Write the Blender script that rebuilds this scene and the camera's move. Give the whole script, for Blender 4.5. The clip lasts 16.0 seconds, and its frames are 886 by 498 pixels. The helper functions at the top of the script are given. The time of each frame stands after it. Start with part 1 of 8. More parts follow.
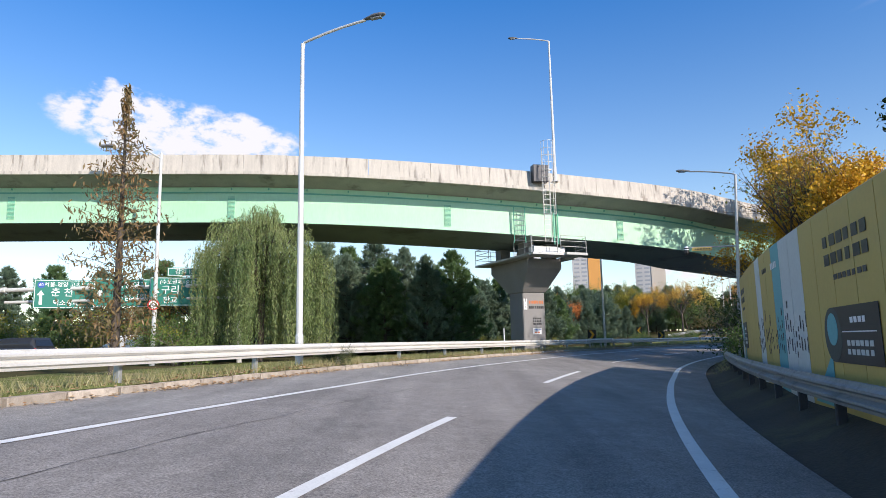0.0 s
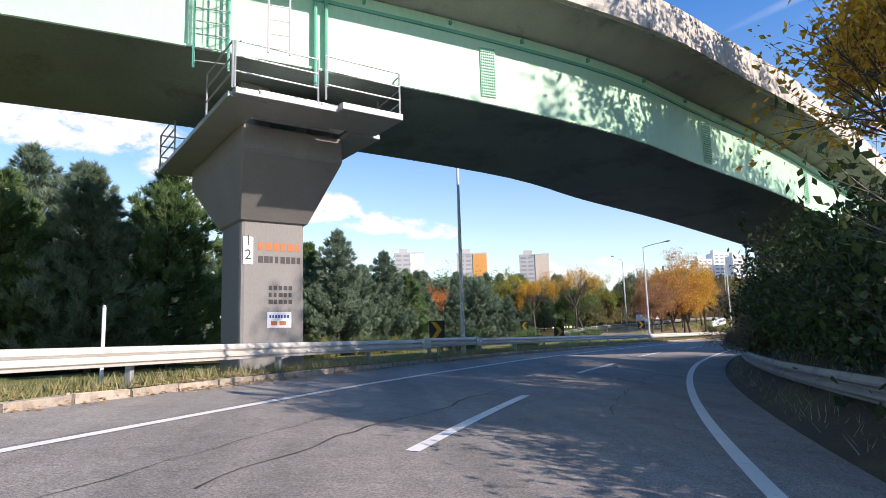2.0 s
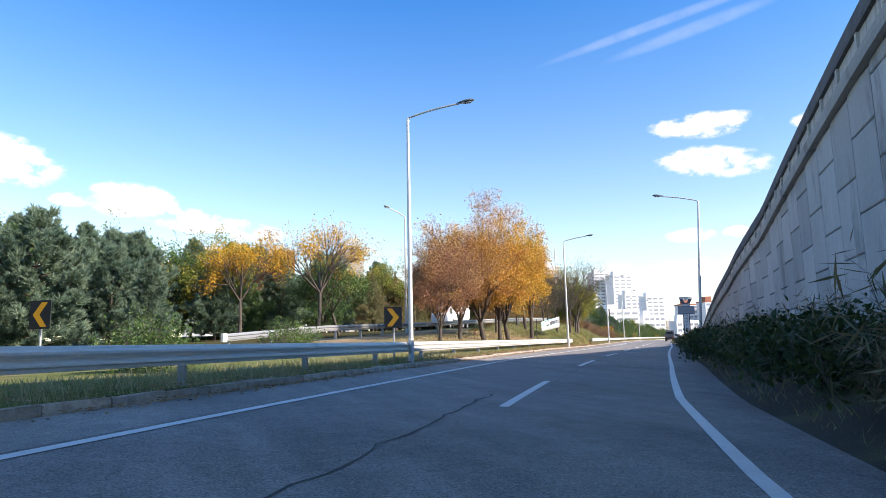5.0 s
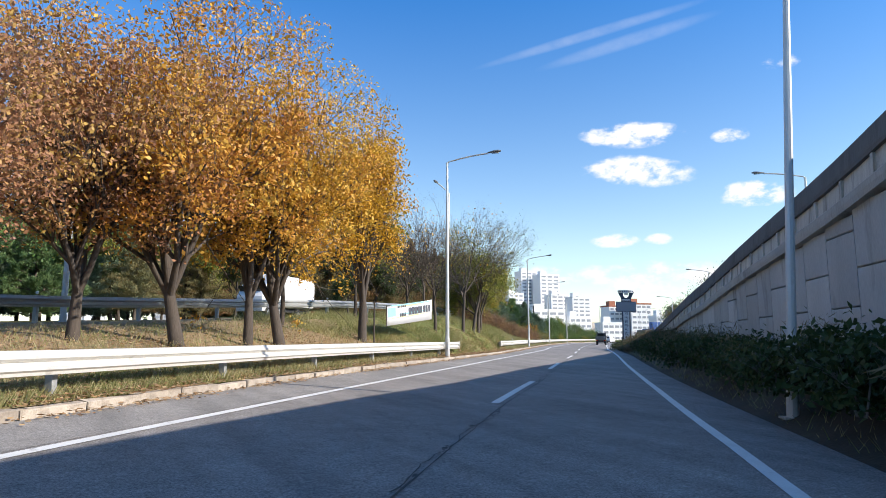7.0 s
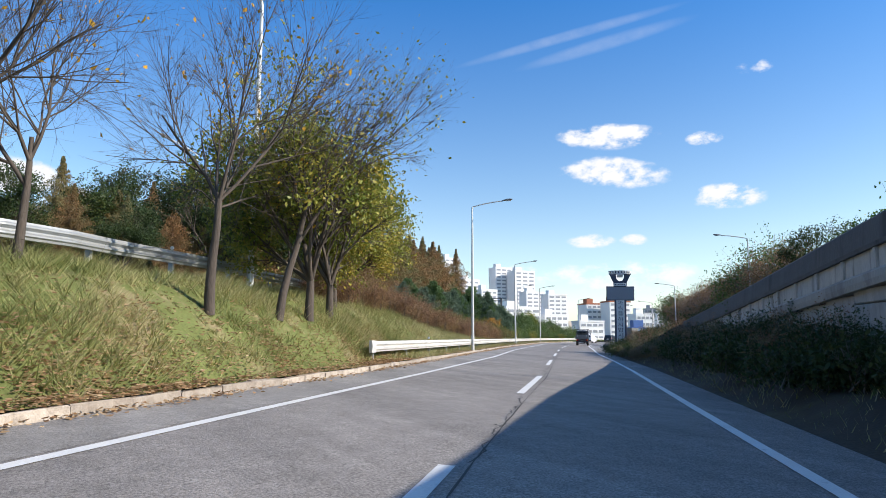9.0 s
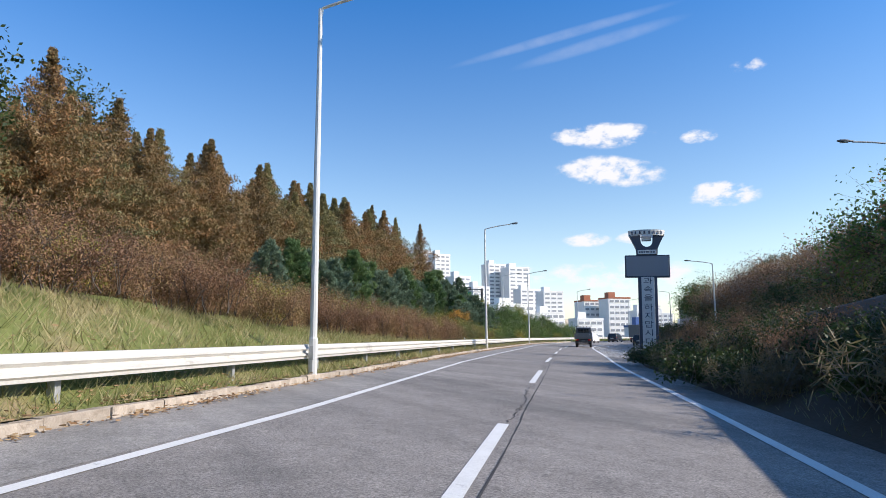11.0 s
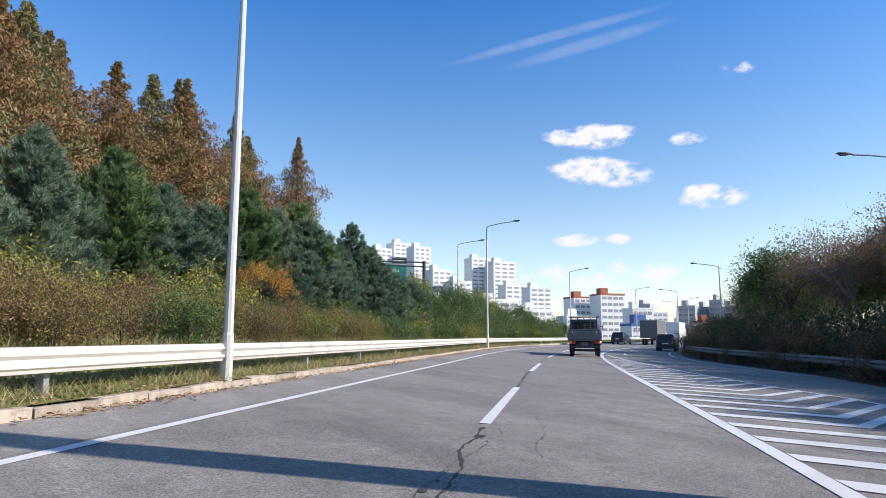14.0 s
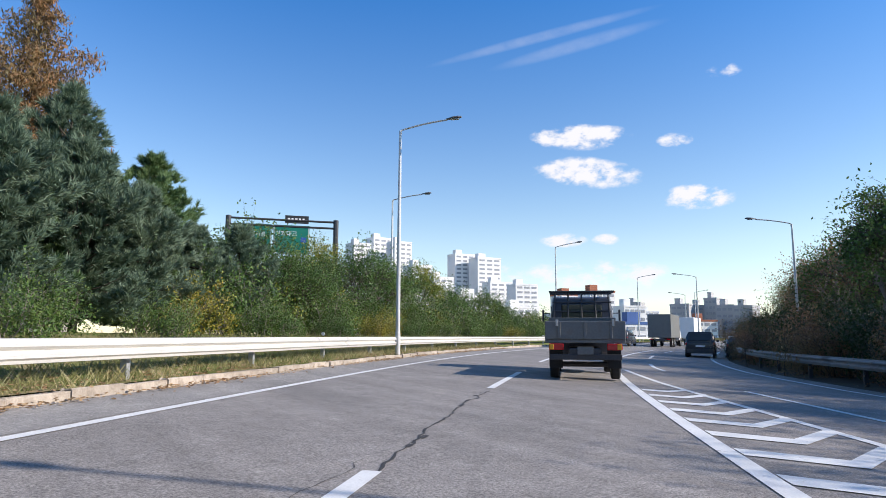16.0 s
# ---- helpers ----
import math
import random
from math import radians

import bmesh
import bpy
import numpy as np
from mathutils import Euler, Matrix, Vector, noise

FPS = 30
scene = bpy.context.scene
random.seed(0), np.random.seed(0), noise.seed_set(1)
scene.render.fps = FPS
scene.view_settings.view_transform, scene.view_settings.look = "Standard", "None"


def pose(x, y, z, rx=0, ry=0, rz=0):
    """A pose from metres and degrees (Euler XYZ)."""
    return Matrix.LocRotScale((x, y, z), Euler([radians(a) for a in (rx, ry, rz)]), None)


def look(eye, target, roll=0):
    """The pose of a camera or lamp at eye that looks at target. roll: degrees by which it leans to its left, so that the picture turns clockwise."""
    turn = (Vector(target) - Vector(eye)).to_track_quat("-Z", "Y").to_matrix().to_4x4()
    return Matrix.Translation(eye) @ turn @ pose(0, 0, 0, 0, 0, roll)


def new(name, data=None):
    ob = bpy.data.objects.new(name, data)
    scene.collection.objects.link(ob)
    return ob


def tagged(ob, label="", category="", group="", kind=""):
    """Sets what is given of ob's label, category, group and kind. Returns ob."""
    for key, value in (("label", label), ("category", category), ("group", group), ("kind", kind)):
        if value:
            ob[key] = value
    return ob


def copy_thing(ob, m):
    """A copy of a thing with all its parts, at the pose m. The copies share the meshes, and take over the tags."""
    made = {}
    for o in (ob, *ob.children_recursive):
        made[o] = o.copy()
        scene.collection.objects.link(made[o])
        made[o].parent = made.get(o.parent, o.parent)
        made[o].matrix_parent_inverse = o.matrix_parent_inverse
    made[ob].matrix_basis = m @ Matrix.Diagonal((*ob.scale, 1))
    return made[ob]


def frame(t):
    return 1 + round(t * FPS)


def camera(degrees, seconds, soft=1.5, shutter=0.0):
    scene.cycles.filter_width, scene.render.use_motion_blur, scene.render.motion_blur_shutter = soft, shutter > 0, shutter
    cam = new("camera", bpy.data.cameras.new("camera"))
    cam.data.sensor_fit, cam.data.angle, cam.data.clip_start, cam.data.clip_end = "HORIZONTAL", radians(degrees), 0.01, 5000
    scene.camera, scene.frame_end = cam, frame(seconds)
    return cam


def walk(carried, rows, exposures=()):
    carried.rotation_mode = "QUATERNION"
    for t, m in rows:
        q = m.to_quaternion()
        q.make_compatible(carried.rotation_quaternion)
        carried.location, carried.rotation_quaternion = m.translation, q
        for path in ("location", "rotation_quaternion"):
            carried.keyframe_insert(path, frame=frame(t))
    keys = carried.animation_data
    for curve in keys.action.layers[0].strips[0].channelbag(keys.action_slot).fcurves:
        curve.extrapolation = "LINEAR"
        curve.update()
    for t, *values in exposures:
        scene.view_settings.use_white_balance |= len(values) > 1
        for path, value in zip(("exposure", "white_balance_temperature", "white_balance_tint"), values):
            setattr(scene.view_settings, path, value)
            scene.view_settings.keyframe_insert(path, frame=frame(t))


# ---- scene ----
cam = camera(69.6, 16.0, soft=0.75)
PATH = [
    (0.0, (0.886, 0.377, 1.096), (0.695, 10.270, 2.543), -1.22),
    (0.5, (2.496, 6.263, 1.131), (2.626, 16.167, 2.505), -1.28),
    (1.0, (3.813, 12.078, 1.151), (4.395, 21.968, 2.506), -1.40),
    (1.5, (5.428, 17.957, 1.126), (6.473, 27.805, 2.513), -1.84),
    (2.0, (7.360, 23.991, 1.070), (8.888, 33.774, 2.472), -1.70),
    (2.5, (9.588, 29.473, 1.026), (11.605, 39.167, 2.428), -2.05),
    (3.0, (12.118, 34.747, 0.996), (14.601, 44.333, 2.394), -1.89),
    (3.5, (14.683, 39.792, 0.958), (17.631, 49.240, 2.387), -1.63),
    (4.0, (17.588, 44.881, 0.954), (20.943, 54.191, 2.391), -1.49),
    (4.5, (21.001, 50.030, 0.967), (24.741, 59.192, 2.404), -1.40),
    (5.0, (24.816, 55.182, 0.987), (28.918, 64.187, 2.427), -1.31),
    (5.5, (28.879, 60.292, 1.015), (33.301, 69.144, 2.459), -1.15),
    (6.0, (33.033, 65.315, 1.048), (37.719, 74.029, 2.501), -0.86),
    (6.5, (37.128, 70.194, 1.088), (42.009, 78.799, 2.548), -0.40),
    (7.0, (41.204, 74.740, 1.136), (46.257, 83.257, 2.527), -0.04),
    (7.5, (45.409, 79.331, 1.132), (50.596, 87.773, 2.486), 0.05),
    (8.0, (49.653, 83.949, 1.117), (54.916, 92.343, 2.474), 0.07),
    (8.5, (53.862, 88.651, 1.121), (59.191, 97.004, 2.467), 0.31),
    (9.0, (58.142, 93.199, 1.081), (63.498, 101.531, 2.455), 0.15),
    (9.5, (62.324, 97.504, 1.064), (67.717, 105.810, 2.452), 0.00),
    (10.0, (66.398, 101.778, 1.073), (71.820, 110.068, 2.440), -0.10),
    (10.5, (70.404, 105.999, 1.095), (75.826, 114.290, 2.459), -0.22),
    (11.0, (74.402, 110.210, 1.118), (79.810, 118.509, 2.491), -0.31),
    (11.5, (78.449, 114.461, 1.130), (83.845, 122.766, 2.517), -0.35),
    (12.0, (82.608, 118.807, 1.118), (88.011, 127.105, 2.513), -0.33),
    (12.5, (86.901, 123.319, 1.080), (92.337, 131.598, 2.461), -0.42),
    (13.0, (91.016, 127.569, 1.059), (96.465, 135.836, 2.461), -0.46),
    (13.5, (95.094, 131.639, 1.072), (100.602, 139.865, 2.485), -0.40),
    (14.0, (99.057, 135.626, 1.098), (104.605, 143.835, 2.457), 0.06),
    (14.5, (103.069, 139.584, 1.110), (108.661, 147.763, 2.460), 0.11),
    (15.0, (107.021, 143.387, 1.081), (112.641, 151.549, 2.417), 0.08),
    (15.5, (110.881, 147.238, 1.040), (116.542, 155.372, 2.380), 0.03),
    (16.0, (114.762, 150.976, 1.010), (120.461, 159.081, 2.362), 0.19),
]
walk(cam, [(t, look(eye, target, roll)) for t, eye, target, roll in PATH], [(0, 0.35, 6500, 13), (1.5, 0.42, 6550, 17), (3.0, 0.9, 7000, 18), (4.2, 0.95, 6900, 16), (5.5, 0.75, 6600, 12), (6.5, 0.6, 6500, 10), (8.0, 0.48, 6450, 9), (10.0, 0.4, 6500, 10), (12.0, 0.37, 6480, 12)])

# ---- sun, sky and exposure ----
SUN_BEARING, SUN_HEIGHT = radians(136), radians(29.5)


def make_world():
    w = bpy.data.worlds.new("sky")
    scene.world = w
    w.use_nodes = True
    nt = w.node_tree
    nt.nodes.clear()
    out = nt.nodes.new("ShaderNodeOutputWorld")
    bg = nt.nodes.new("ShaderNodeBackground")
    sky = nt.nodes.new("ShaderNodeTexSky")
    sky.sky_type = "NISHITA"
    sky.sun_disc = False
    sky.sun_elevation = SUN_HEIGHT
    sky.sun_rotation = SUN_BEARING
    sky.altitude = 100
    sky.air_density = 1.0
    sky.dust_density = 0.25
    sky.ozone_density = 2.2
    # deeper blue overhead, as this camera records it
    hsv = nt.nodes.new("ShaderNodeHueSaturation")
    hsv.inputs["Saturation"].default_value = 1.0
    hsv.inputs["Value"].default_value = 1.0
    # the tinted band of the windscreen's top: sky grows a deeper blue with height
    co0 = nt.nodes.new("ShaderNodeTexCoord")
    sp0 = nt.nodes.new("ShaderNodeSeparateXYZ")
    nt.links.new(co0.outputs["Generated"], sp0.inputs[0])
    up0 = nt.nodes.new("ShaderNodeMapRange")
    up0.inputs["From Min"].default_value = 0.14
    up0.inputs["From Max"].default_value = 0.54
    nt.links.new(sp0.outputs["Z"], up0.inputs["Value"])
    tint = nt.nodes.new("ShaderNodeMix")
    tint.data_type = "RGBA"
    tint.inputs["A"].default_value = SKY_LOW
    tint.inputs["B"].default_value = SKY_HIGH
    # above the windscreen the sky keeps its own blue
    clear = nt.nodes.new("ShaderNodeMapRange")
    clear.interpolation_type = "SMOOTHSTEP"
    clear.inputs["From Min"].default_value = 0.6
    clear.inputs["From Max"].default_value = 0.85
    clear.inputs["To Min"].default_value = 1.0
    clear.inputs["To Max"].default_value = 0.25
    nt.links.new(sp0.outputs["Z"], clear.inputs["Value"])
    band = nt.nodes.new("ShaderNodeMath")
    band.operation = "MULTIPLY"
    nt.links.new(up0.outputs[0], band.inputs[0])
    nt.links.new(clear.outputs[0], band.inputs[1])
    nt.links.new(band.outputs[0], tint.inputs["Factor"])
    mul = nt.nodes.new("ShaderNodeMix")
    mul.data_type = "RGBA"
    mul.blend_type = "MULTIPLY"
    mul.inputs["Factor"].default_value = 1.0
    nt.links.new(sky.outputs[0], mul.inputs["A"])
    nt.links.new(tint.outputs["Result"], mul.inputs["B"])
    nt.links.new(mul.outputs["Result"], hsv.inputs["Color"])
    co = nt.nodes.new("ShaderNodeTexCoord")
    # fair-weather clouds: soft noise kept to a few low banks of the sky
    sep = nt.nodes.new("ShaderNodeSeparateXYZ")
    nt.links.new(co.outputs["Generated"], sep.inputs[0])
    mp = nt.nodes.new("ShaderNodeMapping")
    mp.inputs["Scale"].default_value = (1.0, 1.0, 1.7)
    nt.links.new(co.outputs["Generated"], mp.inputs[0])
    n1 = nt.nodes.new("ShaderNodeTexNoise")
    n1.inputs["Scale"].default_value = 26.0
    n1.inputs["Detail"].default_value = 9.0
    n1.inputs["Roughness"].default_value = 0.6
    nt.links.new(mp.outputs[0], n1.inputs["Vector"])
    def banks(rows):
        total = None
        # bearing, height (degrees), half-width, half-height (degrees), weight
        for b, h, wd, ht, k, tilt in rows:
            v = (math.sin(radians(b)) * math.cos(radians(h)), math.cos(radians(b)) * math.cos(radians(h)), math.sin(radians(h)))
            side = (math.cos(radians(b)), -math.sin(radians(b)), 0)
            lift = Vector(side).cross(Vector(v))
            ct, st_ = math.cos(radians(tilt)), math.sin(radians(tilt))
            side, lift = Vector(side) * ct + lift * st_, lift * ct - Vector(side) * st_
            parts = []
            for axis, half in ((side, wd), (lift, ht)):
                dn = nt.nodes.new("ShaderNodeVectorMath")
                dn.operation = "DOT_PRODUCT"
                dn.inputs[1].default_value = axis
                nt.links.new(co.outputs["Generated"], dn.inputs[0])
                ad = nt.nodes.new("ShaderNodeMath")
                ad.operation = "SUBTRACT"
                ad.inputs[1].default_value = Vector(axis).dot(Vector(v))
                nt.links.new(dn.outputs["Value"], ad.inputs[0])
                mu = nt.nodes.new("ShaderNodeMath")
                mu.operation = "MULTIPLY"
                mu.inputs[1].default_value = 1 / math.sin(radians(half))
                nt.links.new(ad.outputs[0], mu.inputs[0])
                pw = nt.nodes.new("ShaderNodeMath")
                pw.operation = "MULTIPLY"
                nt.links.new(mu.outputs[0], pw.inputs[0])
                nt.links.new(mu.outputs[0], pw.inputs[1])
                parts.append(pw)
            front = nt.nodes.new("ShaderNodeVectorMath")
            front.operation = "DOT_PRODUCT"
            front.inputs[1].default_value = v
            nt.links.new(co.outputs["Generated"], front.inputs[0])
            sm = nt.nodes.new("ShaderNodeMath")
            sm.operation = "ADD"
            nt.links.new(parts[0].outputs[0], sm.inputs[0])
            nt.links.new(parts[1].outputs[0], sm.inputs[1])
            fall = nt.nodes.new("ShaderNodeMapRange")
            fall.interpolation_type = "SMOOTHSTEP"
            fall.inputs["From Min"].default_value = 1.0
            fall.inputs["From Max"].default_value = 0.0
            fall.inputs["To Max"].default_value = k
            nt.links.new(sm.outputs[0], fall.inputs["Value"])
            ahead = nt.nodes.new("ShaderNodeMath")
            ahead.operation = "GREATER_THAN"
            ahead.inputs[1].default_value = 0.3
            nt.links.new(front.outputs["Value"], ahead.inputs[0])
            ml = nt.nodes.new("ShaderNodeMath")
            ml.operation = "MULTIPLY"
            nt.links.new(fall.outputs[0], ml.inputs[0])
            nt.links.new(ahead.outputs[0], ml.inputs[1])
            if total is None:
                total = ml
            else:
                mx = nt.nodes.new("ShaderNodeMath")
                mx.operation = "MAXIMUM"
                nt.links.new(total.outputs[0], mx.inputs[0])
                nt.links.new(ml.outputs[0], mx.inputs[1])
                total = mx
        return total

    total, streaks = banks(CLOUDS), banks(CIRRUS)
    # cloud where the bank's weight, broken up by the noise, passes a threshold
    rough = nt.nodes.new("ShaderNodeMapRange")
    rough.clamp = False
    rough.inputs["From Min"].default_value = 0.25
    rough.inputs["From Max"].default_value = 0.75
    rough.inputs["To Min"].default_value = 0.05
    rough.inputs["To Max"].default_value = 1.75
    nt.links.new(n1.outputs["Fac"], rough.inputs["Value"])
    sc = nt.nodes.new("ShaderNodeMath")
    sc.operation = "MULTIPLY"
    nt.links.new(rough.outputs[0], sc.inputs[0])
    nt.links.new(total.outputs[0], sc.inputs[1])
    th = nt.nodes.new("ShaderNodeMapRange")
    th.interpolation_type = "SMOOTHSTEP"
    th.inputs["From Min"].default_value = 0.4
    th.inputs["From Max"].default_value = 1.12
    nt.links.new(sc.outputs[0], th.inputs["Value"])
    mix = nt.nodes.new("ShaderNodeMix")
    mix.data_type = "RGBA"
    mix.inputs["B"].default_value = (CLOUD_WHITE, CLOUD_WHITE * 1.0, CLOUD_WHITE * 1.04, 1)
    # thin ice streaks let most of the blue through
    veil = nt.nodes.new("ShaderNodeMath")
    veil.operation = "MULTIPLY"
    nt.links.new(streaks.outputs[0], veil.inputs[0])
    nt.links.new(n1.outputs["Fac"], veil.inputs[1])
    both = nt.nodes.new("ShaderNodeMath")
    both.operation = "MAXIMUM"
    nt.links.new(th.outputs[0], both.inputs[0])
    nt.links.new(veil.outputs[0], both.inputs[1])
    nt.links.new(both.outputs[0], mix.inputs["Factor"])
    nt.links.new(hsv.outputs[0], mix.inputs["A"])
    nt.links.new(mix.outputs["Result"], bg.inputs["Color"])
    bg.inputs["Strength"].default_value = SKY_STRENGTH
    nt.links.new(bg.outputs[0], out.inputs[0])


SKY_STRENGTH = 0.125
SKY_LOW, SKY_HIGH = (1.27, 1.23, 1.16, 1), (0.2, 0.82, 1.38, 1)
CLOUD_WHITE = 6.0
# bearing clockwise from +y, height, half-width, half-height, weight
CLOUDS = [
    (47.9, 17.35, 6, 1.55, 1.05, -2), (44.62, 17.56, 2.2, 1, 0.95, 0), (48.02, 14.3, 6.6, 1.8, 1.05, -7), (57.2, 11.6, 4, 1.5, 1.15, -3), (55.72, 16.53, 2, 0.9, 0.95, 0), (45.92, 8.43, 3, 0.9, 0.95, 0),
    (49.52, 8.36, 1.7, 0.8, 0.95, 0), (59.72, 21.55, 2.2, 0.9, 0.8, 0), (49.42, 5.06, 9, 2.2, 0.85, 0), (41.42, 5.62, 6, 1.5, 0.75, 0),
    (-30.1, 20.65, 1.7, 1.2, 0.95, 0), (-28, 18.55, 8, 3.2, 1.2, 0), (-20.5, 17.75, 9, 3.1, 1.2, -8), (-25, 16.75, 8.5, 2.2, 1.1, 0), (-12, 14.35, 7, 2.7, 1.2, -10), (-13.3, 11.75, 3.4, 1.2, 0.9, 0),
    (-6.4, 11.65, 2, 1, 0.92, 0), (-2, 11.85, 5.2, 2.1, 1.2, -4), (2.4, 10.55, 5, 1.5, 1.1, -6), (7, 9.85, 5, 1.4, 1.05, -6), (21, 5.55, 9, 1.8, 0.75, 0),
]
CIRRUS = [(44.2, 25.9, 10.5, 0.5, 0.27, 10.5), (47.5, 25.0, 8.0, 0.65, 0.23, 10.5)]
make_world()
sun = new("sun", bpy.data.lights.new("sun", "SUN"))
sun.data.energy = 4.8
sun.data.angle = radians(0.53)
sun.data.color = (1.0, 0.905, 0.80)
sun.matrix_world = look(
    (60 * math.sin(SUN_BEARING), 60 * math.cos(SUN_BEARING), 60 * math.tan(SUN_HEIGHT)), (0, 0, 0))

# ---- materials ----
MATS = {}


def mat(name, base, rough=0.8, var=0.25, scale=3.0, fine=40.0, bump=0.15, metal=0.0, dark=None, dark_amt=0.0, dark_scale=1.0, per_object=0.0, stretch=(1, 1, 1), spec=0.5):
    """A surface with variation at two scales, optional stains of a second colour, and fine relief."""
    m = bpy.data.materials.new(name)
    m.use_nodes = True
    nt = m.node_tree
    b = nt.nodes["Principled BSDF"]
    b.inputs["Roughness"].default_value = rough
    b.inputs["Metallic"].default_value = metal
    b.inputs["Specular IOR Level"].default_value = spec
    tc = nt.nodes.new("ShaderNodeTexCoord")
    mp = nt.nodes.new("ShaderNodeMapping")
    mp.inputs["Scale"].default_value = stretch
    nt.links.new(tc.outputs["Object"], mp.inputs[0])
    n1 = nt.nodes.new("ShaderNodeTexNoise")
    n1.inputs["Scale"].default_value = scale
    n1.inputs["Detail"].default_value = 5
    n2 = nt.nodes.new("ShaderNodeTexNoise")
    n2.inputs["Scale"].default_value = fine
    n2.inputs["Detail"].default_value = 3
    for n in (n1, n2):
        nt.links.new(mp.outputs[0], n.inputs["Vector"])
    av = nt.nodes.new("ShaderNodeMath")
    av.operation = "ADD"
    nt.links.new(n1.outputs["Fac"], av.inputs[0])
    nt.links.new(n2.outputs["Fac"], av.inputs[1])
    mr = nt.nodes.new("ShaderNodeMapRange")
    mr.inputs["From Min"].default_value = 0.6
    mr.inputs["From Max"].default_value = 1.4
    mr.inputs["To Min"].default_value = 1 - var
    mr.inputs["To Max"].default_value = 1 + var
    nt.links.new(av.outputs[0], mr.inputs["Value"])
    hs = nt.nodes.new("ShaderNodeHueSaturation")
    hs.inputs["Color"].default_value = (*base, 1)
    val = mr.outputs[0]
    if per_object:
        oi = nt.nodes.new("ShaderNodeObjectInfo")
        r = nt.nodes.new("ShaderNodeMapRange")
        r.inputs["To Min"].default_value = 1 - per_object
        r.inputs["To Max"].default_value = 1 + per_object
        nt.links.new(oi.outputs["Random"], r.inputs["Value"])
        mu = nt.nodes.new("ShaderNodeMath")
        mu.operation = "MULTIPLY"
        nt.links.new(val, mu.inputs[0])
        nt.links.new(r.outputs[0], mu.inputs[1])
        val = mu.outputs[0]
    nt.links.new(val, hs.inputs["Value"])
    col = hs.outputs[0]
    if dark is not None:
        n3 = nt.nodes.new("ShaderNodeTexNoise")
        n3.inputs["Scale"].default_value = dark_scale
        n3.inputs["Detail"].default_value = 6
        n3.inputs["Roughness"].default_value = 0.65
        nt.links.new(mp.outputs[0], n3.inputs["Vector"])
        th = nt.nodes.new("ShaderNodeMapRange")
        th.inputs["From Min"].default_value = 0.62 - 0.25 * dark_amt
        th.inputs["From Max"].default_value = 0.78 - 0.25 * dark_amt
        nt.links.new(n3.outputs["Fac"], th.inputs["Value"])
        mx = nt.nodes.new("ShaderNodeMix")
        mx.data_type = "RGBA"
        mx.inputs["B"].default_value = (*dark, 1)
        nt.links.new(th.outputs[0], mx.inputs["Factor"])
        nt.links.new(col, mx.inputs["A"])
        col = mx.outputs["Result"]
    nt.links.new(col, b.inputs["Base Color"])
    if bump:
        bp = nt.nodes.new("ShaderNodeBump")
        bp.inputs["Strength"].default_value = bump
        bp.inputs["Distance"].default_value = 0.02
        nt.links.new(n2.outputs["Fac"], bp.inputs["Height"])
        nt.links.new(bp.outputs[0], b.inputs["Normal"])
    MATS[name] = m
    return m


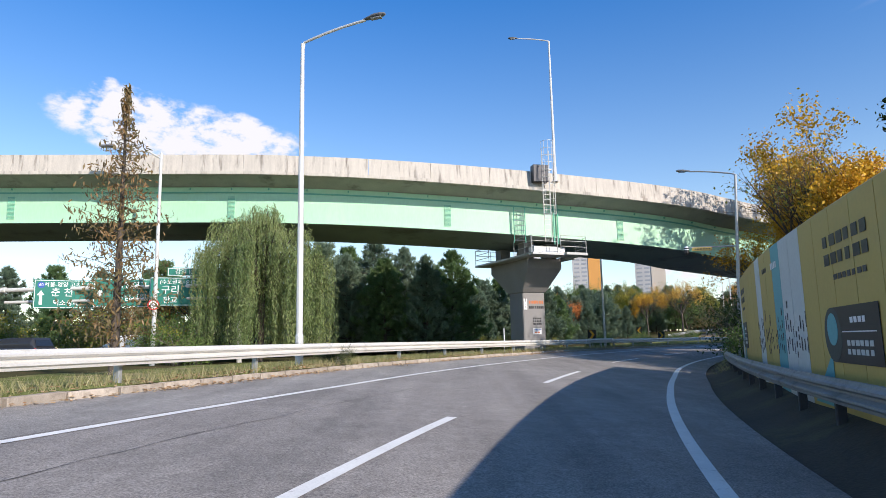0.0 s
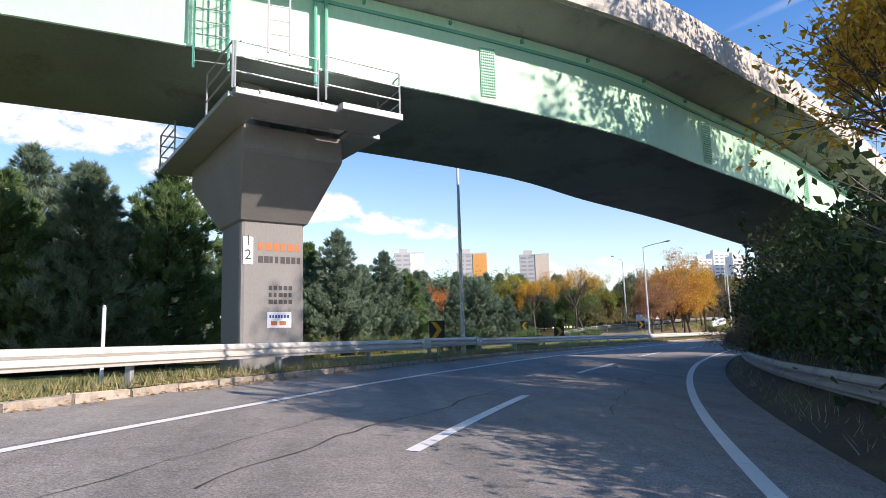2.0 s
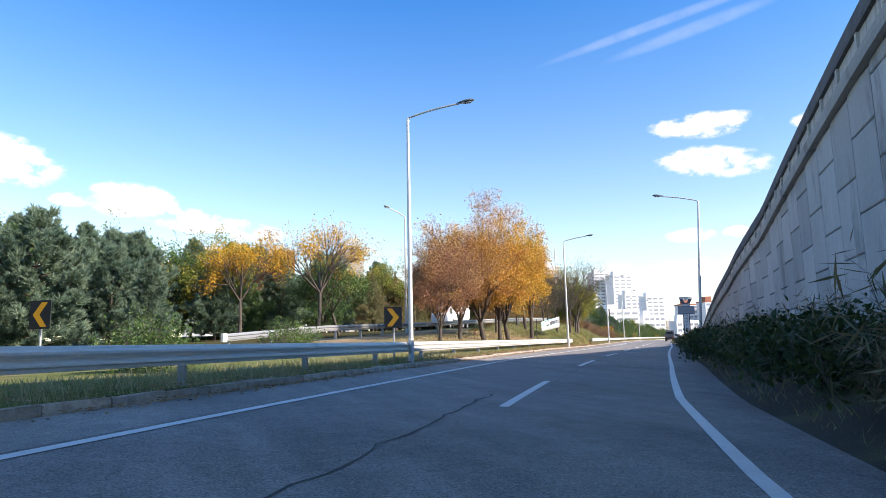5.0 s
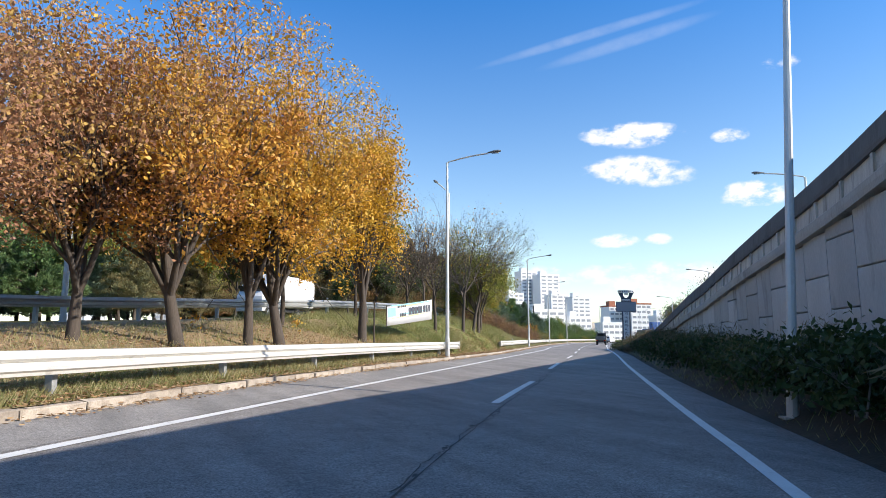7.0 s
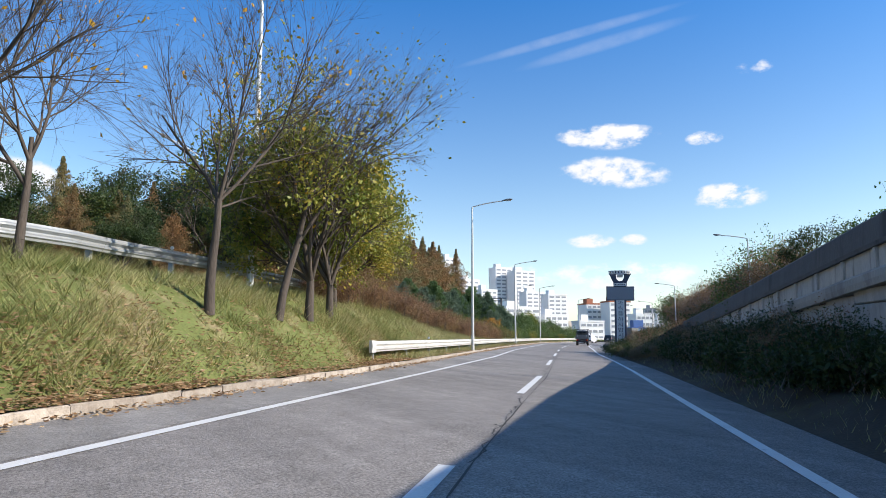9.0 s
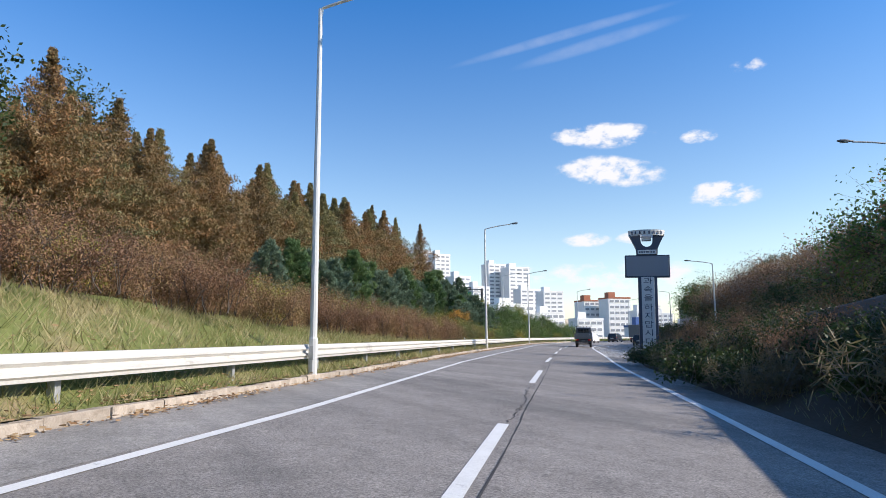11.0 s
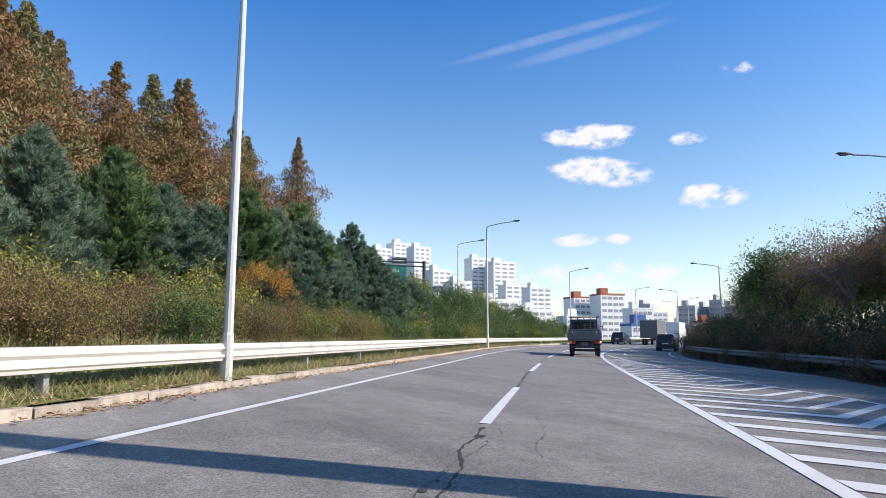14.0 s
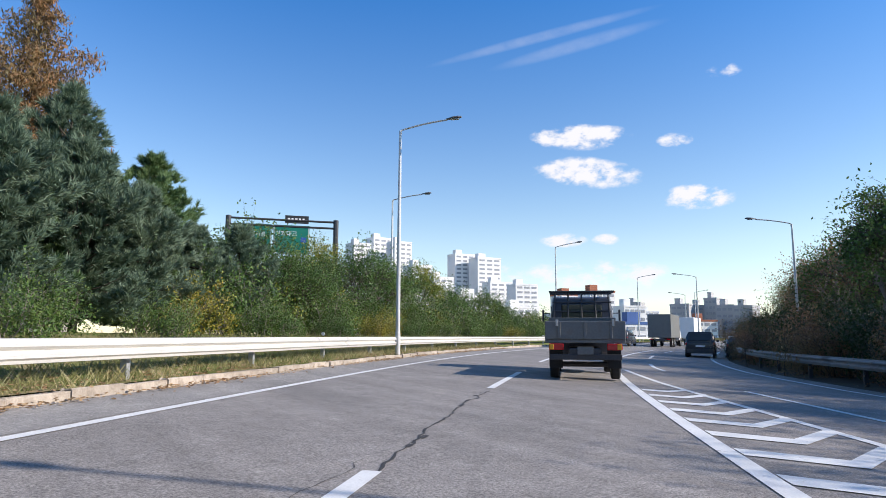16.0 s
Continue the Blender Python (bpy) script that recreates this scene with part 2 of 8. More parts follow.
def leaf_mat(name, colours, spread=0.5, gloss=0.45):
    """Foliage: each leaf takes a colour along a ramp, shifted clump by clump; light passes through thin leaves."""
    m = bpy.data.materials.new(name)
    m.use_nodes = True
    nt = m.node_tree
    nt.nodes.clear()
    out = nt.nodes.new("ShaderNodeOutputMaterial")
    pr = nt.nodes.new("ShaderNodeBsdfPrincipled")
    pr.inputs["Roughness"].default_value = gloss
    pr.inputs["Specular IOR Level"].default_value = 0.25
    tr = nt.nodes.new("ShaderNodeBsdfTranslucent")
    mix = nt.nodes.new("ShaderNodeMixShader")
    mix.inputs[0].default_value = 0.3
    geo = nt.nodes.new("ShaderNodeNewGeometry")
    tc = nt.nodes.new("ShaderNodeTexCoord")
    oi = nt.nodes.new("ShaderNodeObjectInfo")
    ns = nt.nodes.new("ShaderNodeTexNoise")
    ns.inputs["Scale"].default_value = 0.55
    ns.inputs["Detail"].default_value = 2
    nt.links.new(tc.outputs["Object"], ns.inputs["Vector"])
    a = nt.nodes.new("ShaderNodeMath")
    a.operation = "MULTIPLY"
    a.inputs[1].default_value = spread
    nt.links.new(geo.outputs["Random Per Island"], a.inputs[0])
    b = nt.nodes.new("ShaderNodeMapRange")
    b.inputs["From Min"].default_value = 0.3
    b.inputs["From Max"].default_value = 0.7
    b.inputs["To Max"].default_value = 0.75 - spread * 0.5
    nt.links.new(ns.outputs["Fac"], b.inputs["Value"])
    c = nt.nodes.new("ShaderNodeMath")
    c.operation = "MULTIPLY_ADD"
    c.inputs[1].default_value = 0.25
    nt.links.new(oi.outputs["Random"], c.inputs[0])
    nt.links.new(b.outputs[0], c.inputs[2])
    d = nt.nodes.new("ShaderNodeMath")
    d.operation = "ADD"
    nt.links.new(a.outputs[0], d.inputs[0])
    nt.links.new(c.outputs[0], d.inputs[1])
    ramp = nt.nodes.new("ShaderNodeValToRGB")
    els = ramp.color_ramp.elements
    while len(els) < len(colours):
        els.new(0.5)
    for i, cc in enumerate(colours):
        els[i].position = i / max(1, len(colours) - 1)
        els[i].color = (*cc, 1)
    nt.links.new(d.outputs[0], ramp.inputs[0])
    nt.links.new(ramp.outputs[0], pr.inputs["Base Color"])
    nt.links.new(ramp.outputs[0], tr.inputs[0])
    nt.links.new(pr.outputs[0], mix.inputs[1])
    nt.links.new(tr.outputs[0], mix.inputs[2])
    nt.links.new(mix.outputs[0], out.inputs[0])
    MATS[name] = m
    return m


def asphalt_mat(name, base, worn, speck):
    """Old asphalt: pale stone specks in a dark binder, blotches, and streaks worn along the lane."""
    m = bpy.data.materials.new(name)
    m.use_nodes = True
    nt = m.node_tree
    b = nt.nodes["Principled BSDF"]
    b.inputs["Roughness"].default_value = 0.86
    tc = nt.nodes.new("ShaderNodeTexCoord")

    def noise(scale, detail, stretch=None, rough=0.55):
        n = nt.nodes.new("ShaderNodeTexNoise")
        n.inputs["Scale"].default_value = scale
        n.inputs["Detail"].default_value = detail
        n.inputs["Roughness"].default_value = rough
        src = tc.outputs["Object"]
        if stretch:
            mp = nt.nodes.new("ShaderNodeMapping")
            mp.inputs["Rotation"].default_value = (0, 0, radians(42))
            mp.inputs["Scale"].default_value = stretch
            nt.links.new(src, mp.inputs[0])
            src = mp.outputs[0]
        nt.links.new(src, n.inputs["Vector"])
        return n.outputs["Fac"]

    def ranged(v, lo, hi, a, c):
        r = nt.nodes.new("ShaderNodeMapRange")
        r.inputs["From Min"].default_value, r.inputs["From Max"].default_value = lo, hi
        r.inputs["To Min"].default_value, r.inputs["To Max"].default_value = a, c
        nt.links.new(v, r.inputs["Value"])
        return r.outputs[0]

    def times(a, c):
        q = nt.nodes.new("ShaderNodeMath")
        q.operation = "MULTIPLY"
        nt.links.new(a, q.inputs[0])
        nt.links.new(c, q.inputs[1])
        return q.outputs[0]
    v = times(ranged(noise(0.25, 4), 0.3, 0.7, 0.86, 1.14), ranged(noise(2.2, 5, None, 0.7), 0.3, 0.7, 0.86, 1.14))
    v = times(v, ranged(noise(1.0, 3, (1.6, 0.06, 1)), 0.3, 0.7, 0.86, 1.14))
    v = times(v, ranged(noise(11, 4, None, 0.75), 0.3, 0.7, 0.84, 1.16))
    fine = noise(48, 3, None, 0.8)
    v = times(v, ranged(fine, 0.32, 0.68, 1 - speck, 1 + speck))
    mix = nt.nodes.new("ShaderNodeMix")
    mix.data_type = "RGBA"
    mix.inputs["A"].default_value = (*base, 1)
    mix.inputs["B"].default_value = (*worn, 1)
    nt.links.new(ranged(noise(0.5, 6, (1.0, 0.25, 1), 0.65), 0.5, 0.66, 0, 1), mix.inputs["Factor"])
    hs = nt.nodes.new("ShaderNodeHueSaturation")
    nt.links.new(mix.outputs["Result"], hs.inputs["Color"])
    nt.links.new(v, hs.inputs["Value"])
    nt.links.new(hs.outputs[0], b.inputs["Base Color"])
    bp = nt.nodes.new("ShaderNodeBump")
    bp.inputs["Strength"].default_value = 0.6
    bp.inputs["Distance"].default_value = 0.012
    nt.links.new(fine, bp.inputs["Height"])
    nt.links.new(bp.outputs[0], b.inputs["Normal"])
    MATS[name] = m
    return m


asphalt = asphalt_mat("asphalt", (0.238, 0.219, 0.202), (0.188, 0.175, 0.163), 0.62)
asphalt_old = asphalt_mat("asphalt_shoulder", (0.265, 0.25, 0.232), (0.2, 0.192, 0.18), 0.5)
tar = mat("crack_tar", (0.05, 0.047, 0.044), 0.75, 0.3, 4, 60, 0.4)
paint = mat("lane_paint", (0.70, 0.70, 0.68), 0.6, 0.14, 2.0, 50, 0.3, dark=(0.22, 0.215, 0.21), dark_amt=0.05, dark_scale=7.0)
concrete = mat("concrete", (0.40, 0.375, 0.34), 0.85, 0.18, 1.2, 30, 0.25, dark=(0.17, 0.155, 0.14), dark_amt=0.3, dark_scale=0.7, stretch=(1, 1, 0.25))
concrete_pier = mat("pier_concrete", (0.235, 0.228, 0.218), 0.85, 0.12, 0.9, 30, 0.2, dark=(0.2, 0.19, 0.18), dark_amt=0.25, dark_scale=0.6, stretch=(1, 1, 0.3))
# abutment concrete darkened: the deep shade under the overpass is in this colour
abutment_conc = mat("shade_toned_abutment_concrete", (0.12, 0.12, 0.122), 0.9, 0.18, 0.9, 30, 0.25, dark=(0.07, 0.068, 0.066), dark_amt=0.4, dark_scale=0.6, stretch=(1, 1, 0.3))
wall_conc = mat("retaining_wall_concrete", (0.46, 0.445, 0.42), 0.88, 0.14, 1.5, 30, 0.3, dark=(0.24, 0.22, 0.2), dark_amt=0.3, dark_scale=0.9, per_object=0.18, stretch=(1, 1, 0.3))
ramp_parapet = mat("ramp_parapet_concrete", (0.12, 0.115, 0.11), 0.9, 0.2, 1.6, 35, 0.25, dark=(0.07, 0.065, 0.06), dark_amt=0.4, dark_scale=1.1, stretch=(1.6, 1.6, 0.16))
parapet_mat = mat("weathered_parapet_concrete", (0.53, 0.49, 0.43), 0.9, 0.22, 2.2, 40, 0.4, dark=(0.2, 0.175, 0.15), dark_amt=0.34, dark_scale=1.7, stretch=(2.2, 2.2, 0.22))
kerb_mat = mat("kerb_concrete", (0.42, 0.36, 0.29), 0.9, 0.2, 5, 45, 0.4, dark=(0.2, 0.16, 0.12), dark_amt=0.3, dark_scale=3, per_object=0.2)
girder_green = mat("girder_paint_green", (0.42, 0.70, 0.48), 0.5, 0.07, 0.5, 12, 0.03, dark=(0.5, 0.68, 0.52), dark_amt=0.1, dark_scale=0.4, stretch=(1, 1, 0.3))
green_dark = mat("girder_detail_green", (0.14, 0.45, 0.32), 0.5, 0.12, 1, 20, 0.05)
galv = mat("galvanised_steel", (0.68, 0.66, 0.61), 0.5, 0.1, 1.2, 25, 0.04, 0.25, dark=(0.40, 0.38, 0.34), dark_amt=0.1, dark_scale=1.5)
galv_dull = mat("dull_galvanised_steel", (0.42, 0.43, 0.43), 0.5, 0.12, 3, 30, 0.05, 0.5)
# galvanised steel darkened: the right-hand rails' shade is put in its colour
rail_shade_steel = mat("shade_toned_galvanised_steel", (0.26, 0.26, 0.25), 0.65, 0.2, 2, 30, 0.06, 0.2, dark=(0.12, 0.11, 0.1), dark_amt=0.35, dark_scale=1.2)
lamp_white = mat("pole_paint_light_grey", (0.62, 0.62, 0.60), 0.42, 0.06, 1, 20, 0.03, 0.2)
lamp_dark = mat("lamp_head_grey", (0.17, 0.175, 0.18), 0.5, 0.1, 3, 30, 0.05, 0.3)
steel_dark = mat("dark_steel", (0.06, 0.06, 0.065), 0.5, 0.2, 3, 30, 0.05, 0.4)
white_sheet = mat("white_sheet", (0.78, 0.78, 0.77), 0.6, 0.05, 1, 20, 0.03)
bark = mat("bark", (0.085, 0.068, 0.054), 0.95, 0.35, 4, 30, 0.6, stretch=(1, 1, 0.3))
bark_grey = mat("grey_bark", (0.2, 0.175, 0.15), 0.95, 0.3, 4, 30, 0.6, stretch=(1, 1, 0.3))
soil = mat("ground_soil_grass", (0.085, 0.08, 0.04), 0.95, 0.35, 0.5, 12, 0.6, dark=(0.15, 0.10, 0.05), dark_amt=0.35, dark_scale=0.25, spec=0.0)
verge_mat = mat("verge_turf", (0.15, 0.17, 0.06), 0.95, 0.35, 0.8, 18, 0.7, dark=(0.3, 0.235, 0.14), dark_amt=0.45, dark_scale=0.7, spec=0.0)
# dark soil and litter; base lowered further to hold the right verge's shade
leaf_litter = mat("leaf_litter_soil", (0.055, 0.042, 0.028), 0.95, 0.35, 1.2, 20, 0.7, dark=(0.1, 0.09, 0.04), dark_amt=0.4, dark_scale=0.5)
litter_tan = mat("dry_leaf_litter", (0.3, 0.21, 0.11), 0.95, 0.4, 1.2, 22, 0.8, dark=(0.16, 0.15, 0.06), dark_amt=0.4, dark_scale=0.6)
green_sign = mat("sign_green", (0.0, 0.16, 0.115), 0.45, 0.05, 1, 20, 0.0)
sign_white = mat("sign_white", (0.82, 0.83, 0.82), 0.45, 0.04, 1, 20, 0.0)
sign_blue = mat("sign_blue", (0.02, 0.08, 0.35), 0.45, 0.05, 1, 20, 0.0)
sign_black = mat("sign_black", (0.02, 0.02, 0.022), 0.5, 0.1, 1, 20, 0.0)
sign_yellow = mat("sign_yellow", (0.75, 0.36, 0.02), 0.5, 0.06, 1, 20, 0.0)
sign_red = mat("sign_red", (0.55, 0.03, 0.02), 0.5, 0.06, 1, 20, 0.0)
rust = mat("rust_orange_print", (0.50, 0.15, 0.05), 0.7, 0.1, 2, 20, 0.0)
tyre = mat("tyre_rubber", (0.02, 0.02, 0.02), 0.85, 0.2, 6, 60, 0.2)
glass_dark = mat("vehicle_glass", (0.02, 0.025, 0.03), 0.06, 0.05, 1, 10, 0.0, spec=0.8)
car_white = mat("car_paint_white", (0.72, 0.73, 0.74), 0.25, 0.03, 1, 10, 0.0)
car_dark = mat("car_paint_dark", (0.03, 0.035, 0.045), 0.22, 0.05, 1, 10, 0.0)
truck_paint = mat("truck_paint_navy", (0.05, 0.06, 0.085), 0.4, 0.12, 2, 20, 0.02)
truck_bed = mat("truck_bed_grey", (0.15, 0.155, 0.15), 0.6, 0.2, 2, 20, 0.1, dark=(0.14, 0.12, 0.1), dark_amt=0.3, dark_scale=2)
tail_red = mat("tail_lamp_red", (0.45, 0.015, 0.02), 0.25, 0.05, 1, 10, 0.0)

# ---- the line of the road: distance s along the lane divider, d metres to its right ----
REF_S = [-60, 0, 20, 40, 60, 80, 100, 125, 150, 175, 190, 204, 230, 250, 330]
REF_K = [0.00892, 0.00892, 0.00946, 0.008, 0.00426, 0.00142, 0.00244, 0.00056, -0.00031, -0.0004, -0.0002, 0.003, 0.009, 0.003, 0.002]
S_AX = np.arange(-120, 900.5, 1.0)
_k = np.interp(S_AX, REF_S, REF_K)
_k[S_AX < -60] = 0.004
_k[S_AX > 330] = 0
_h = np.concatenate([[0], np.cumsum((_k[1:] + _k[:-1]) / 2)])
_h += 0.16326 - _h[120]
_m = (_h[1:] + _h[:-1]) / 2
_x = np.concatenate([[0], np.cumsum(np.sin(_m))])
_y = np.concatenate([[0], np.cumsum(np.cos(_m))])
_x += -1.724 - _x[120]
_y += 0 - _y[120]


def heading(s):
    return float(np.interp(s, S_AX, _h))


def P(s, d, z=0.0):
    h = np.interp(s, S_AX, _h)
    return (float(np.interp(s, S_AX, _x) + d * np.cos(h)), float(np.interp(s, S_AX, _y) - d * np.sin(h)), float(z))


def along(s, d, z=0.0, turn=0.0):
    """Pose on the road's line: local +y runs ahead along the road, +x to its right."""
    x, y, z = P(s, d, z)
    return pose(x, y, z, 0, 0, -math.degrees(heading(s)) + turn)


def sd_of(x, y):
    """s and d of world points (arrays)."""
    x, y = np.asarray(x, float).ravel(), np.asarray(y, float).ravel()
    s_out, d_out = np.empty(len(x)), np.empty(len(x))
    for i in range(0, len(x), 4000):
        dx = x[i:i + 4000, None] - _x[None, :]
        dy = y[i:i + 4000, None] - _y[None, :]
        k = np.argmin(dx * dx + dy * dy, 1)
        r = np.arange(len(k))
        ddx, ddy = dx[r, k], dy[r, k]
        s_out[i:i + 4000] = S_AX[k] + ddx * np.sin(_h[k]) + ddy * np.cos(_h[k])
        d_out[i:i + 4000] = ddx * np.cos(_h[k]) - ddy * np.sin(_h[k])
    return s_out, d_out


def bank(s):
    return np.interp(s, [-80, 64, 80, 95, 150, 165, 260], [0.062, 0.062, 0.054, 0.048, 0.046, 0.042, 0.04])


def dash_d(s):
    return np.interp(s, [-80, 10, 18, 24, 32, 38, 45, 50, 57.5, 63, 80, 92, 99, 105.5, 125.6, 131, 150, 166, 182, 192, 199, 206, 211, 260], [0.3, 0.36, 0.55, 0.4, 0.0, -0.08, -0.34, -0.3, -0.62, -0.67, -0.62, -0.34, -0.18, 0.08, 0.12, 0.17, -0.2, -0.43, -0.35, -0.26, -0.1, 0.02, 0.15, 0.2])


def road_z(s, d):
    return -bank(s) * (d - dash_d(s))


def left_line(s):
    return np.interp(s, [-80, 6, 14, 26, 38, 50, 62, 70, 82, 90, 98, 106, 112, 120, 130, 145, 162, 176, 186, 196, 208, 260], [-3.2, -3.12, -3.05, -3.17, -3.4, -3.54, -3.62, -3.62, -3.64, -3.6, -3.34, -3.05, -2.92, -2.86, -2.78, -2.9, -3.6, -3.63, -3.52, -3.35, -3.3, -3.2])


def right_line(s):
    return np.interp(s, [-80, 8, 18, 24, 30, 36, 42, 48, 54, 60, 68, 75, 89, 96, 105, 112, 128, 138, 148, 161, 168, 180, 198, 210, 260], [3.5, 3.57, 3.58, 3.48, 3.16, 2.93, 2.73, 2.51, 2.3, 2.18, 2.06, 2.12, 2.84, 3.07, 3.22, 3.26, 3.23, 3.2, 3.05, 2.69, 2.65, 2.83, 2.94, 2.95, 3.1])


def kerb_d(s):
    return np.interp(s, [-80, 9, 22, 37, 60, 89, 93, 100, 108, 118, 128, 136, 162, 172, 186, 196, 206, 260], [-5.2, -5.25, -5.3, -5.38, -5.2, -4.94, -4.94, -4.84, -4.55, -4.25, -4.08, -4.25, -5.03, -5.18, -5.0, -4.75, -4.68, -4.7])


def right_shift(s):
    """How far the right-hand side draws in along the bend and the straight."""
    return np.interp(s, [-80, 10, 22, 30, 48, 60, 75, 89, 96, 140, 155, 165, 180, 196], [0.3, 0.3, 0.25, -0.1, -0.8, -1.1, -1.05, -0.2, 0.0, 0.0, -0.5, -0.75, -0.5, 0.0])


def right_edge(s):
    return np.interp(s, [-80, 140, 165, 172, 180, 188, 200, 206, 212, 220, 250, 900], [4.3, 4.3, 4.5, 4.8, 7.0, 10.0, 11.0, 10.2, 9.3, 8.7, 8.7, 8.7]) + right_shift(s)


def upper_d(s):
    return np.interp(s, [60, 100, 112, 122, 128, 150], [-14.0, -13.3, -10.0, -7.4, -8.0, -9.6])


def upper_z(s):
    return np.interp(s, [-80, 60, 80, 92, 104, 115, 124, 128, 140, 155, 175, 200, 260, 500], [0.25, 0.3, 0.5, 1.2, 1.6, 2.1, 2.28, 2.42, 2.45, 1.65, 1.15, 1.05, 1.0, 0.5])


def sstep(a, b, x):
    t = np.clip((x - a) / (b - a), 0, 1)
    return t * t * (3 - 2 * t)


def ground_z(s, d):
    """Height of the natural ground beside the road."""
    s, d = np.asarray(s, float), np.asarray(d, float)
    kd, re = kerb_d(s), right_edge(s)
    left0 = road_z(s, kd) + 0.13
    foot = kd - 0.35
    rise_t = np.clip((foot - d) / np.maximum(foot - upper_d(s), 0.5), 0, 1)
    left = left0 + (upper_z(s) - left0) * (1 - (1 - rise_t) ** 2.2)
    right0 = road_z(s, re) - 0.03
    rise = np.interp(s, [-80, 30, 45, 66, 150, 172, 182, 300], [0.45, 0.45, 0.9, 0.5, 0.5, 0.7, 0.0, 0.0])
    far_rise = np.interp(s, [-80, 178, 190, 400], [0.3, 0.3, 1.6, 0.3])
    right = right0 + rise * sstep(0, 1.6, d - re) + far_rise * sstep(2, 9, d - re)
    z = np.where(d < kd, left, np.where(d > re, right, road_z(s, d)))
    far = sstep(60, 140, np.abs(d)) + sstep(-60, -120, s) * 0
    return z * (1 - np.clip(far, 0, 1)) + 0.2 * np.clip(far, 0, 1)


# ---- mesh helpers ----
def mesh_of(name, verts, faces, material=None, smooth=False):
    me = bpy.data.meshes.new(name)
    me.from_pydata([tuple(v) for v in verts], [], [tuple(int(i) for i in f) for f in faces])
    if material:
        me.materials.append(material)
    if smooth:
        me.polygons.foreach_set("use_smooth", [True] * len(me.polygons))
    me.update()
    return me


def quads_np(name, verts, n_side, material):
    """A mesh of separate polygons, n_side corners each, from an array of corners."""
    verts = np.ascontiguousarray(verts, dtype=np.float32).reshape(-1, 3)
    n = len(verts) // n_side
    me = bpy.data.meshes.new(name)
    me.vertices.add(len(verts))
    me.vertices.foreach_set("co", verts.ravel())
    me.loops.add(len(verts))
    me.loops.foreach_set("vertex_index", np.arange(len(verts), dtype=np.int32))
    me.polygons.add(n)
    me.polygons.foreach_set("loop_start", np.arange(0, len(verts), n_side, dtype=np.int32))
    me.materials.append(material)
    me.update()
    me.validate()
    return me


def part(name, me, parent, m=None, label="", material=None):
    """One mesh object under a thing or part."""
    if isinstance(me, bmesh.types.BMesh):
        d = bpy.data.meshes.new(name)
        me.to_mesh(d)
        me.free()
        me = d
        if material:
            me.materials.append(material)
    ob = new(name, me)
    ob.parent = parent
    if m is not None:
        ob.matrix_basis = m
    if label:
        ob["label"] = label
    return ob


def empty(name, m=None):
    ob = new(name)
    ob.empty_display_size = 0.2
    if m is not None:
        ob.matrix_basis = m
    return ob


def box_bm(sx, sy, sz, at_=(0, 0, 0), bevel=0.0, bm=None):
    own = bm is None
    bm = bm or bmesh.new()
    r = bmesh.ops.create_cube(bm, size=1.0)
    for v in r["verts"]:
        v.co = Vector((v.co.x * sx + at_[0], v.co.y * sy + at_[1], v.co.z * sz + at_[2]))
    if bevel:
        bmesh.ops.bevel(bm, geom=list({e for v in r["verts"] for e in v.link_edges}), offset=bevel, segments=2, affect="EDGES", profile=0.5)
    return bm


def cyl_bm(r0, r1, p0, p1, n=10, bm=None):
    bm = bm or bmesh.new()
    p0, p1 = Vector(p0), Vector(p1)
    ax = (p1 - p0)
    q = ax.to_track_quat("Z", "Y").to_matrix().to_4x4()
    bmesh.ops.create_cone(bm, cap_ends=True, segments=n, radius1=r0, radius2=r1, depth=ax.length, matrix=Matrix.Translation((p0 + p1) / 2) @ q)
    return bm


def tube_bm(points, r, n=8, bm=None, caps=True):
    """A round bar along a line of points; r may be one radius or one for each point."""
    bm = bm or bmesh.new()
    pts = [Vector(p) for p in points]
    rs = r if isinstance(r, (list, tuple)) else [r] * len(pts)
    rings = []
    for i, p in enumerate(pts):
        t = (pts[min(i + 1, len(pts) - 1)] - pts[max(i - 1, 0)]).normalized()
        a = t.cross(Vector((0, 0, 1)))
        if a.length < 1e-3:
            a = Vector((1, 0, 0))
        a.normalize()
        b = t.cross(a)
        rings.append([bm.verts.new(p + (a * math.cos(2 * math.pi * k / n) + b * math.sin(2 * math.pi * k / n)) * rs[i]) for k in range(n)])
    for r0, r1 in zip(rings, rings[1:]):
        for k in range(n):
            bm.faces.new((r0[k], r0[(k + 1) % n], r1[(k + 1) % n], r1[k]))
    if caps:
        bm.faces.new(rings[0])
        bm.faces.new(list(reversed(rings[-1])))
    bmesh.ops.recalc_face_normals(bm, faces=bm.faces)
    return bm


def sweep(name, profile, stations, material, closed=False, smooth=False, caps=True):
    """A profile of (out, up) points swept along stations of (origin, out direction, up)."""
    n = len(profile)
    verts, faces = [], []
    for o, out, up in stations:
        o, out, up = Vector(o), Vector(out), Vector(up)
        verts += [o + out * a + up * b for a, b in profile]
    for i in range(len(stations) - 1):
        for k in range(n if closed else n - 1):
            a, b = i * n + k, i * n + (k + 1) % n
            faces.append((a, b, b + n, a + n))
    if closed and caps:
        faces.append(tuple(range(n)))
        faces.append(tuple(reversed(range(len(verts) - n, len(verts)))))
    me = mesh_of(name, verts, faces, material, smooth)
    bm = bmesh.new()
    bm.from_mesh(me)
    bmesh.ops.recalc_face_normals(bm, faces=bm.faces)
    bm.to_mesh(me)
    bm.free()
    return me


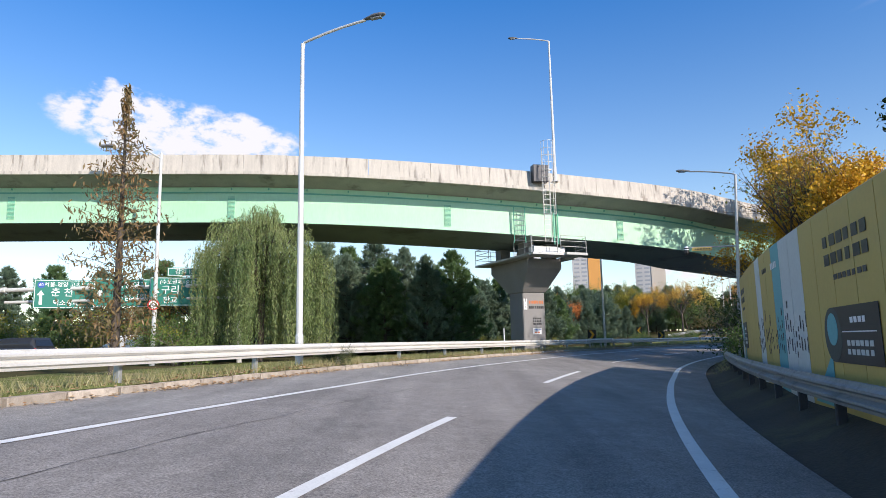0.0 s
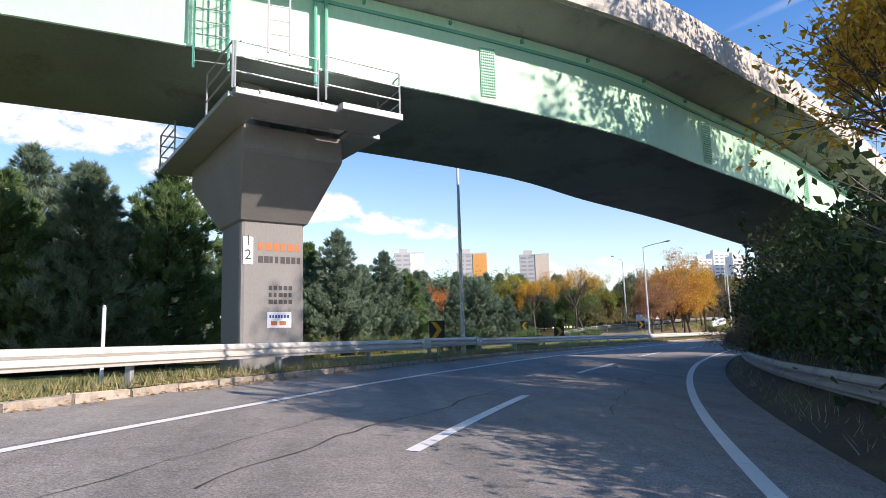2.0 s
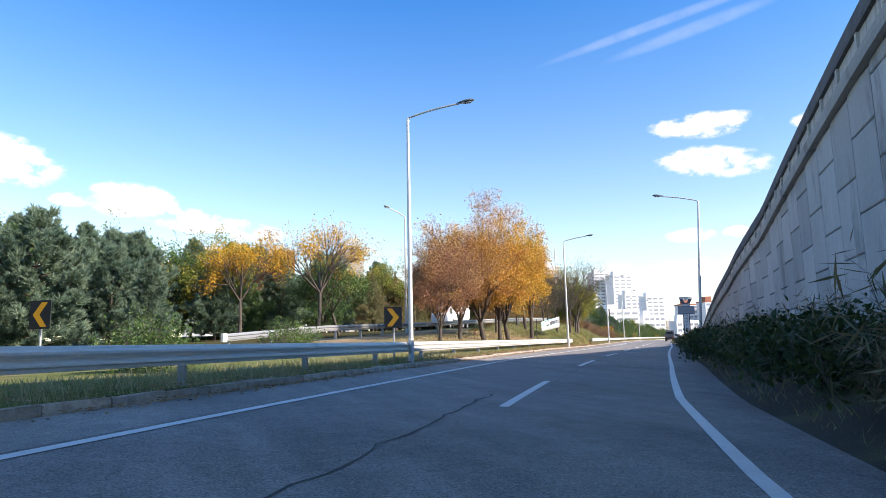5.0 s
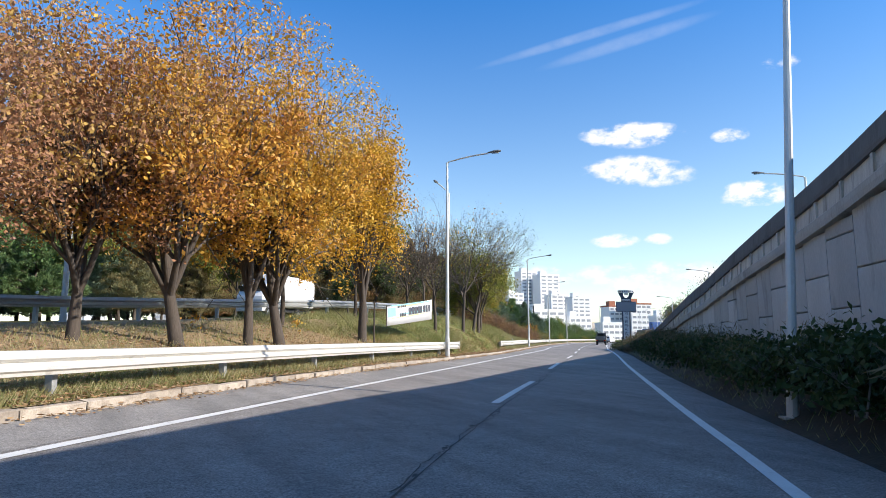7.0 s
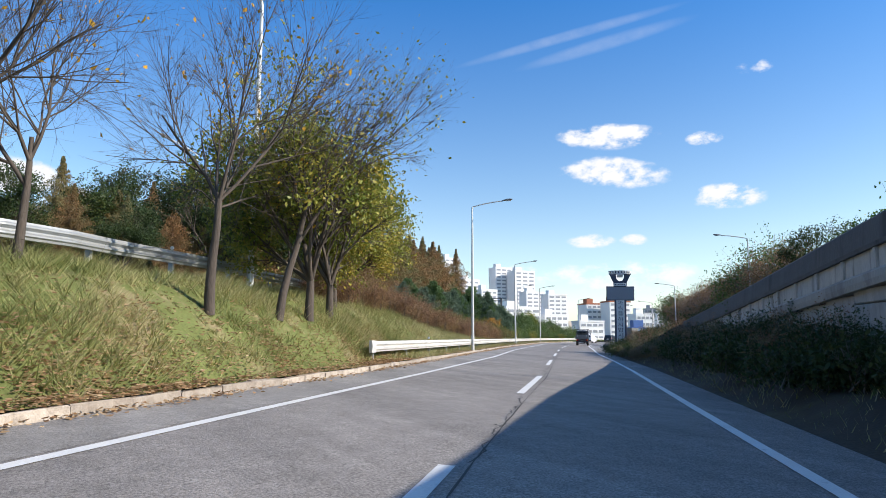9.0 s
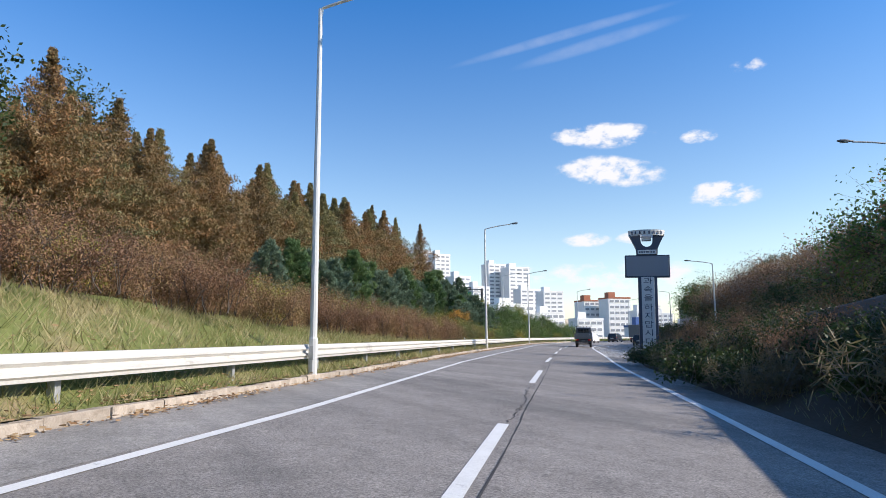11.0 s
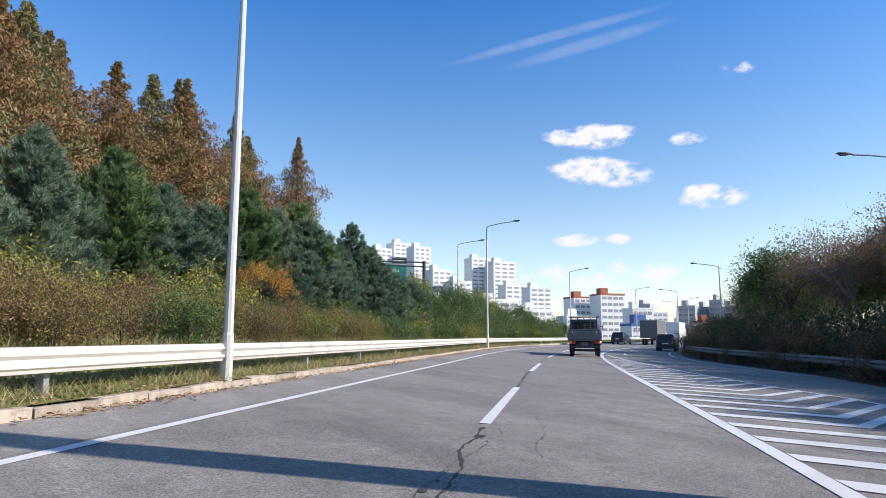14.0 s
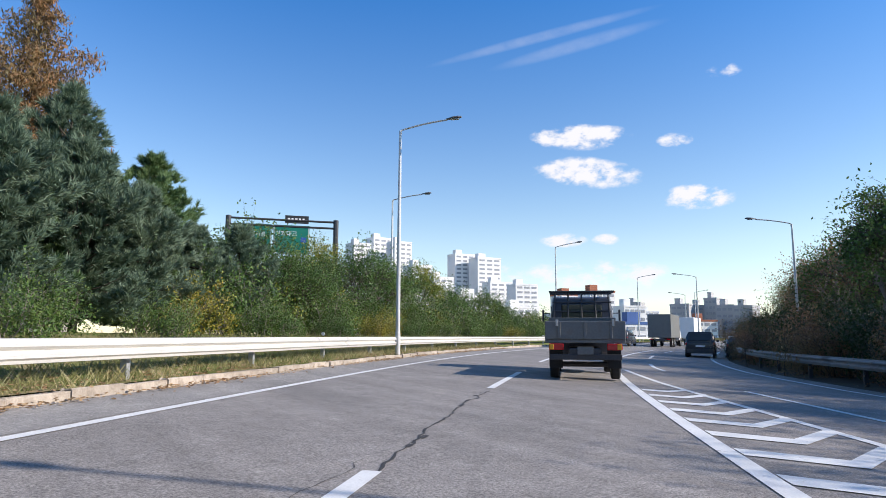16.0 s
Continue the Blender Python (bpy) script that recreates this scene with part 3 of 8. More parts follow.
def strip(name, s0, s1, d0, d1, lift, material, step=1.0, nd=2, z_fn=None, jitter=0.0):
    """A sheet on the road between two lines d0(s) and d1(s)."""
    ss = np.linspace(s0, s1, max(2, int((s1 - s0) / step) + 1))
    verts, faces = [], []
    for s in ss:
        a = float(d0(s)) if callable(d0) else d0
        b = float(d1(s)) if callable(d1) else d1
        for k in range(nd):
            d = a + (b - a) * k / (nd - 1)
            z = float((z_fn or road_z)(s, d)) + lift + (random.uniform(-jitter, jitter) if jitter else 0)
            verts.append(P(s, d, z))
    for i in range(len(ss) - 1):
        for k in range(nd - 1):
            q = i * nd + k
            faces.append((q, q + 1, q + 1 + nd, q + nd))
    return mesh_of(name, verts, faces, material, True)

# ---- ground, road and markings ----
def make_ground():
    def axis(lo, hi, fine_lo, fine_hi, step):
        a = list(np.arange(fine_lo, fine_hi + 0.1, step))
        g, p = step, fine_hi
        while p < hi:
            g *= 1.35
            p += g
            a.append(p)
        g, p = step, fine_lo
        while p > lo:
            g *= 1.35
            p -= g
            a.insert(0, p)
        return np.array(a)
    xs = axis(-2800, 2800, -70, 260, 2.0)
    ys = axis(-2800, 2800, -60, 320, 2.0)
    X, Y = np.meshgrid(xs, ys)
    s, d = sd_of(X, Y)
    z = ground_z(s, d).reshape(X.shape)
    dd, ss = d.reshape(X.shape), s.reshape(X.shape)
    inside = (dd > kerb_d(ss) - 3.2) & (dd < right_edge(ss) + 3.2) & (ss > -115)
    z = np.where(inside, np.minimum(z, road_z(ss, np.clip(dd, -9, 20))) - 0.5, z - 0.04)
    n = len(xs)
    idx = np.arange(n * len(ys)).reshape(len(ys), n)
    faces = np.stack([idx[:-1, :-1], idx[:-1, 1:], idx[1:, 1:], idx[1:, :-1]], -1).reshape(-1, 4)
    me = mesh_of("ground", np.stack([X, Y, z], -1).reshape(-1, 3), faces, soil, True)
    return tagged(new("ground", me), "dry grass and soil ground around the road", "ground", kind="structure")


make_ground()


def make_road():
    def row(s):
        a, b = float(kerb_d(s)), float(right_edge(s))
        return np.linspace(a, b, 14)
    ss = np.arange(-80, 500.1, 1.5)
    verts, faces = [], []
    for s in ss:
        verts += [P(s, d, road_z(s, d)) for d in row(s)]
    for i in range(len(ss) - 1):
        for k in range(13):
            q = i * 14 + k
            faces.append((q, q + 1, q + 15, q + 14))
    road = tagged(new("road", mesh_of("road", verts, faces, asphalt, True)), "grey worn asphalt two-lane slip road with cracks", "road", kind="structure")
    # lighter shoulder beside the kerb
    part("shoulder", strip("shoulder", -60, 300, lambda s: kerb_d(s) + 0.02, lambda s: left_line(s) - 0.15, 0.004, asphalt_old, 2.0, 3), road)
    # the long joint that wanders beside the dashes, and other cracks
    rnd = random.Random(4)

    def crack(s0, s1, d0, w, wob, step=0.35, drift=0.0):
        verts, faces = [], []
        off = 0.0
        n = int((s1 - s0) / step)
        for i in range(n):
            s = s0 + i * step
            off = off * 0.86 + rnd.uniform(-wob, wob)
            c = (d0(s) if callable(d0) else d0) + off + drift * (s - s0)
            ww = w * rnd.uniform(0.35, 1.3)
            verts += [P(s, c - ww, road_z(s, c) + 0.005), P(s, c + ww, road_z(s, c) + 0.005)]
        for i in range(n - 1):
            faces.append((2 * i, 2 * i + 1, 2 * i + 3, 2 * i + 2))
        part("crack", mesh_of("crack", verts, faces, tar), road)
    crack(78, 168, lambda q: float(dash_d(q)) + 0.19, 0.011, 0.008)
    for s0, s1, off in ((83.5, 86, 0.22), (92.5, 99, 0.16), (105, 112, 0.14), (118.5, 125.2, 0.12), (131.5, 138, 0.1), (145, 152, 0.08), (158.5, 165.4, 0.05), (171.8, 179.8, 0.04), (186, 192.4, 0.0), (198.5, 206, 0.0)):
        wide = 0.015 if s0 > 165 else 0.01
        crack(s0, s1, lambda q: float(dash_d(q)) + off, wide, 0.045, 0.16)
        # broken-out edges of the joint
        for _ in range(int((s1 - s0) * (1.5 if s0 > 165 else 1.0))):
            q = rnd.uniform(s0, s1)
            c = float(dash_d(q)) + off + rnd.uniform(-0.07, 0.05)
            r = rnd.uniform(0.02, 0.075 if s0 > 165 else 0.06)
            ring = []
            for k in range(9):
                a = 2 * math.pi * k / 9
                rr = r * rnd.uniform(0.45, 1.1)
                e, g = 1.9 * rr * math.cos(a), 0.8 * rr * math.sin(a)
                ring.append(P(q + e, c + g, road_z(q + e, c + g) + 0.006))
            part("crack", mesh_of("crack", ring, [tuple(range(9))], tar), road)
    # web of hair cracks beside the joint
    for q, d0, drift in ((188, -0.5, 0.11), (189.5, -0.9, 0.13), (191.2, -0.35, 0.03), (194, -0.75, 0.12), (196.5, -0.3, -0.03), (187, -1.5, 0.04), (176, -0.4, 0.06), (178, 0.4, -0.05)):
        crack(q, q + rnd.uniform(2.5, 5), d0, 0.005, 0.05, 0.16, drift)
    crack(2, 60, -1.75, 0.007, 0.05)
    crack(30, 46, -0.9, 0.018, 0.07)
    crack(36, 50, 1.6, 0.012, 0.1)
    crack(60, 74, -1.2, 0.02, 0.08)

    def cross(s, d0, d1, w, wob):
        verts, faces = [], []
        n = int((d1 - d0) / 0.25)
        off = 0
        for i in range(n):
            d = d0 + 0.25 * i
            off = off * 0.9 + rnd.uniform(-wob, wob)
            ww = w * rnd.uniform(0.4, 1.2)
            verts += [P(s + off - ww, d, road_z(s, d) + 0.005), P(s + off + ww, d, road_z(s, d) + 0.005)]
        for i in range(n - 1):
            faces.append((2 * i, 2 * i + 1, 2 * i + 3, 2 * i + 2))
        part("crack", mesh_of("crack", verts, faces, tar), road)
    cross(56, -3.3, 0.6, 0.02, 0.12)
    cross(58.5, 0.2, 3.3, 0.02, 0.1)
    return road


road = make_road()


def line(name, s0, s1, d, w, label, step=1.0, parent=None):
    me = strip(name, s0, s1, (lambda s: d(s) - w / 2) if callable(d) else d - w / 2, (lambda s: d(s) + w / 2) if callable(d) else d + w / 2, 0.008, paint, step)
    return part(name, me, parent or road, label=label)


line("edge_line", -60, 300, left_line, 0.15, "white painted edge line")
line("edge_line", -60, 176, right_line, 0.16, "white painted edge line")
for k in range(-4, 24):
    s0 = float(np.interp(k, [-4, 0, 1, 2, 3, 5, 6, 7, 8, 11, 12, 13, 14, 24], [-36, 17.9, 32.0, 44.8, 57.5, 86.1, 99.2, 112.4, 125.5, 165.7, 180.0, 192.6, 206.3, 340]))
    line("lane_dash", s0, s0 + 5.9, dash_d, 0.15, "white painted lane dash", 1.0)


def gore():
    """Hatched nose where the ramp joins from the right."""
    inner = right_line

    def outer(s):
        return np.interp(s, [176, 180, 184, 188, 191, 194, 197, 201, 205, 211, 217, 250], [4.8, 6.3, 7.4, 7.2, 6.4, 5.9, 5.4, 5.0, 4.55, 3.8, 3.3, 3.25])
    line("gore_line", 174, 250, inner, 0.2, "white painted gore line")
    line("gore_line", 184, 217, outer, 0.16, "white painted gore line")
    # chevron stripes that point back along the nose
    for k in range(25):
        s0 = 177.6 + 1.27 * k
        d0 = float(inner(s0)) + 0.12
        apex = (d0 + float(outer(s0))) / 2
        pts = [(s0 - 0.27 * (d - d0), d) for d in np.linspace(d0, apex, 5)]
        d, q = apex, pts[-1][0]
        while d < float(outer(q)) - 0.14 and d < apex + 3:
            d, q = d + 0.2, q + 0.3
            pts.append((q, d))
        verts, faces = [], []
        for q, d in pts:
            for e in (0, 0.4):
                verts.append(P(q + e, d, road_z(q + e, d) + 0.009))
        for m in range(len(pts) - 1):
            faces.append((2 * m, 2 * m + 1, 2 * m + 3, 2 * m + 2))
        part("hatch_stripe", mesh_of("hatch_stripe", verts, faces, paint), road)
    line("edge_line", 200, 300, lambda s: right_edge(s) - 0.9, 0.15, "white painted edge line", 2.0)
    for k in range(8):
        line("lane_dash", 204 + 13.7 * k, 209.5 + 13.7 * k, lambda s: (right_edge(s) - 0.9) - 3.3, 0.15, "white painted lane dash")


gore()


def make_verges():
    def left(s0, s1, turf):
        ss = np.arange(s0, s1 + 0.1, 1.0)
        nd = 16
        rnd = random.Random(2)
        verts, faces = [], []
        for s in ss:
            a = float(kerb_d(s)) - 0.16
            for k in range(nd):
                d = a - 11.0 * (k / (nd - 1)) ** 1.5
                z = float(ground_z(s, d)) + (rnd.uniform(-0.035, 0.045) if k else 0.0)
                verts.append(P(s, d, z))
        for i in range(len(ss) - 1):
            for k in range(nd - 1):
                q = i * nd + k
                faces.append((q, q + nd, q + nd + 1, q + 1))
        return mesh_of("verge", verts, faces, turf, True)

    def right():
        ss = np.arange(-70, 330.1, 1.5)
        nd = 8
        rnd = random.Random(3)
        verts, faces = [], []
        for s in ss:
            a = float(right_edge(s))
            for k in range(nd):
                d = a - 0.02 + 5.5 * (k / (nd - 1)) ** 1.3
                z = float(ground_z(s, d)) + (rnd.uniform(-0.03, 0.04) if k > 1 else 0)
                if k == 0:
                    z -= 0.05
                verts.append(P(s, d, z))
        for i in range(len(ss) - 1):
            for k in range(nd - 1):
                q = i * nd + k
                faces.append((q, q + 1, q + nd + 1, q + nd))
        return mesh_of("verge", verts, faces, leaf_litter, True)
    tagged(new("verge", left(-70, 86, verge_mat)), "grassy roadside bank behind the kerb", "verge", kind="structure")
    tagged(new("verge", left(86, 113, litter_tan)), "bank strewn with tan fallen leaves under the trees", "verge", kind="structure")
    tagged(new("verge", left(113, 300, verge_mat)), "green grassy roadside bank behind the kerb", "verge", kind="structure")
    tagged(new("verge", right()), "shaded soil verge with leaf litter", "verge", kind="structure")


make_verges()

# ---- the curved green overpass ----
BR = [(-130, 31.6, 8.4), (-90, 32.8, 8.35), (-40, 34.0, 8.25), (-15, 34.9, 8.0), (-7, 35.3, 7.8), (0.5, 36.4, 7.45), (8, 38.05, 7.0), (12.8, 39.3, 6.65), (15.5, 40.2, 6.38), (18, 41.5, 6.12), (23, 44.4, 5.8), (31, 50.2, 5.45), (36.7, 54.6, 5.3), (42.7, 59.2, 5.1), (49.5, 64.4, 4.9)]


def smooth_path(pts, step):
    """Catmull-Rom through points, resampled at about even steps."""
    p = [Vector(q) for q in pts]
    p = [p[0] * 2 - p[1]] + p + [p[-1] * 2 - p[-2]]
    dense = []
    for i in range(1, len(p) - 2):
        a, b, c, d = p[i - 1:i + 3]
        for k in range(40):
            t = k / 40
            dense.append(0.5 * ((2 * b) + (c - a) * t + (2 * a - 5 * b + 4 * c - d) * t * t + (3 * b - a - 3 * c + d) * t ** 3))
    dense.append(p[-2])
    out, acc = [dense[0]], 0
    for a, b in zip(dense, dense[1:]):
        acc += (b - a).length
        if acc >= step:
            out.append(b)
            acc = 0
    return out


BR_PTS = smooth_path(BR, 1.0)


def bridge_stations(i0=0, i1=None, out=0.0, up=0.0):
    st = []
    pts = BR_PTS
    i1 = len(pts) if i1 is None else i1
    for i in range(i0, i1):
        t = pts[min(i + 1, len(pts) - 1)] - pts[max(i - 1, 0)]
        t.z = 0
        t.normalize()
        o = Vector((t.y, -t.x, 0))
        st.append((pts[i] + o * out + Vector((0, 0, up)), o, (0, 0, 1)))
    return st


# girder green darkened: the shade under the overpass is put into this colour
soffit_mat = mat("soffit_shade_paint", (0.17, 0.22, 0.19), 0.6, 0.2, 0.6, 14, 0.05, dark=(0.09, 0.1, 0.09), dark_amt=0.35, dark_scale=0.5)


def make_bridge():
    br = tagged(empty("overpass"), "curved pale green steel girder overpass with stained concrete parapet", "overpass", kind="structure")
    W = 4.12
    fall = lambda prof: [(a, b + 0.08 * min(a, 0.0)) for a, b in prof]
    # box girder with flanges
    prof = [(0.0, 0.0), (0.07, 0.0), (0.07, 0.05), (0.0, 0.05), (0.0, 2.02), (-W, 2.02), (-W, 0.05), (-W - 0.07, 0.05), (-W - 0.07, 0.0), (-W, 0.0)]
    part("girder", sweep("girder", fall(prof), bridge_stations(), girder_green, True), br, label="pale green painted steel box girder")
    # thin skin over the girder's underside, added to carry the shade colour
    part("bottom_plate", sweep("bottom_plate", fall([(0.05, -0.02), (0.05, -0.006), (-W - 0.05, -0.006), (-W - 0.05, -0.02)]), bridge_stations(), soffit_mat, True), br, label="dark green soffit skin with the shade in its colour")
    # deck slab with cantilevers
    prof = [(1.35, 2.42), (1.35, 2.6), (-W - 1.35, 2.6), (-W - 1.35, 2.42), (-W - 0.1, 2.02), (0.1, 2.02)]
    part("deck_slab", sweep("deck_slab", fall(prof), bridge_stations(), concrete, True), br)
    # soffit seams and stiffener strip below the flange
    prof = [(0.0, 1.66), (0.045, 1.66), (0.045, 1.74), (0.0, 1.74)]
    part("upper_strip", sweep("upper_strip", prof, bridge_stations(), green_dark, True), br, label="dark green stiffener strip")
    prof = [(1.36, 2.38), (1.5, 2.38), (1.5, 2.56), (1.36, 2.56)]
    part("drip_edge", sweep("drip_edge", prof, bridge_stations(), parapet_mat, True), br)
    prof = [(1.38, 2.36), (1.42, 2.56), (1.36, 3.5), (1.16, 3.52), (1.06, 2.62), (1.06, 2.5)]
    # parapet in cast lengths with open joints
    st = bridge_stations()
    n = 0
    i = 0
    while i < len(st) - 1:
        j = min(i + 3, len(st) - 1)
        a = [(Vector(o), ou, u) for o, ou, u in st[i:j + 1]]
        if len(a) >= 2:
            d0 = (a[1][0] - a[0][0]).normalized() * 0.02
            a[0] = (a[0][0] + d0, a[0][1], a[0][2])
            part("parapet_length", sweep("parapet_length", prof, a, parapet_mat, True), br, label="rain-streaked concrete parapet" if n == 0 else "")
            n += 1
        i = j
    prof = [(-W - 1.38, 2.36), (-W - 1.38, 3.5), (-W - 1.16, 3.52), (-W - 1.06, 2.55)]
    part("parapet", sweep("parapet", fall(prof), bridge_stations(), parapet_mat, True), br)
    # bolted splice plates
    def splice(x):
        i = min(range(len(BR_PTS)), key=lambda q: abs(BR_PTS[q].x - x))
        o, ou, _ = st[i]
        o, ou = Vector(o), Vector(ou)
        al = Vector((-ou.y, ou.x, 0))
        m = Matrix.Translation(o + ou * 0.02) @ Matrix((( -al.x, ou.x, 0, 0), (-al.y, ou.y, 0, 0), (0, 0, 1, 0), (0, 0, 0, 1)))
        pl = part("splice_plate", SPLICE, br, m, "bolted green splice plate")
        k = part("bolt_rows", BOLTS, pl)
        return k
    bm = box_bm(0.42, 0.03, 1.3, (0, 0, 0.85), 0.006)
    global SPLICE, BOLTS
    SPLICE = bpy.data.meshes.new("splice_plate")
    bm.to_mesh(SPLICE)
    bm.free()
    SPLICE.materials.append(girder_green)
    bm = bmesh.new()
    for a in range(7):
        for b in range(17):
            box_bm(0.034, 0.03, 0.034, (-0.17 + a * 0.0567, 0.026, 0.26 + b * 0.074), 0, bm)
    BOLTS = bpy.data.meshes.new("bolt_rows")
    bm.to_mesh(BOLTS)
    bm.free()
    BOLTS.materials.append(green_dark)
    for x in (-36, -23.5, -11.2, 0.4, 11.1, 18.2, 25.5):
        splice(x)
    # small drain brackets under the slab
    bm = box_bm(0.06, 0.1, 0.1, (0, 0.05, 1.9))
    tick = bpy.data.meshes.new("bracket")
    bm.to_mesh(tick)
    bm.free()
    tick.materials.append(green_dark)
    for i in range(60, len(st) - 1, 2):
        o, ou, _ = st[i]
        o, ou = Vector(o), Vector(ou)
        al = Vector((-ou.y, ou.x, 0))
        m = Matrix.Translation(o) @ Matrix(((-al.x, ou.x, 0, 0), (-al.y, ou.y, 0, 0), (0, 0, 1, 0), (0, 0, 0, 1)))
        part("bracket", tick, br, m)
    return br


overpass = make_bridge()

# ---- pier with platform, ladder and lamp under the overpass ----
def text_part(parent, body, size, m, material, name="lettering", label="", align="CENTER"):
    cu = bpy.data.curves.new(name, "FONT")
    cu.body = body
    cu.size = size
    cu.align_x = align
    cu.align_y = "CENTER"
    cu.extrude = 0.002
    ob = new(name, cu)
    dg = bpy.context.evaluated_depsgraph_get()
    me = bpy.data.meshes.new_from_object(ob.evaluated_get(dg))
    bpy.data.objects.remove(ob)
    me.materials.clear()
    me.materials.append(material)
    return part(name, me, parent, m, label)


def bars(parent, w, h, rows, cols, m, material, name="printed_bar", seed=0):
    """Writing that stays plain: short bars of its size and colour."""
    rnd = random.Random(seed)
    rh = h / rows
    for r in range(rows):
        x = -w / 2
        while x < w / 2 - w / cols * 0.4:
            ww = min(w / cols * rnd.uniform(0.55, 0.85), w / 2 - x)
            part(name, box_bm(ww, rh * 0.62, 0.003, (x + ww / 2, h / 2 - rh * (r + 0.5), 0.0)), parent, m, material=material)
            x += w / cols


def make_pier():
    pier = tagged(empty("bridge_pier", pose(5.39, 40.32, 0.0, 0, 0, 26)), "grey concrete hammerhead pier with service platform under the overpass", "bridge pier")
    # column with chamfered corners
    bm = box_bm(1.6, 1.6, 4.5, (0, 0.2, 2.05), 0.1)
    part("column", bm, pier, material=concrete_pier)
    # cap that flares along and across
    bm = bmesh.new()
    low = [(-0.86, -0.64, 4.0), (0.86, -0.64, 4.0), (0.86, 1.04, 4.0), (-0.86, 1.04, 4.0)]
    m1 = [(-1.22, -1.95, 5.35), (1.22, -1.95, 5.35), (1.22, 2.5, 5.35), (-1.22, 2.5, 5.35)]
    top = [(-1.22, -1.95, 5.95), (1.22, -1.95, 5.95), (1.22, 2.5, 5.95), (-1.22, 2.5, 5.95)]
    rings = [[bm.verts.new(v) for v in r] for r in (low, m1, top)]
    for a, b in zip(rings, rings[1:]):
        for k in range(4):
            bm.faces.new((a[k], a[(k + 1) % 4], b[(k + 1) % 4], b[k]))
    bm.faces.new(rings[-1])
    bm.faces.new(list(reversed(rings[0])))
    bmesh.ops.recalc_face_normals(bm, faces=bm.faces)
    bmesh.ops.bevel(bm, geom=list(bm.edges), offset=0.04, segments=1, affect="EDGES")
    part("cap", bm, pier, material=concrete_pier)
    # walkway slabs round the cap
    part("platform", box_bm(2.5, 1.2, 0.14, (-0.6, -2.95, 6.02), 0.02), pier, label="steel service platform", material=galv_dull)
    part("platform", box_bm(0.8, 6.5, 0.12, (-1.55, -0.1, 5.99), 0.02), pier, material=galv_dull)
    part("platform", box_bm(1.5, 1.3, 0.16, (1.1, -3.1, 6.05), 0.02), pier, material=galv_dull)
    part("platform", box_bm(0.8, 5.4, 0.12, (1.6, 0.3, 5.99), 0.02), pier, material=galv_dull)
    part("platform", box_bm(3.9, 0.8, 0.12, (0.0, 2.95, 6.0), 0.02), pier, material=galv_dull)
    part("bearing_block", box_bm(2.2, 0.6, 0.5, (0.1, -2.1, 6.35), 0.02), pier, label="white bearing casing", material=white_sheet)
    for x, y in ((-0.8, -1.2), (0.8, -1.2), (-0.8, 1.6), (0.8, 1.6)):
        part("bearing_block", box_bm(0.7, 0.7, 1.2, (x, y, 6.5), 0.02), pier, material=concrete_pier)

    def rail(pts):
        for a, b in zip(pts, pts[1:]):
            a, b = Vector(a), Vector(b)
            n = max(1, int((b - a).length / 0.95))
            for k in range(n + 1):
                p = a.lerp(b, k / n)
                part("rail_post", cyl_bm(0.022, 0.022, p, p + Vector((0, 0, 0.98)), 6), pier, material=galv_dull)
            for h in (0.34, 0.66, 0.98):
                part("handrail", cyl_bm(0.02, 0.02, a + Vector((0, 0, h)), b + Vector((0, 0, h)), 6), pier, material=galv_dull)
    rail([(-1.85, -3.5, 6.08), (-0.1, -3.5, 6.08)])
    rail([(0.0, -3.68, 6.12), (1.8, -3.68, 6.12)])
    rail([(1.85, -3.6, 6.08), (1.95, -2.4, 6.06)])
    rail([(-1.9, -3.5, 6.06), (-1.9, -1.6, 6.06)])
    rail([(-1.9, 1.5, 6.06), (-1.9, 3.3, 6.06), (0.4, 3.3, 6.06)])
    # notices on the column
    f = pose(0, -0.928, 0, 90, 0, 0)
    face = lambda x, z: pose(x, -0.606, z, 90, 0, 0)
    part("number_board", box_bm(0.24, 0.66, 0.006, (0, 0, 0)), pier, face(-0.62, 3.3), "white number board", white_sheet)
    text_part(pier, "1\n2", 0.34, face(-0.62, 3.3) @ pose(0, 0.06, 0.006), sign_black)
    bars(pier, 1.1, 0.30, 1, 6, face(0.18, 3.42), rust, seed=1)
    bars(pier, 1.1, 0.26, 1, 8, face(0.18, 3.1), sign_black, seed=2)
    bars(pier, 0.62, 0.5, 3, 5, face(0.2, 2.25), sign_black, seed=3)
    part("poster", box_bm(0.6, 0.38, 0.006), pier, face(0.16, 1.65), "white paper notice", white_sheet)
    bars(pier, 0.5, 0.12, 1, 7, face(0.16, 1.73) @ pose(0, 0, 0.006), sign_blue, seed=4)
    bars(pier, 0.42, 0.16, 1, 2, face(0.16, 1.57) @ pose(0, 0, 0.006), rust, seed=5)
    return pier


make_pier()


def bridge_frame(x, out=0.0, up=0.0):
    i = min(range(len(BR_PTS)), key=lambda q: abs(BR_PTS[q].x - x))
    o, ou, _ = bridge_stations(i, i + 1)[0]
    o, ou = Vector(o), Vector(ou)
    return pose(o.x + ou.x * out, o.y + ou.y * out, o.z + up, 0, 0, math.degrees(math.atan2(-ou.x, ou.y)) + 180)


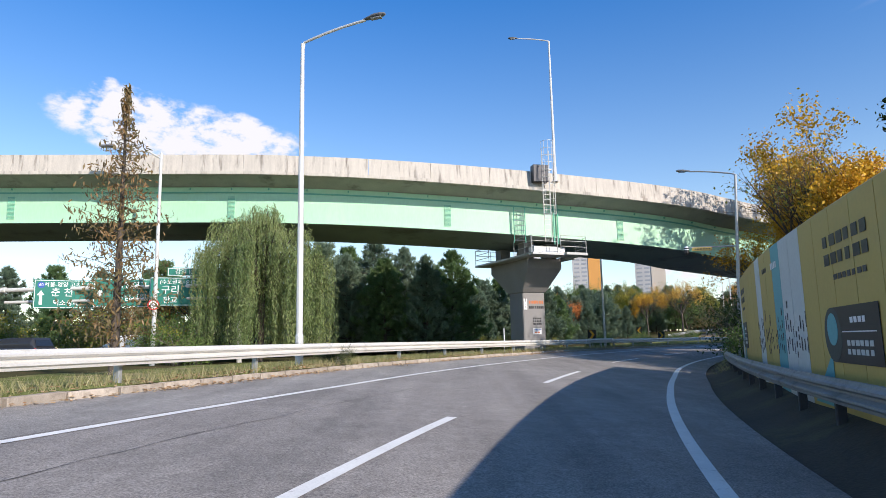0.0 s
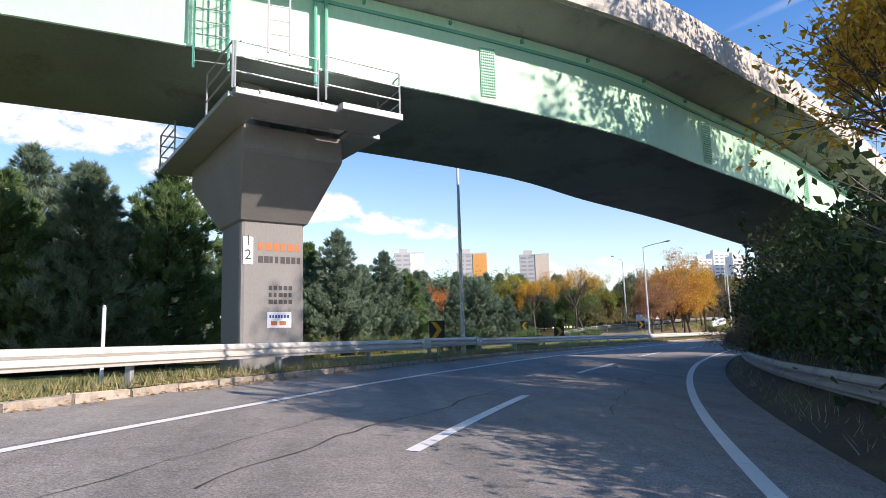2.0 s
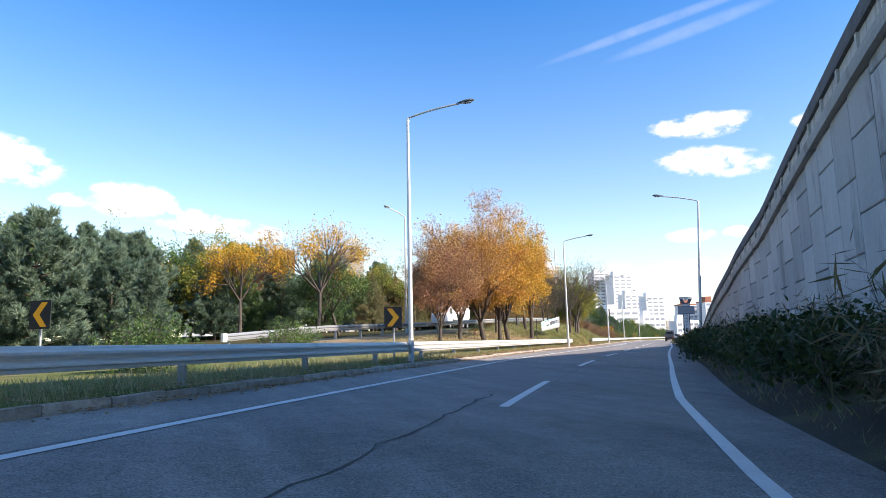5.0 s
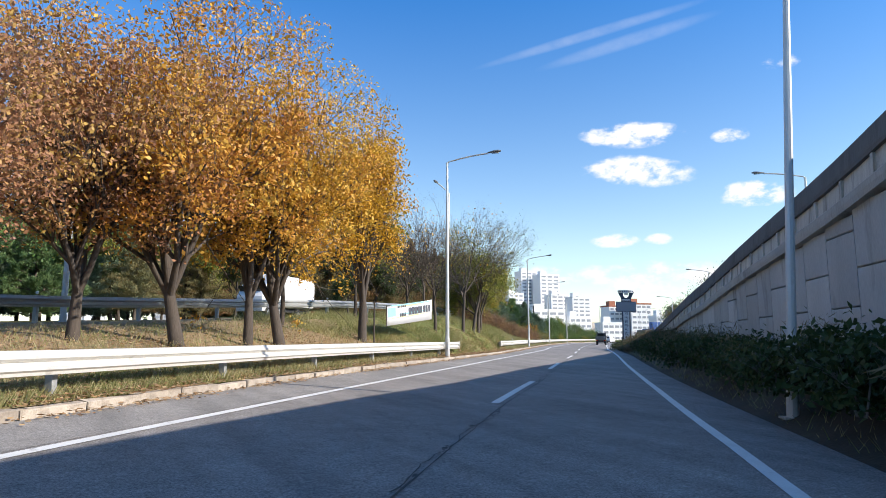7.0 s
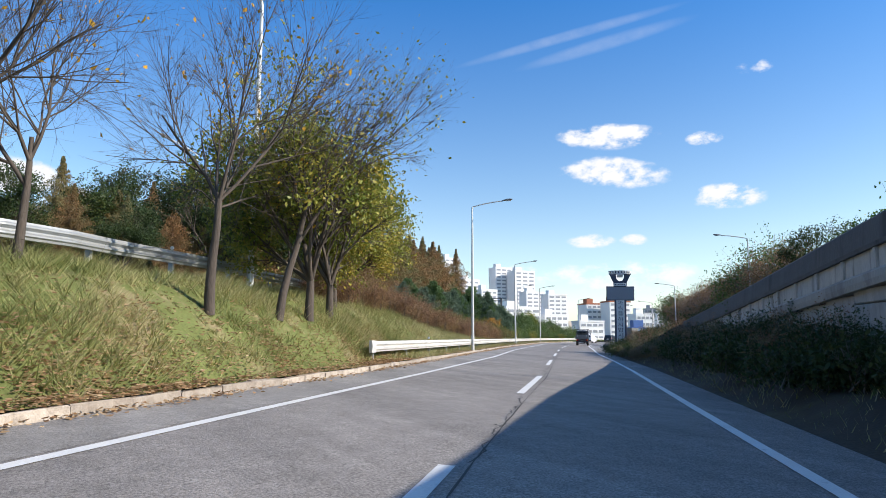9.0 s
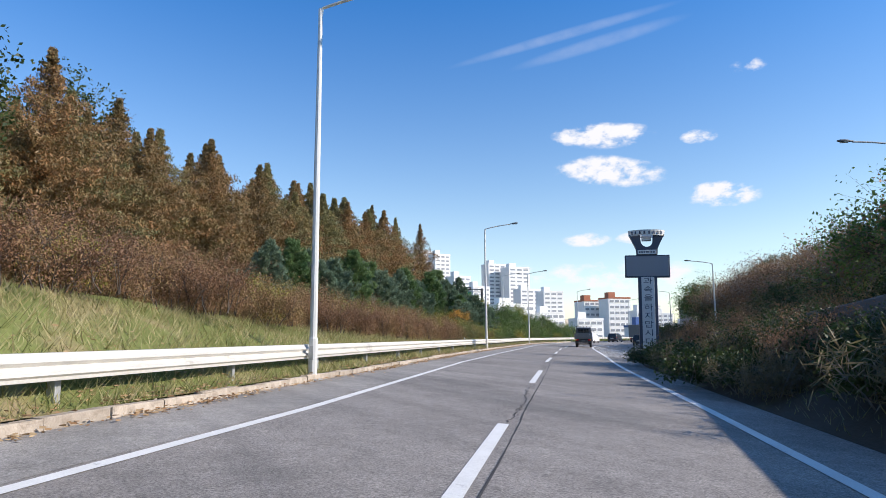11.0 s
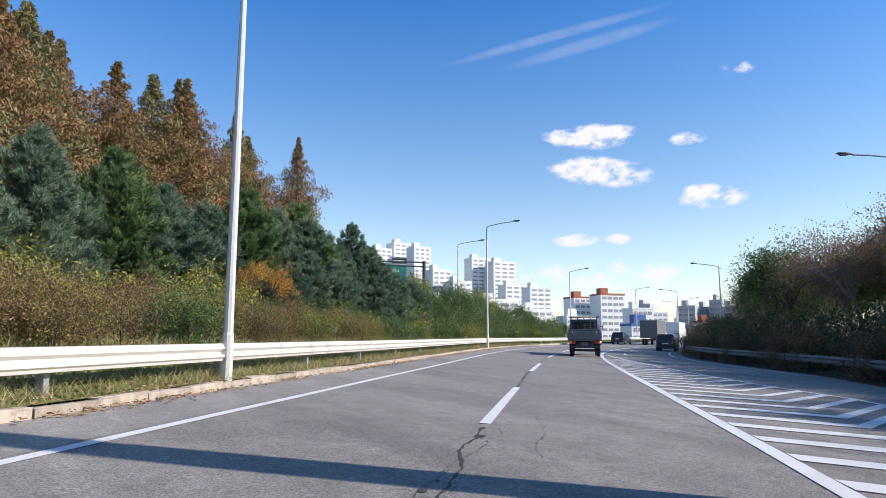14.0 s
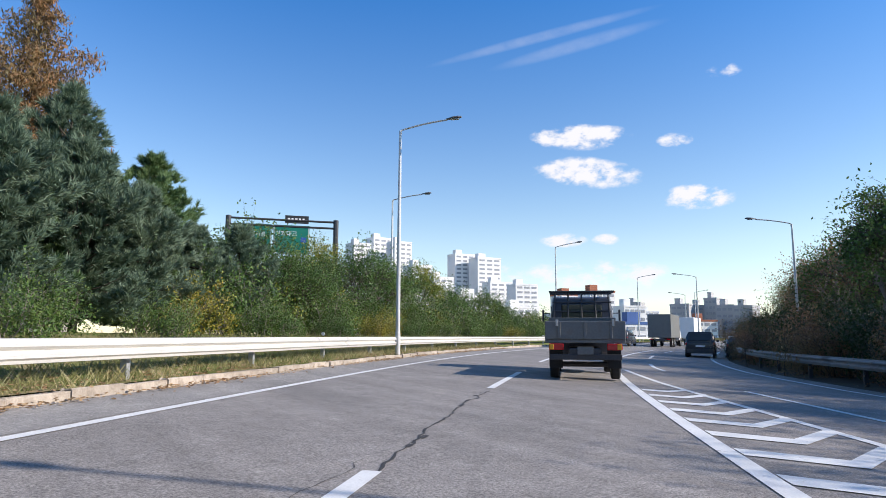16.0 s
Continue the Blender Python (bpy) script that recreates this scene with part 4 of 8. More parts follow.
def caged_ladder():
    lad = tagged(empty("caged_ladder", bridge_frame(5.3, 0.0, 0.0)), "galvanised caged ladder fixed to the overpass parapet", "ladder")
    # local -y points away from the bridge face
    bm = bmesh.new()
    for x in (-0.2, 0.2):
        cyl_bm(0.022, 0.022, (x, -1.75, -0.6), (x, -1.75, 4.7), 6, bm)
    part("cage_frame", bm, lad, material=galv)
    rung = cyl_bm(0.013, 0.013, (-0.2, -1.75, 0), (0.2, -1.75, 0), 6)
    me = bpy.data.meshes.new("rung")
    rung.to_mesh(me)
    rung.free()
    me.materials.append(galv)
    for k in range(18):
        part("rung", me, lad, pose(0, 0, -0.5 + 0.29 * k))
    ring = tube_bm([(0.36 * math.cos(a), -2.08 - 0.38 * math.sin(a), 0) for a in np.linspace(-0.35, math.pi + 0.35, 14)], 0.014, 5)
    me = bpy.data.meshes.new("cage_hoop")
    ring.to_mesh(me)
    ring.free()
    me.materials.append(galv)
    for k in range(11):
        part("cage_hoop", me, lad, pose(0, 0, 0.9 + 0.42 * k))
    for a in np.linspace(0.0, math.pi, 6):
        part("cage_bar", cyl_bm(0.012, 0.012, (0.36 * math.cos(a), -2.08 - 0.38 * math.sin(a), 0.9), (0.36 * math.cos(a), -2.08 - 0.38 * math.sin(a), 5.1), 5), lad, material=galv)
    part("bracket", box_bm(0.7, 0.35, 0.06, (0, -1.58, 3.6)), lad, material=galv_dull)
    part("bracket", box_bm(0.9, 0.5, 1.0, (-0.32, -1.55, 3.35), 0.03), lad, label="dark ladder mounting frame", material=steel_dark)
    # second short ladder on the girder
    l2 = tagged(empty("girder_ladder", bridge_frame(4.5, 0.0, 0.0)), "short ladder against the green girder", "ladder")
    for x in (-0.34, 0.34):
        part("stile", cyl_bm(0.03, 0.03, (x, -0.25, -0.5), (x, -0.25, 1.6), 6), l2, material=green_dark)
    for k in range(7):
        part("rung", cyl_bm(0.014, 0.014, (-0.34, -0.25, -0.35 + 0.29 * k), (0.34, -0.25, -0.35 + 0.29 * k), 5), l2, material=galv_dull)
    l3 = tagged(empty("drain_pipe", bridge_frame(7.0, 0.0, 0.0)), "pair of green drain pipes on the girder", "drain pipe")
    for x in (-0.12, 0.12):
        part("pipe", cyl_bm(0.045, 0.045, (x, -0.12, -0.4), (x, -0.12, 2.0), 8), l3, material=green_dark)


caged_ladder()


# ---- street lamps ----
def build_lamp(height=8.7, arm=1.8, name="street_lamp", colour=None):
    colour = colour or lamp_white
    lp = empty(name)
    part("base_plate", box_bm(0.34, 0.34, 0.04, (0, 0, 0.02), 0.008), lp, material=galv_dull)
    part("pole", tube_bm([(0, 0, 0.0), (0, 0, 0.9), (0, 0, 0.95), (0, 0, height * 0.6), (0, 0, height - 0.1)], [0.1, 0.1, 0.085, 0.07, 0.05], 10), lp, material=colour)
    part("hatch", box_bm(0.09, 0.02, 0.3, (0, -0.095, 0.6), 0.006), lp, label="grey service hatch", material=galv_dull)
    pts = [(0, 0, height - 0.35)]
    for k in range(7):
        a = k / 6
        pts.append((0.05 + arm * a, 0, height - 0.12 + 0.28 * a * (1.6 - 0.6 * a) + 0.04))
    a = part("arm", tube_bm(pts, [0.045] + [0.036] * 7, 8), lp, material=colour)
    end = pts[-1]
    # cobra-head luminaire
    bm = bmesh.new()
    secs = [(0.0, 0.035, 0.03), (0.12, 0.07, 0.05), (0.3, 0.11, 0.075), (0.48, 0.10, 0.07), (0.6, 0.045, 0.035)]
    rings = []
    for x, w, h in secs:
        rings.append([bm.verts.new((end[0] - 0.05 + x, w * math.cos(t), end[2] + 0.02 + 0.08 * x + h * (math.sin(t) if math.sin(t) > 0 else 0.55 * math.sin(t)))) for t in np.linspace(0, 2 * math.pi, 11)[:-1]])
    for r0, r1 in zip(rings, rings[1:]):
        for k in range(10):
            bm.faces.new((r0[k], r0[(k + 1) % 10], r1[(k + 1) % 10], r1[k]))
    bm.faces.new(rings[0])
    bm.faces.new(rings[-1])
    bmesh.ops.recalc_face_normals(bm, faces=bm.faces)
    head = part("lamp_head", bm, lp, label="dark grey cobra lamp head", material=lamp_dark)
    part("lens", box_bm(0.3, 0.13, 0.03, (end[0] + 0.3, 0, end[2] + 0.0), 0.01), head, label="clear lamp lens", material=galv_dull)
    return lp


LAMP = tagged(build_lamp(), "light grey tapered steel street lamp with single arm", "street lamp", "street lamps")
lamp_first = True


def put_lamp(s, d, z=None, turn=0.0, scale=1.0, at_=None):
    """The arm points to local +x."""
    global lamp_first
    if at_ is None:
        z = float(ground_z(s, d)) if z is None else z
        m = along(s, d, z - 0.03, turn)
    else:
        m = at_
    if scale != 1.0:
        m = m @ Matrix.Scale(scale, 4)
    if lamp_first:
        LAMP.matrix_basis = m
        lamp_first = False
        return LAMP
    o = copy_thing(LAMP, m)
    o.scale = (scale, scale, scale)
    return o


for s, d, top in ((16.8, -6.07, 9.98), (49.3, -5.75, 8.6), (81.0, -5.15, 8.2), (115.0, -4.45, 9.0), (149.5, -4.75, 8.75), (182.5, -5.28, 9.0), (217.0, -4.9, 9.0), (251, -5.2, 9.0), (285, -5.2, 9.0), (319, -5.2, 9.0)):
    base = float(ground_z(s, d)) - 0.1
    put_lamp(s, d, base, scale=(top - base) / 8.57)
# lamps of the ramp side and of the overpass
put_lamp(0, 0, at_=pose(137.8, 190.1, 0.5, 0, 0, -45), scale=1.19)
put_lamp(0, 0, at_=pose(80.5, 96.6, 0.2, 0, 0, 135), scale=1.27)
for x, y, z in ((103.0, 120.66, -0.1), (126.2, 145.0, -1.0), (150.4, 168.25, -1.4), (174.5, 190, -1.4), (199, 208, -1.4)):
    put_lamp(0, 0, at_=pose(x, y, z, 0, 0, 135))
put_lamp(0, 0, at_=pose(6.75, 36.3, 10.1, 0, 0, 175))
for x, y, z, k in ((41.2, 97.7, 0.9, 1.06), (63.2, 111.0, 2.3, 1.0), (65.8, 132.5, 1.6, 1.2)):
    put_lamp(0, 0, at_=pose(x, y, z, 0, 0, 215), scale=k)
put_lamp(0, 0, at_=pose(29.1, 56.2, -0.35, 0, -3.0, 150), scale=0.94)
put_lamp(0, 0, at_=pose(51.7, 81.1, -0.2, 0, -3.2, 140))


# ---- guard rails ----
W_PROF = [(0.0, -0.155), (0.035, -0.15), (0.045, -0.11), (0.078, -0.085), (0.078, -0.055), (0.0, -0.015), (0.0, 0.015), (0.078, 0.055), (0.078, 0.085), (0.045, 0.11), (0.035, 0.15), (0.0, 0.155),
          (-0.005, 0.15), (0.028, 0.145), (0.038, 0.107), (0.07, 0.083), (0.07, 0.057), (-0.006, 0.018), (-0.006, -0.018), (0.07, -0.057), (0.07, -0.083), (0.038, -0.107), (0.028, -0.145), (-0.005, -0.15)]


def _mesh_from(bm, name, material):
    me = bpy.data.meshes.new(name)
    bm.to_mesh(me)
    bm.free()
    me.materials.append(material)
    return me


POST_ME = _mesh_from(box_bm(0.12, 0.09, 0.9, (0, 0, 0.12), 0.012), "post", galv_dull)
# near-black posts for the right-hand rails, shade put in their colour
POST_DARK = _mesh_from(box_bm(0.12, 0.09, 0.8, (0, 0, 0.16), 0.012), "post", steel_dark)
BLOCK_ME = _mesh_from(box_bm(0.1, 0.1, 0.26, (0, 0, 0), 0.012), "spacer", galv_dull)
DELIN_ME = _mesh_from(cyl_bm(0.045, 0.045, (0, -0.012, 0), (0, 0.012, 0), 14), "reflector", sign_white)


def guard_rail(s0, s1, d_of, side, z_of, top=0.6, label="white galvanised steel W-beam guard rail beside the kerb", spacing=2.0, delin=0, beam_m=None, post_me=None):
    """side +1: the rail's face looks to the right (towards larger d)."""
    gr = tagged(empty("guard_rail"), label, "guard rail")
    s = s0
    while s < s1 - 0.5:
        e = min(s + 8.0, s1)
        st = []
        for q in np.linspace(s, e, 7):
            d = float(d_of(q))
            h = heading(q)
            st.append((P(q, d, float(z_of(q, d)) + top), (side * math.cos(h), -side * math.sin(h), 0), (0, 0, 1)))
        part("beam", sweep("beam", W_PROF, st, beam_m or galv, True, False), gr)
        s = e
    k = 0
    for q in np.arange(s0 + 0.4, s1, spacing):
        d = float(d_of(q)) - side * 0.16
        z = float(z_of(q, d))
        part("post", post_me or POST_ME, gr, along(q, d, z))
        part("spacer", BLOCK_ME, gr, along(q, d + side * 0.1, z + top))
        if delin and k % delin == 2:
            part("reflector", DELIN_ME, gr, along(q, d, z + top + 0.24))
        k += 1
    # rounded end
    for q, sg in ((s0, -1), (s1, 1)):
        d = float(d_of(q))
        part("end_wing", sweep("end_wing", [(0.0, -0.17), (0.09, -0.17), (0.11, 0), (0.09, 0.17), (0.0, 0.17)], [
            (P(q, d, float(z_of(q, d)) + top), (side * math.cos(heading(q)), -side * math.sin(heading(q)), 0), (0, 0, 1)),
            (P(q + sg * 0.25, d - side * 0.03, float(z_of(q, d)) + top), (side * math.cos(heading(q)), -side * math.sin(heading(q)), 0), (0, 0, 1))], galv, True), gr)
    return gr


def lz(q, d):
    return road_z(q, kerb_d(q)) + 0.13


rail_d = lambda q: kerb_d(q) - 0.3
guard_rail(-50, 45.5, rail_d, 1, lz, 0.49, spacing=4.0)
guard_rail(46, 50, lambda q: rail_d(q), 1, lz, 0.53, "short pale length of W-beam guard rail")
guard_rail(50.5, 117.6, rail_d, 1, lz, 0.49, spacing=4.0)
guard_rail(130.2, 300, rail_d, 1, lz, 0.49, spacing=4.0, delin=9)
# behind: a second line of beam, its shade under the overpass put into the colour
guard_rail(-20, 62, lambda q: np.interp(q, [10, 22, 28, 33, 45], [5.0, 5.0, 5.08, 4.95, 4.9]) + right_shift(q), -1, lambda q, d: road_z(q, 4.3 + right_shift(q)) + np.interp(q, [22, 30, 40], [0.06, 0.03, -0.06]), 0.62, "grey steel guard rail along the shaded edge, shade in its colour", 2.0, 0, rail_shade_steel, POST_DARK)
guard_rail(186, 330, lambda q: right_edge(q) + 0.5, -1, lambda q, d: road_z(q, right_edge(q)), 0.62, "grey steel guard rail beside the merging lane, shade in its colour", 4.0, 0, rail_shade_steel, POST_DARK)
# upper road's rail on the bank
guard_rail(84, 150, lambda q: upper_d(q) - 0.3, 1, lambda q, d: upper_z(q) - 0.02, 0.62, "weathered guard rail on top of the bank", 3.0, 4, galv_dull)


# ---- fence hoarding on the right, painted panels ----
hoard_y = mat("hoarding_mustard", (0.50, 0.36, 0.10), 0.6, 0.06, 0.6, 15, 0.02, dark=(0.42, 0.32, 0.12), dark_amt=0.2, dark_scale=0.4)
hoard_t = mat("hoarding_teal", (0.13, 0.38, 0.40), 0.6, 0.08, 0.6, 15, 0.02)
hoard_dark = mat("hoarding_dark_print", (0.05, 0.06, 0.055), 0.6, 0.2, 2, 15, 0.02)
hoard_w = mat("hoarding_pale", (0.55, 0.57, 0.55), 0.6, 0.08, 0.6, 15, 0.02, dark=(0.3, 0.36, 0.36), dark_amt=0.2, dark_scale=0.6)


def hoarding():
    fd = lambda s: 5.65
    fz = lambda s: float(ground_z(s, 5.65))
    hd = tagged(empty("hoarding"), "tall painted sheet hoarding in mustard, teal and pale panels", "hoarding")
    step = 0.9
    s = -9.0
    while s < 26.6:
        e = min(s + step, 26.6)
        st = []
        for q in (s + 0.008, e - 0.008):
            h = heading(q)
            st.append((P(q, fd(q), fz(q) - 0.1), (math.cos(h), -math.sin(h), 0), (0, 0, 1)))
        # a vertical fold gives each sheet its edge
        mid = (s + e) / 2
        colour = hoard_y
        if 14.4 < mid < 15.6:
            colour = hoard_t
        elif 12.4 < mid < 14.4 or 16.9 < mid < 18.3 or mid > 24.0:
            colour = hoard_w
        part("panel", sweep("panel", [(0, 0), (0, 2.88), (0.05, 2.92), (0.09, 2.88), (0.09, 0)], st, colour, True), hd)
        s = e
    for q in np.arange(-8, 26, 3.3):
        m = along(q, fd(q) + 0.25, fz(q) - 0.1)
        part("prop", cyl_bm(0.05, 0.05, (0, 0, 0), (0, 0, 2.8), 8), hd, m, material=galv_dull)
    # printed marks stay plain
    def on(q, z, w, h, rows, cols, material, seed):
        m = along(q, fd(q) - 0.006, fz(q) + z) @ pose(0, 0, 0, 90, 0, -90)
        bars(hd, w, h, rows, cols, m, material, seed=seed)
    for q, seed in ((10.2, 1), (22.5, 2)):
        on(q, 2.2, 1.8, 0.5, 2, 6, sign_black, seed)
        on(q - 0.1, 1.82, 1.3, 0.12, 1, 7, steel_dark, seed + 5)
    on(16.3, 2.4, 0.6, 0.16, 1, 4, steel_dark, 9)
    on(15.0, 2.4, 0.7, 0.2, 1, 4, white_sheet, 10)
    def board(q, z, w, h):
        m = along(q, fd(q) - 0.008, fz(q) + z) @ pose(0, 0, 0, 90, 0, -90)
        part("printed_board", box_bm(w, h, 0.006, (0, 0, 0)), hd, m, "black printed notice", sign_black)
        disc = part("printed_disc", cyl_bm(h * 0.5, h * 0.5, (-w * 0.5, 0, 0.0), (-w * 0.5, 0, 0.005), 24), hd, m, "dark printed disc beside the notice", hoard_dark)
        part("disc_rim", cyl_bm(h * 0.3, h * 0.3, (-w * 0.5, h * 0.1, 0.004), (-w * 0.5, h * 0.1, 0.008), 20), disc, material=hoard_t)
        part("rule", box_bm(w * 0.7, 0.015, 0.003, (w * 0.08, h * 0.05, 0.006)), hd, m, material=white_sheet)
        bars(hd, w * 0.34, h * 0.16, 1, 4, m @ pose(w * 0.1, h * 0.25, 0.006), white_sheet, seed=int(q))
        bars(hd, w * 0.55, h * 0.3, 2, 6, m @ pose(w * 0.1, -h * 0.22, 0.006), hoard_w, seed=int(q) + 1)
    board(10.15, 1.05, 1.75, 0.74)
    board(22.5, 1.05, 1.75, 0.74)
    # thin printed figures and towers on the pale and mustard sheets
    rnd = random.Random(77)
    for q0, q1, n in ((12.5, 14.3, 9), (14.5, 15.5, 5), (15.7, 16.8, 5), (17.0, 18.2, 5), (24.2, 26.3, 9)):
        for i in range(n):
            q = q0 + (q1 - q0) * (i + 0.5) / n
            h = rnd.uniform(0.3, 0.95)
            on(q, 0.6 + h / 2 + rnd.uniform(0, 0.25), rnd.uniform(0.03, 0.09), h, rnd.randint(2, 4), 1, steel_dark, rnd.randint(0, 99))
    # a teal foot painted across the mustard sheets
    for q, w in ((23.4, 1.1), (11.8, 1.1)):
        bm = bmesh.new()
        vs = [bm.verts.new(v) for v in ((-w / 2, 0, 0), (w / 2, 0, 0), (w / 2, 0.75, 0))]
        bm.faces.new(vs)
        ex = bmesh.ops.extrude_face_region(bm, geom=bm.faces[:])
        bmesh.ops.translate(bm, vec=(0, 0, 0.004), verts=[v for v in ex["geom"] if isinstance(v, bmesh.types.BMVert)])
        m = along(q, fd(q) - 0.006, fz(q) + 0.05) @ pose(0, 0, 0, 90, 0, -90)
        part("painted_wedge", bm, hd, m, "teal painted wedge", hoard_t)


hoarding()


# ---- abutment, ramp and its retaining wall ----
def ramp_top(s):
    return np.interp(s, [60, 66, 80, 90, 94, 98, 102, 104.5, 112, 118.7, 125.4, 131.4, 140, 152, 165, 190], [6.6, 6.4, 5.5, 4.85, 4.5, 4.15, 3.7, 3.5, 3.03, 2.52, 2.2, 1.8, 1.25, 0.6, 0.1, 0.0])


def wall_d(s):
    return np.interp(s, [60, 66, 75, 90, 150, 172], [5.2, 5.2, 5.7, 6.7, 6.7, 6.6])


def make_ramp():
    ramp = tagged(empty("ramp"), "grey panelled concrete retaining wall carrying the ramp down", "retaining wall", kind="structure")
    ss = np.arange(66, 173, 1.5)
    verts, faces = [], []
    for s in ss:
        t = float(ramp_top(s))
        a = float(wall_d(s)) + 0.12
        for d, z in ((a, -0.6), (a, t), (a + 7.6, t), (a + 7.6, -0.6)):
            verts.append(P(s, d, z))
    n = 4
    for i in range(len(ss) - 1):
        for k in range(n - 1):
            q = i * n + k
            faces.append((q, q + 1, q + n + 1, q + n))
    faces.append((0, 1, 2, 3))
    bank_v, bank_f = [], []
    for i, s in enumerate(ss):
        t, a = float(ramp_top(s)), float(wall_d(s)) + 7.72
        bank_v += [P(s, a, t - 0.1), P(s, a + 0.6 + t * 0.8, t * 0.45), P(s, a + 1.2 + t * 1.6, -0.3)]
    for i in range(len(ss) - 1):
        for k in range(2):
            bank_f.append((3 * i + k, 3 * i + k + 1, 3 * i + k + 4, 3 * i + k + 3))
    part("embankment", mesh_of("embankment", bank_v, bank_f, verge_mat, True), ramp, label="grassed outer slope")
    part("fill", mesh_of("fill", verts, faces, concrete), ramp)
    part("ramp_surface", strip("ramp_surface", 66, 185, lambda s: wall_d(s) + 0.35, lambda s: wall_d(s) + 7.4, 0.02, asphalt_old, 2.0, 2, lambda s, d: ramp_top(s)), ramp)
    # precast panels, joints open
    for s in np.arange(67, 150, 1.5):
        t = float(ramp_top(s + 0.75)) - 0.1
        z = 0.0
        k = int(s / 1.5)
        z0 = -0.5 + (0.75 if k % 2 else 0)
        zs = [-0.6] + [z0 + 1.5 * i for i in range(1, 6)]
        zs = [q for q in zs if q < t - 0.2] + [t]
        for a, b in zip(zs, zs[1:]):
            st = []
            for q in (s + 0.012, s + 1.488):
                h = heading(q)
                st.append((P(q, float(wall_d(q)), a + 0.012), (-math.cos(h), math.sin(h), 0), (0, 0, 1)))
            hh = b - a - 0.024
            part("panel", sweep("panel", [(-0.1, 0), (0.0, 0), (0.02, 0.02), (0.02, hh - 0.02), (0.0, hh), (-0.1, hh)], st, wall_conc, True), ramp)
    # coping ledge and parapet above
    def prof_part(name, prof, s0, s1, mtl, base=0.0, step=3.0, joint=0.002):
        s = s0
        while s < s1 - 0.1:
            e = min(s + step, s1)
            st = []
            for q in (s + joint, (s + e) / 2, e - joint):
                h = heading(q)
                st.append((P(q, float(wall_d(q)), float(ramp_top(q)) + base), (-math.cos(h), math.sin(h), 0), (0, 0, 1)))
            part(name, sweep(name, prof, st, mtl, True), ramp)
            s = e
    prof_part("coping", [(-0.3, -0.12), (0.16, -0.12), (0.18, 0.0), (0.18, 0.12), (0.12, 0.18), (-0.3, 0.18)], 66.5, 168, concrete)
    prof_part("parapet_length", [(-0.28, 0.18), (0.06, 0.18), (0.04, 0.58), (-0.28, 0.58)], 66.5, 168, parapet_mat)
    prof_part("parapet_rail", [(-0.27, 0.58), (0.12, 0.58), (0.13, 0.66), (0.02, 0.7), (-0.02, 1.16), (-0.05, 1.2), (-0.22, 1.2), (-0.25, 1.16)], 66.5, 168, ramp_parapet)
    for s in np.arange(67.2, 167, 1.5):
        st = []
        for q in (s, s + 0.12):
            h = heading(q)
            st.append((P(q, float(wall_d(q)), float(ramp_top(q))), (-math.cos(h), math.sin(h), 0), (0, 0, 1)))
        part("rib", sweep("rib", [(0.03, 0.19), (0.11, 0.19), (0.1, 0.57), (0.03, 0.57)], st, parapet_mat, True), ramp)
    # outer parapet of the ramp
    ss = np.arange(66, 172, 3)
    st = []
    for q in ss:
        h = heading(q)
        st.append((P(q, float(wall_d(q)) + 7.4, float(ramp_top(q))), (math.cos(h), -math.sin(h), 0), (0, 0, 1)))
    part("parapet", sweep("parapet", [(-0.1, 0), (-0.05, 1.1), (0.15, 1.1), (0.2, 0)], st, parapet_mat, True), ramp)
    return ramp


make_ramp()


def make_abutment():
    ab = tagged(empty("abutment", along(66.2, 4.75, 0.0)), "concrete bridge abutment, shade in its dark colour, with a small white plate", "abutment", kind="structure")
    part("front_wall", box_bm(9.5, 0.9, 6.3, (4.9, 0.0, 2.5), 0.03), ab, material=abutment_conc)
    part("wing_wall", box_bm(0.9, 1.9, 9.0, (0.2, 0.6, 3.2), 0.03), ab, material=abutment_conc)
    part("drain_pipe", cyl_bm(0.08, 0.08, (-0.4, 0.5, 0), (-0.4, 0.5, 7.2), 8), ab, material=galv_dull)
    part("drain_pipe", cyl_bm(0.06, 0.06, (0.75, -0.55, 0), (0.75, -0.55, 5.2), 8), ab, material=galv_dull)
    f = pose(2.35, -0.46, 2.65, 90, 0, 0)
    part("plate", box_bm(0.95, 0.62, 0.01), ab, f, "white plate with black lettering", white_sheet)
    text_part(ab, "R-1\nA2", 0.34, f @ pose(0, 0.12, 0.008), sign_black)


make_abutment()


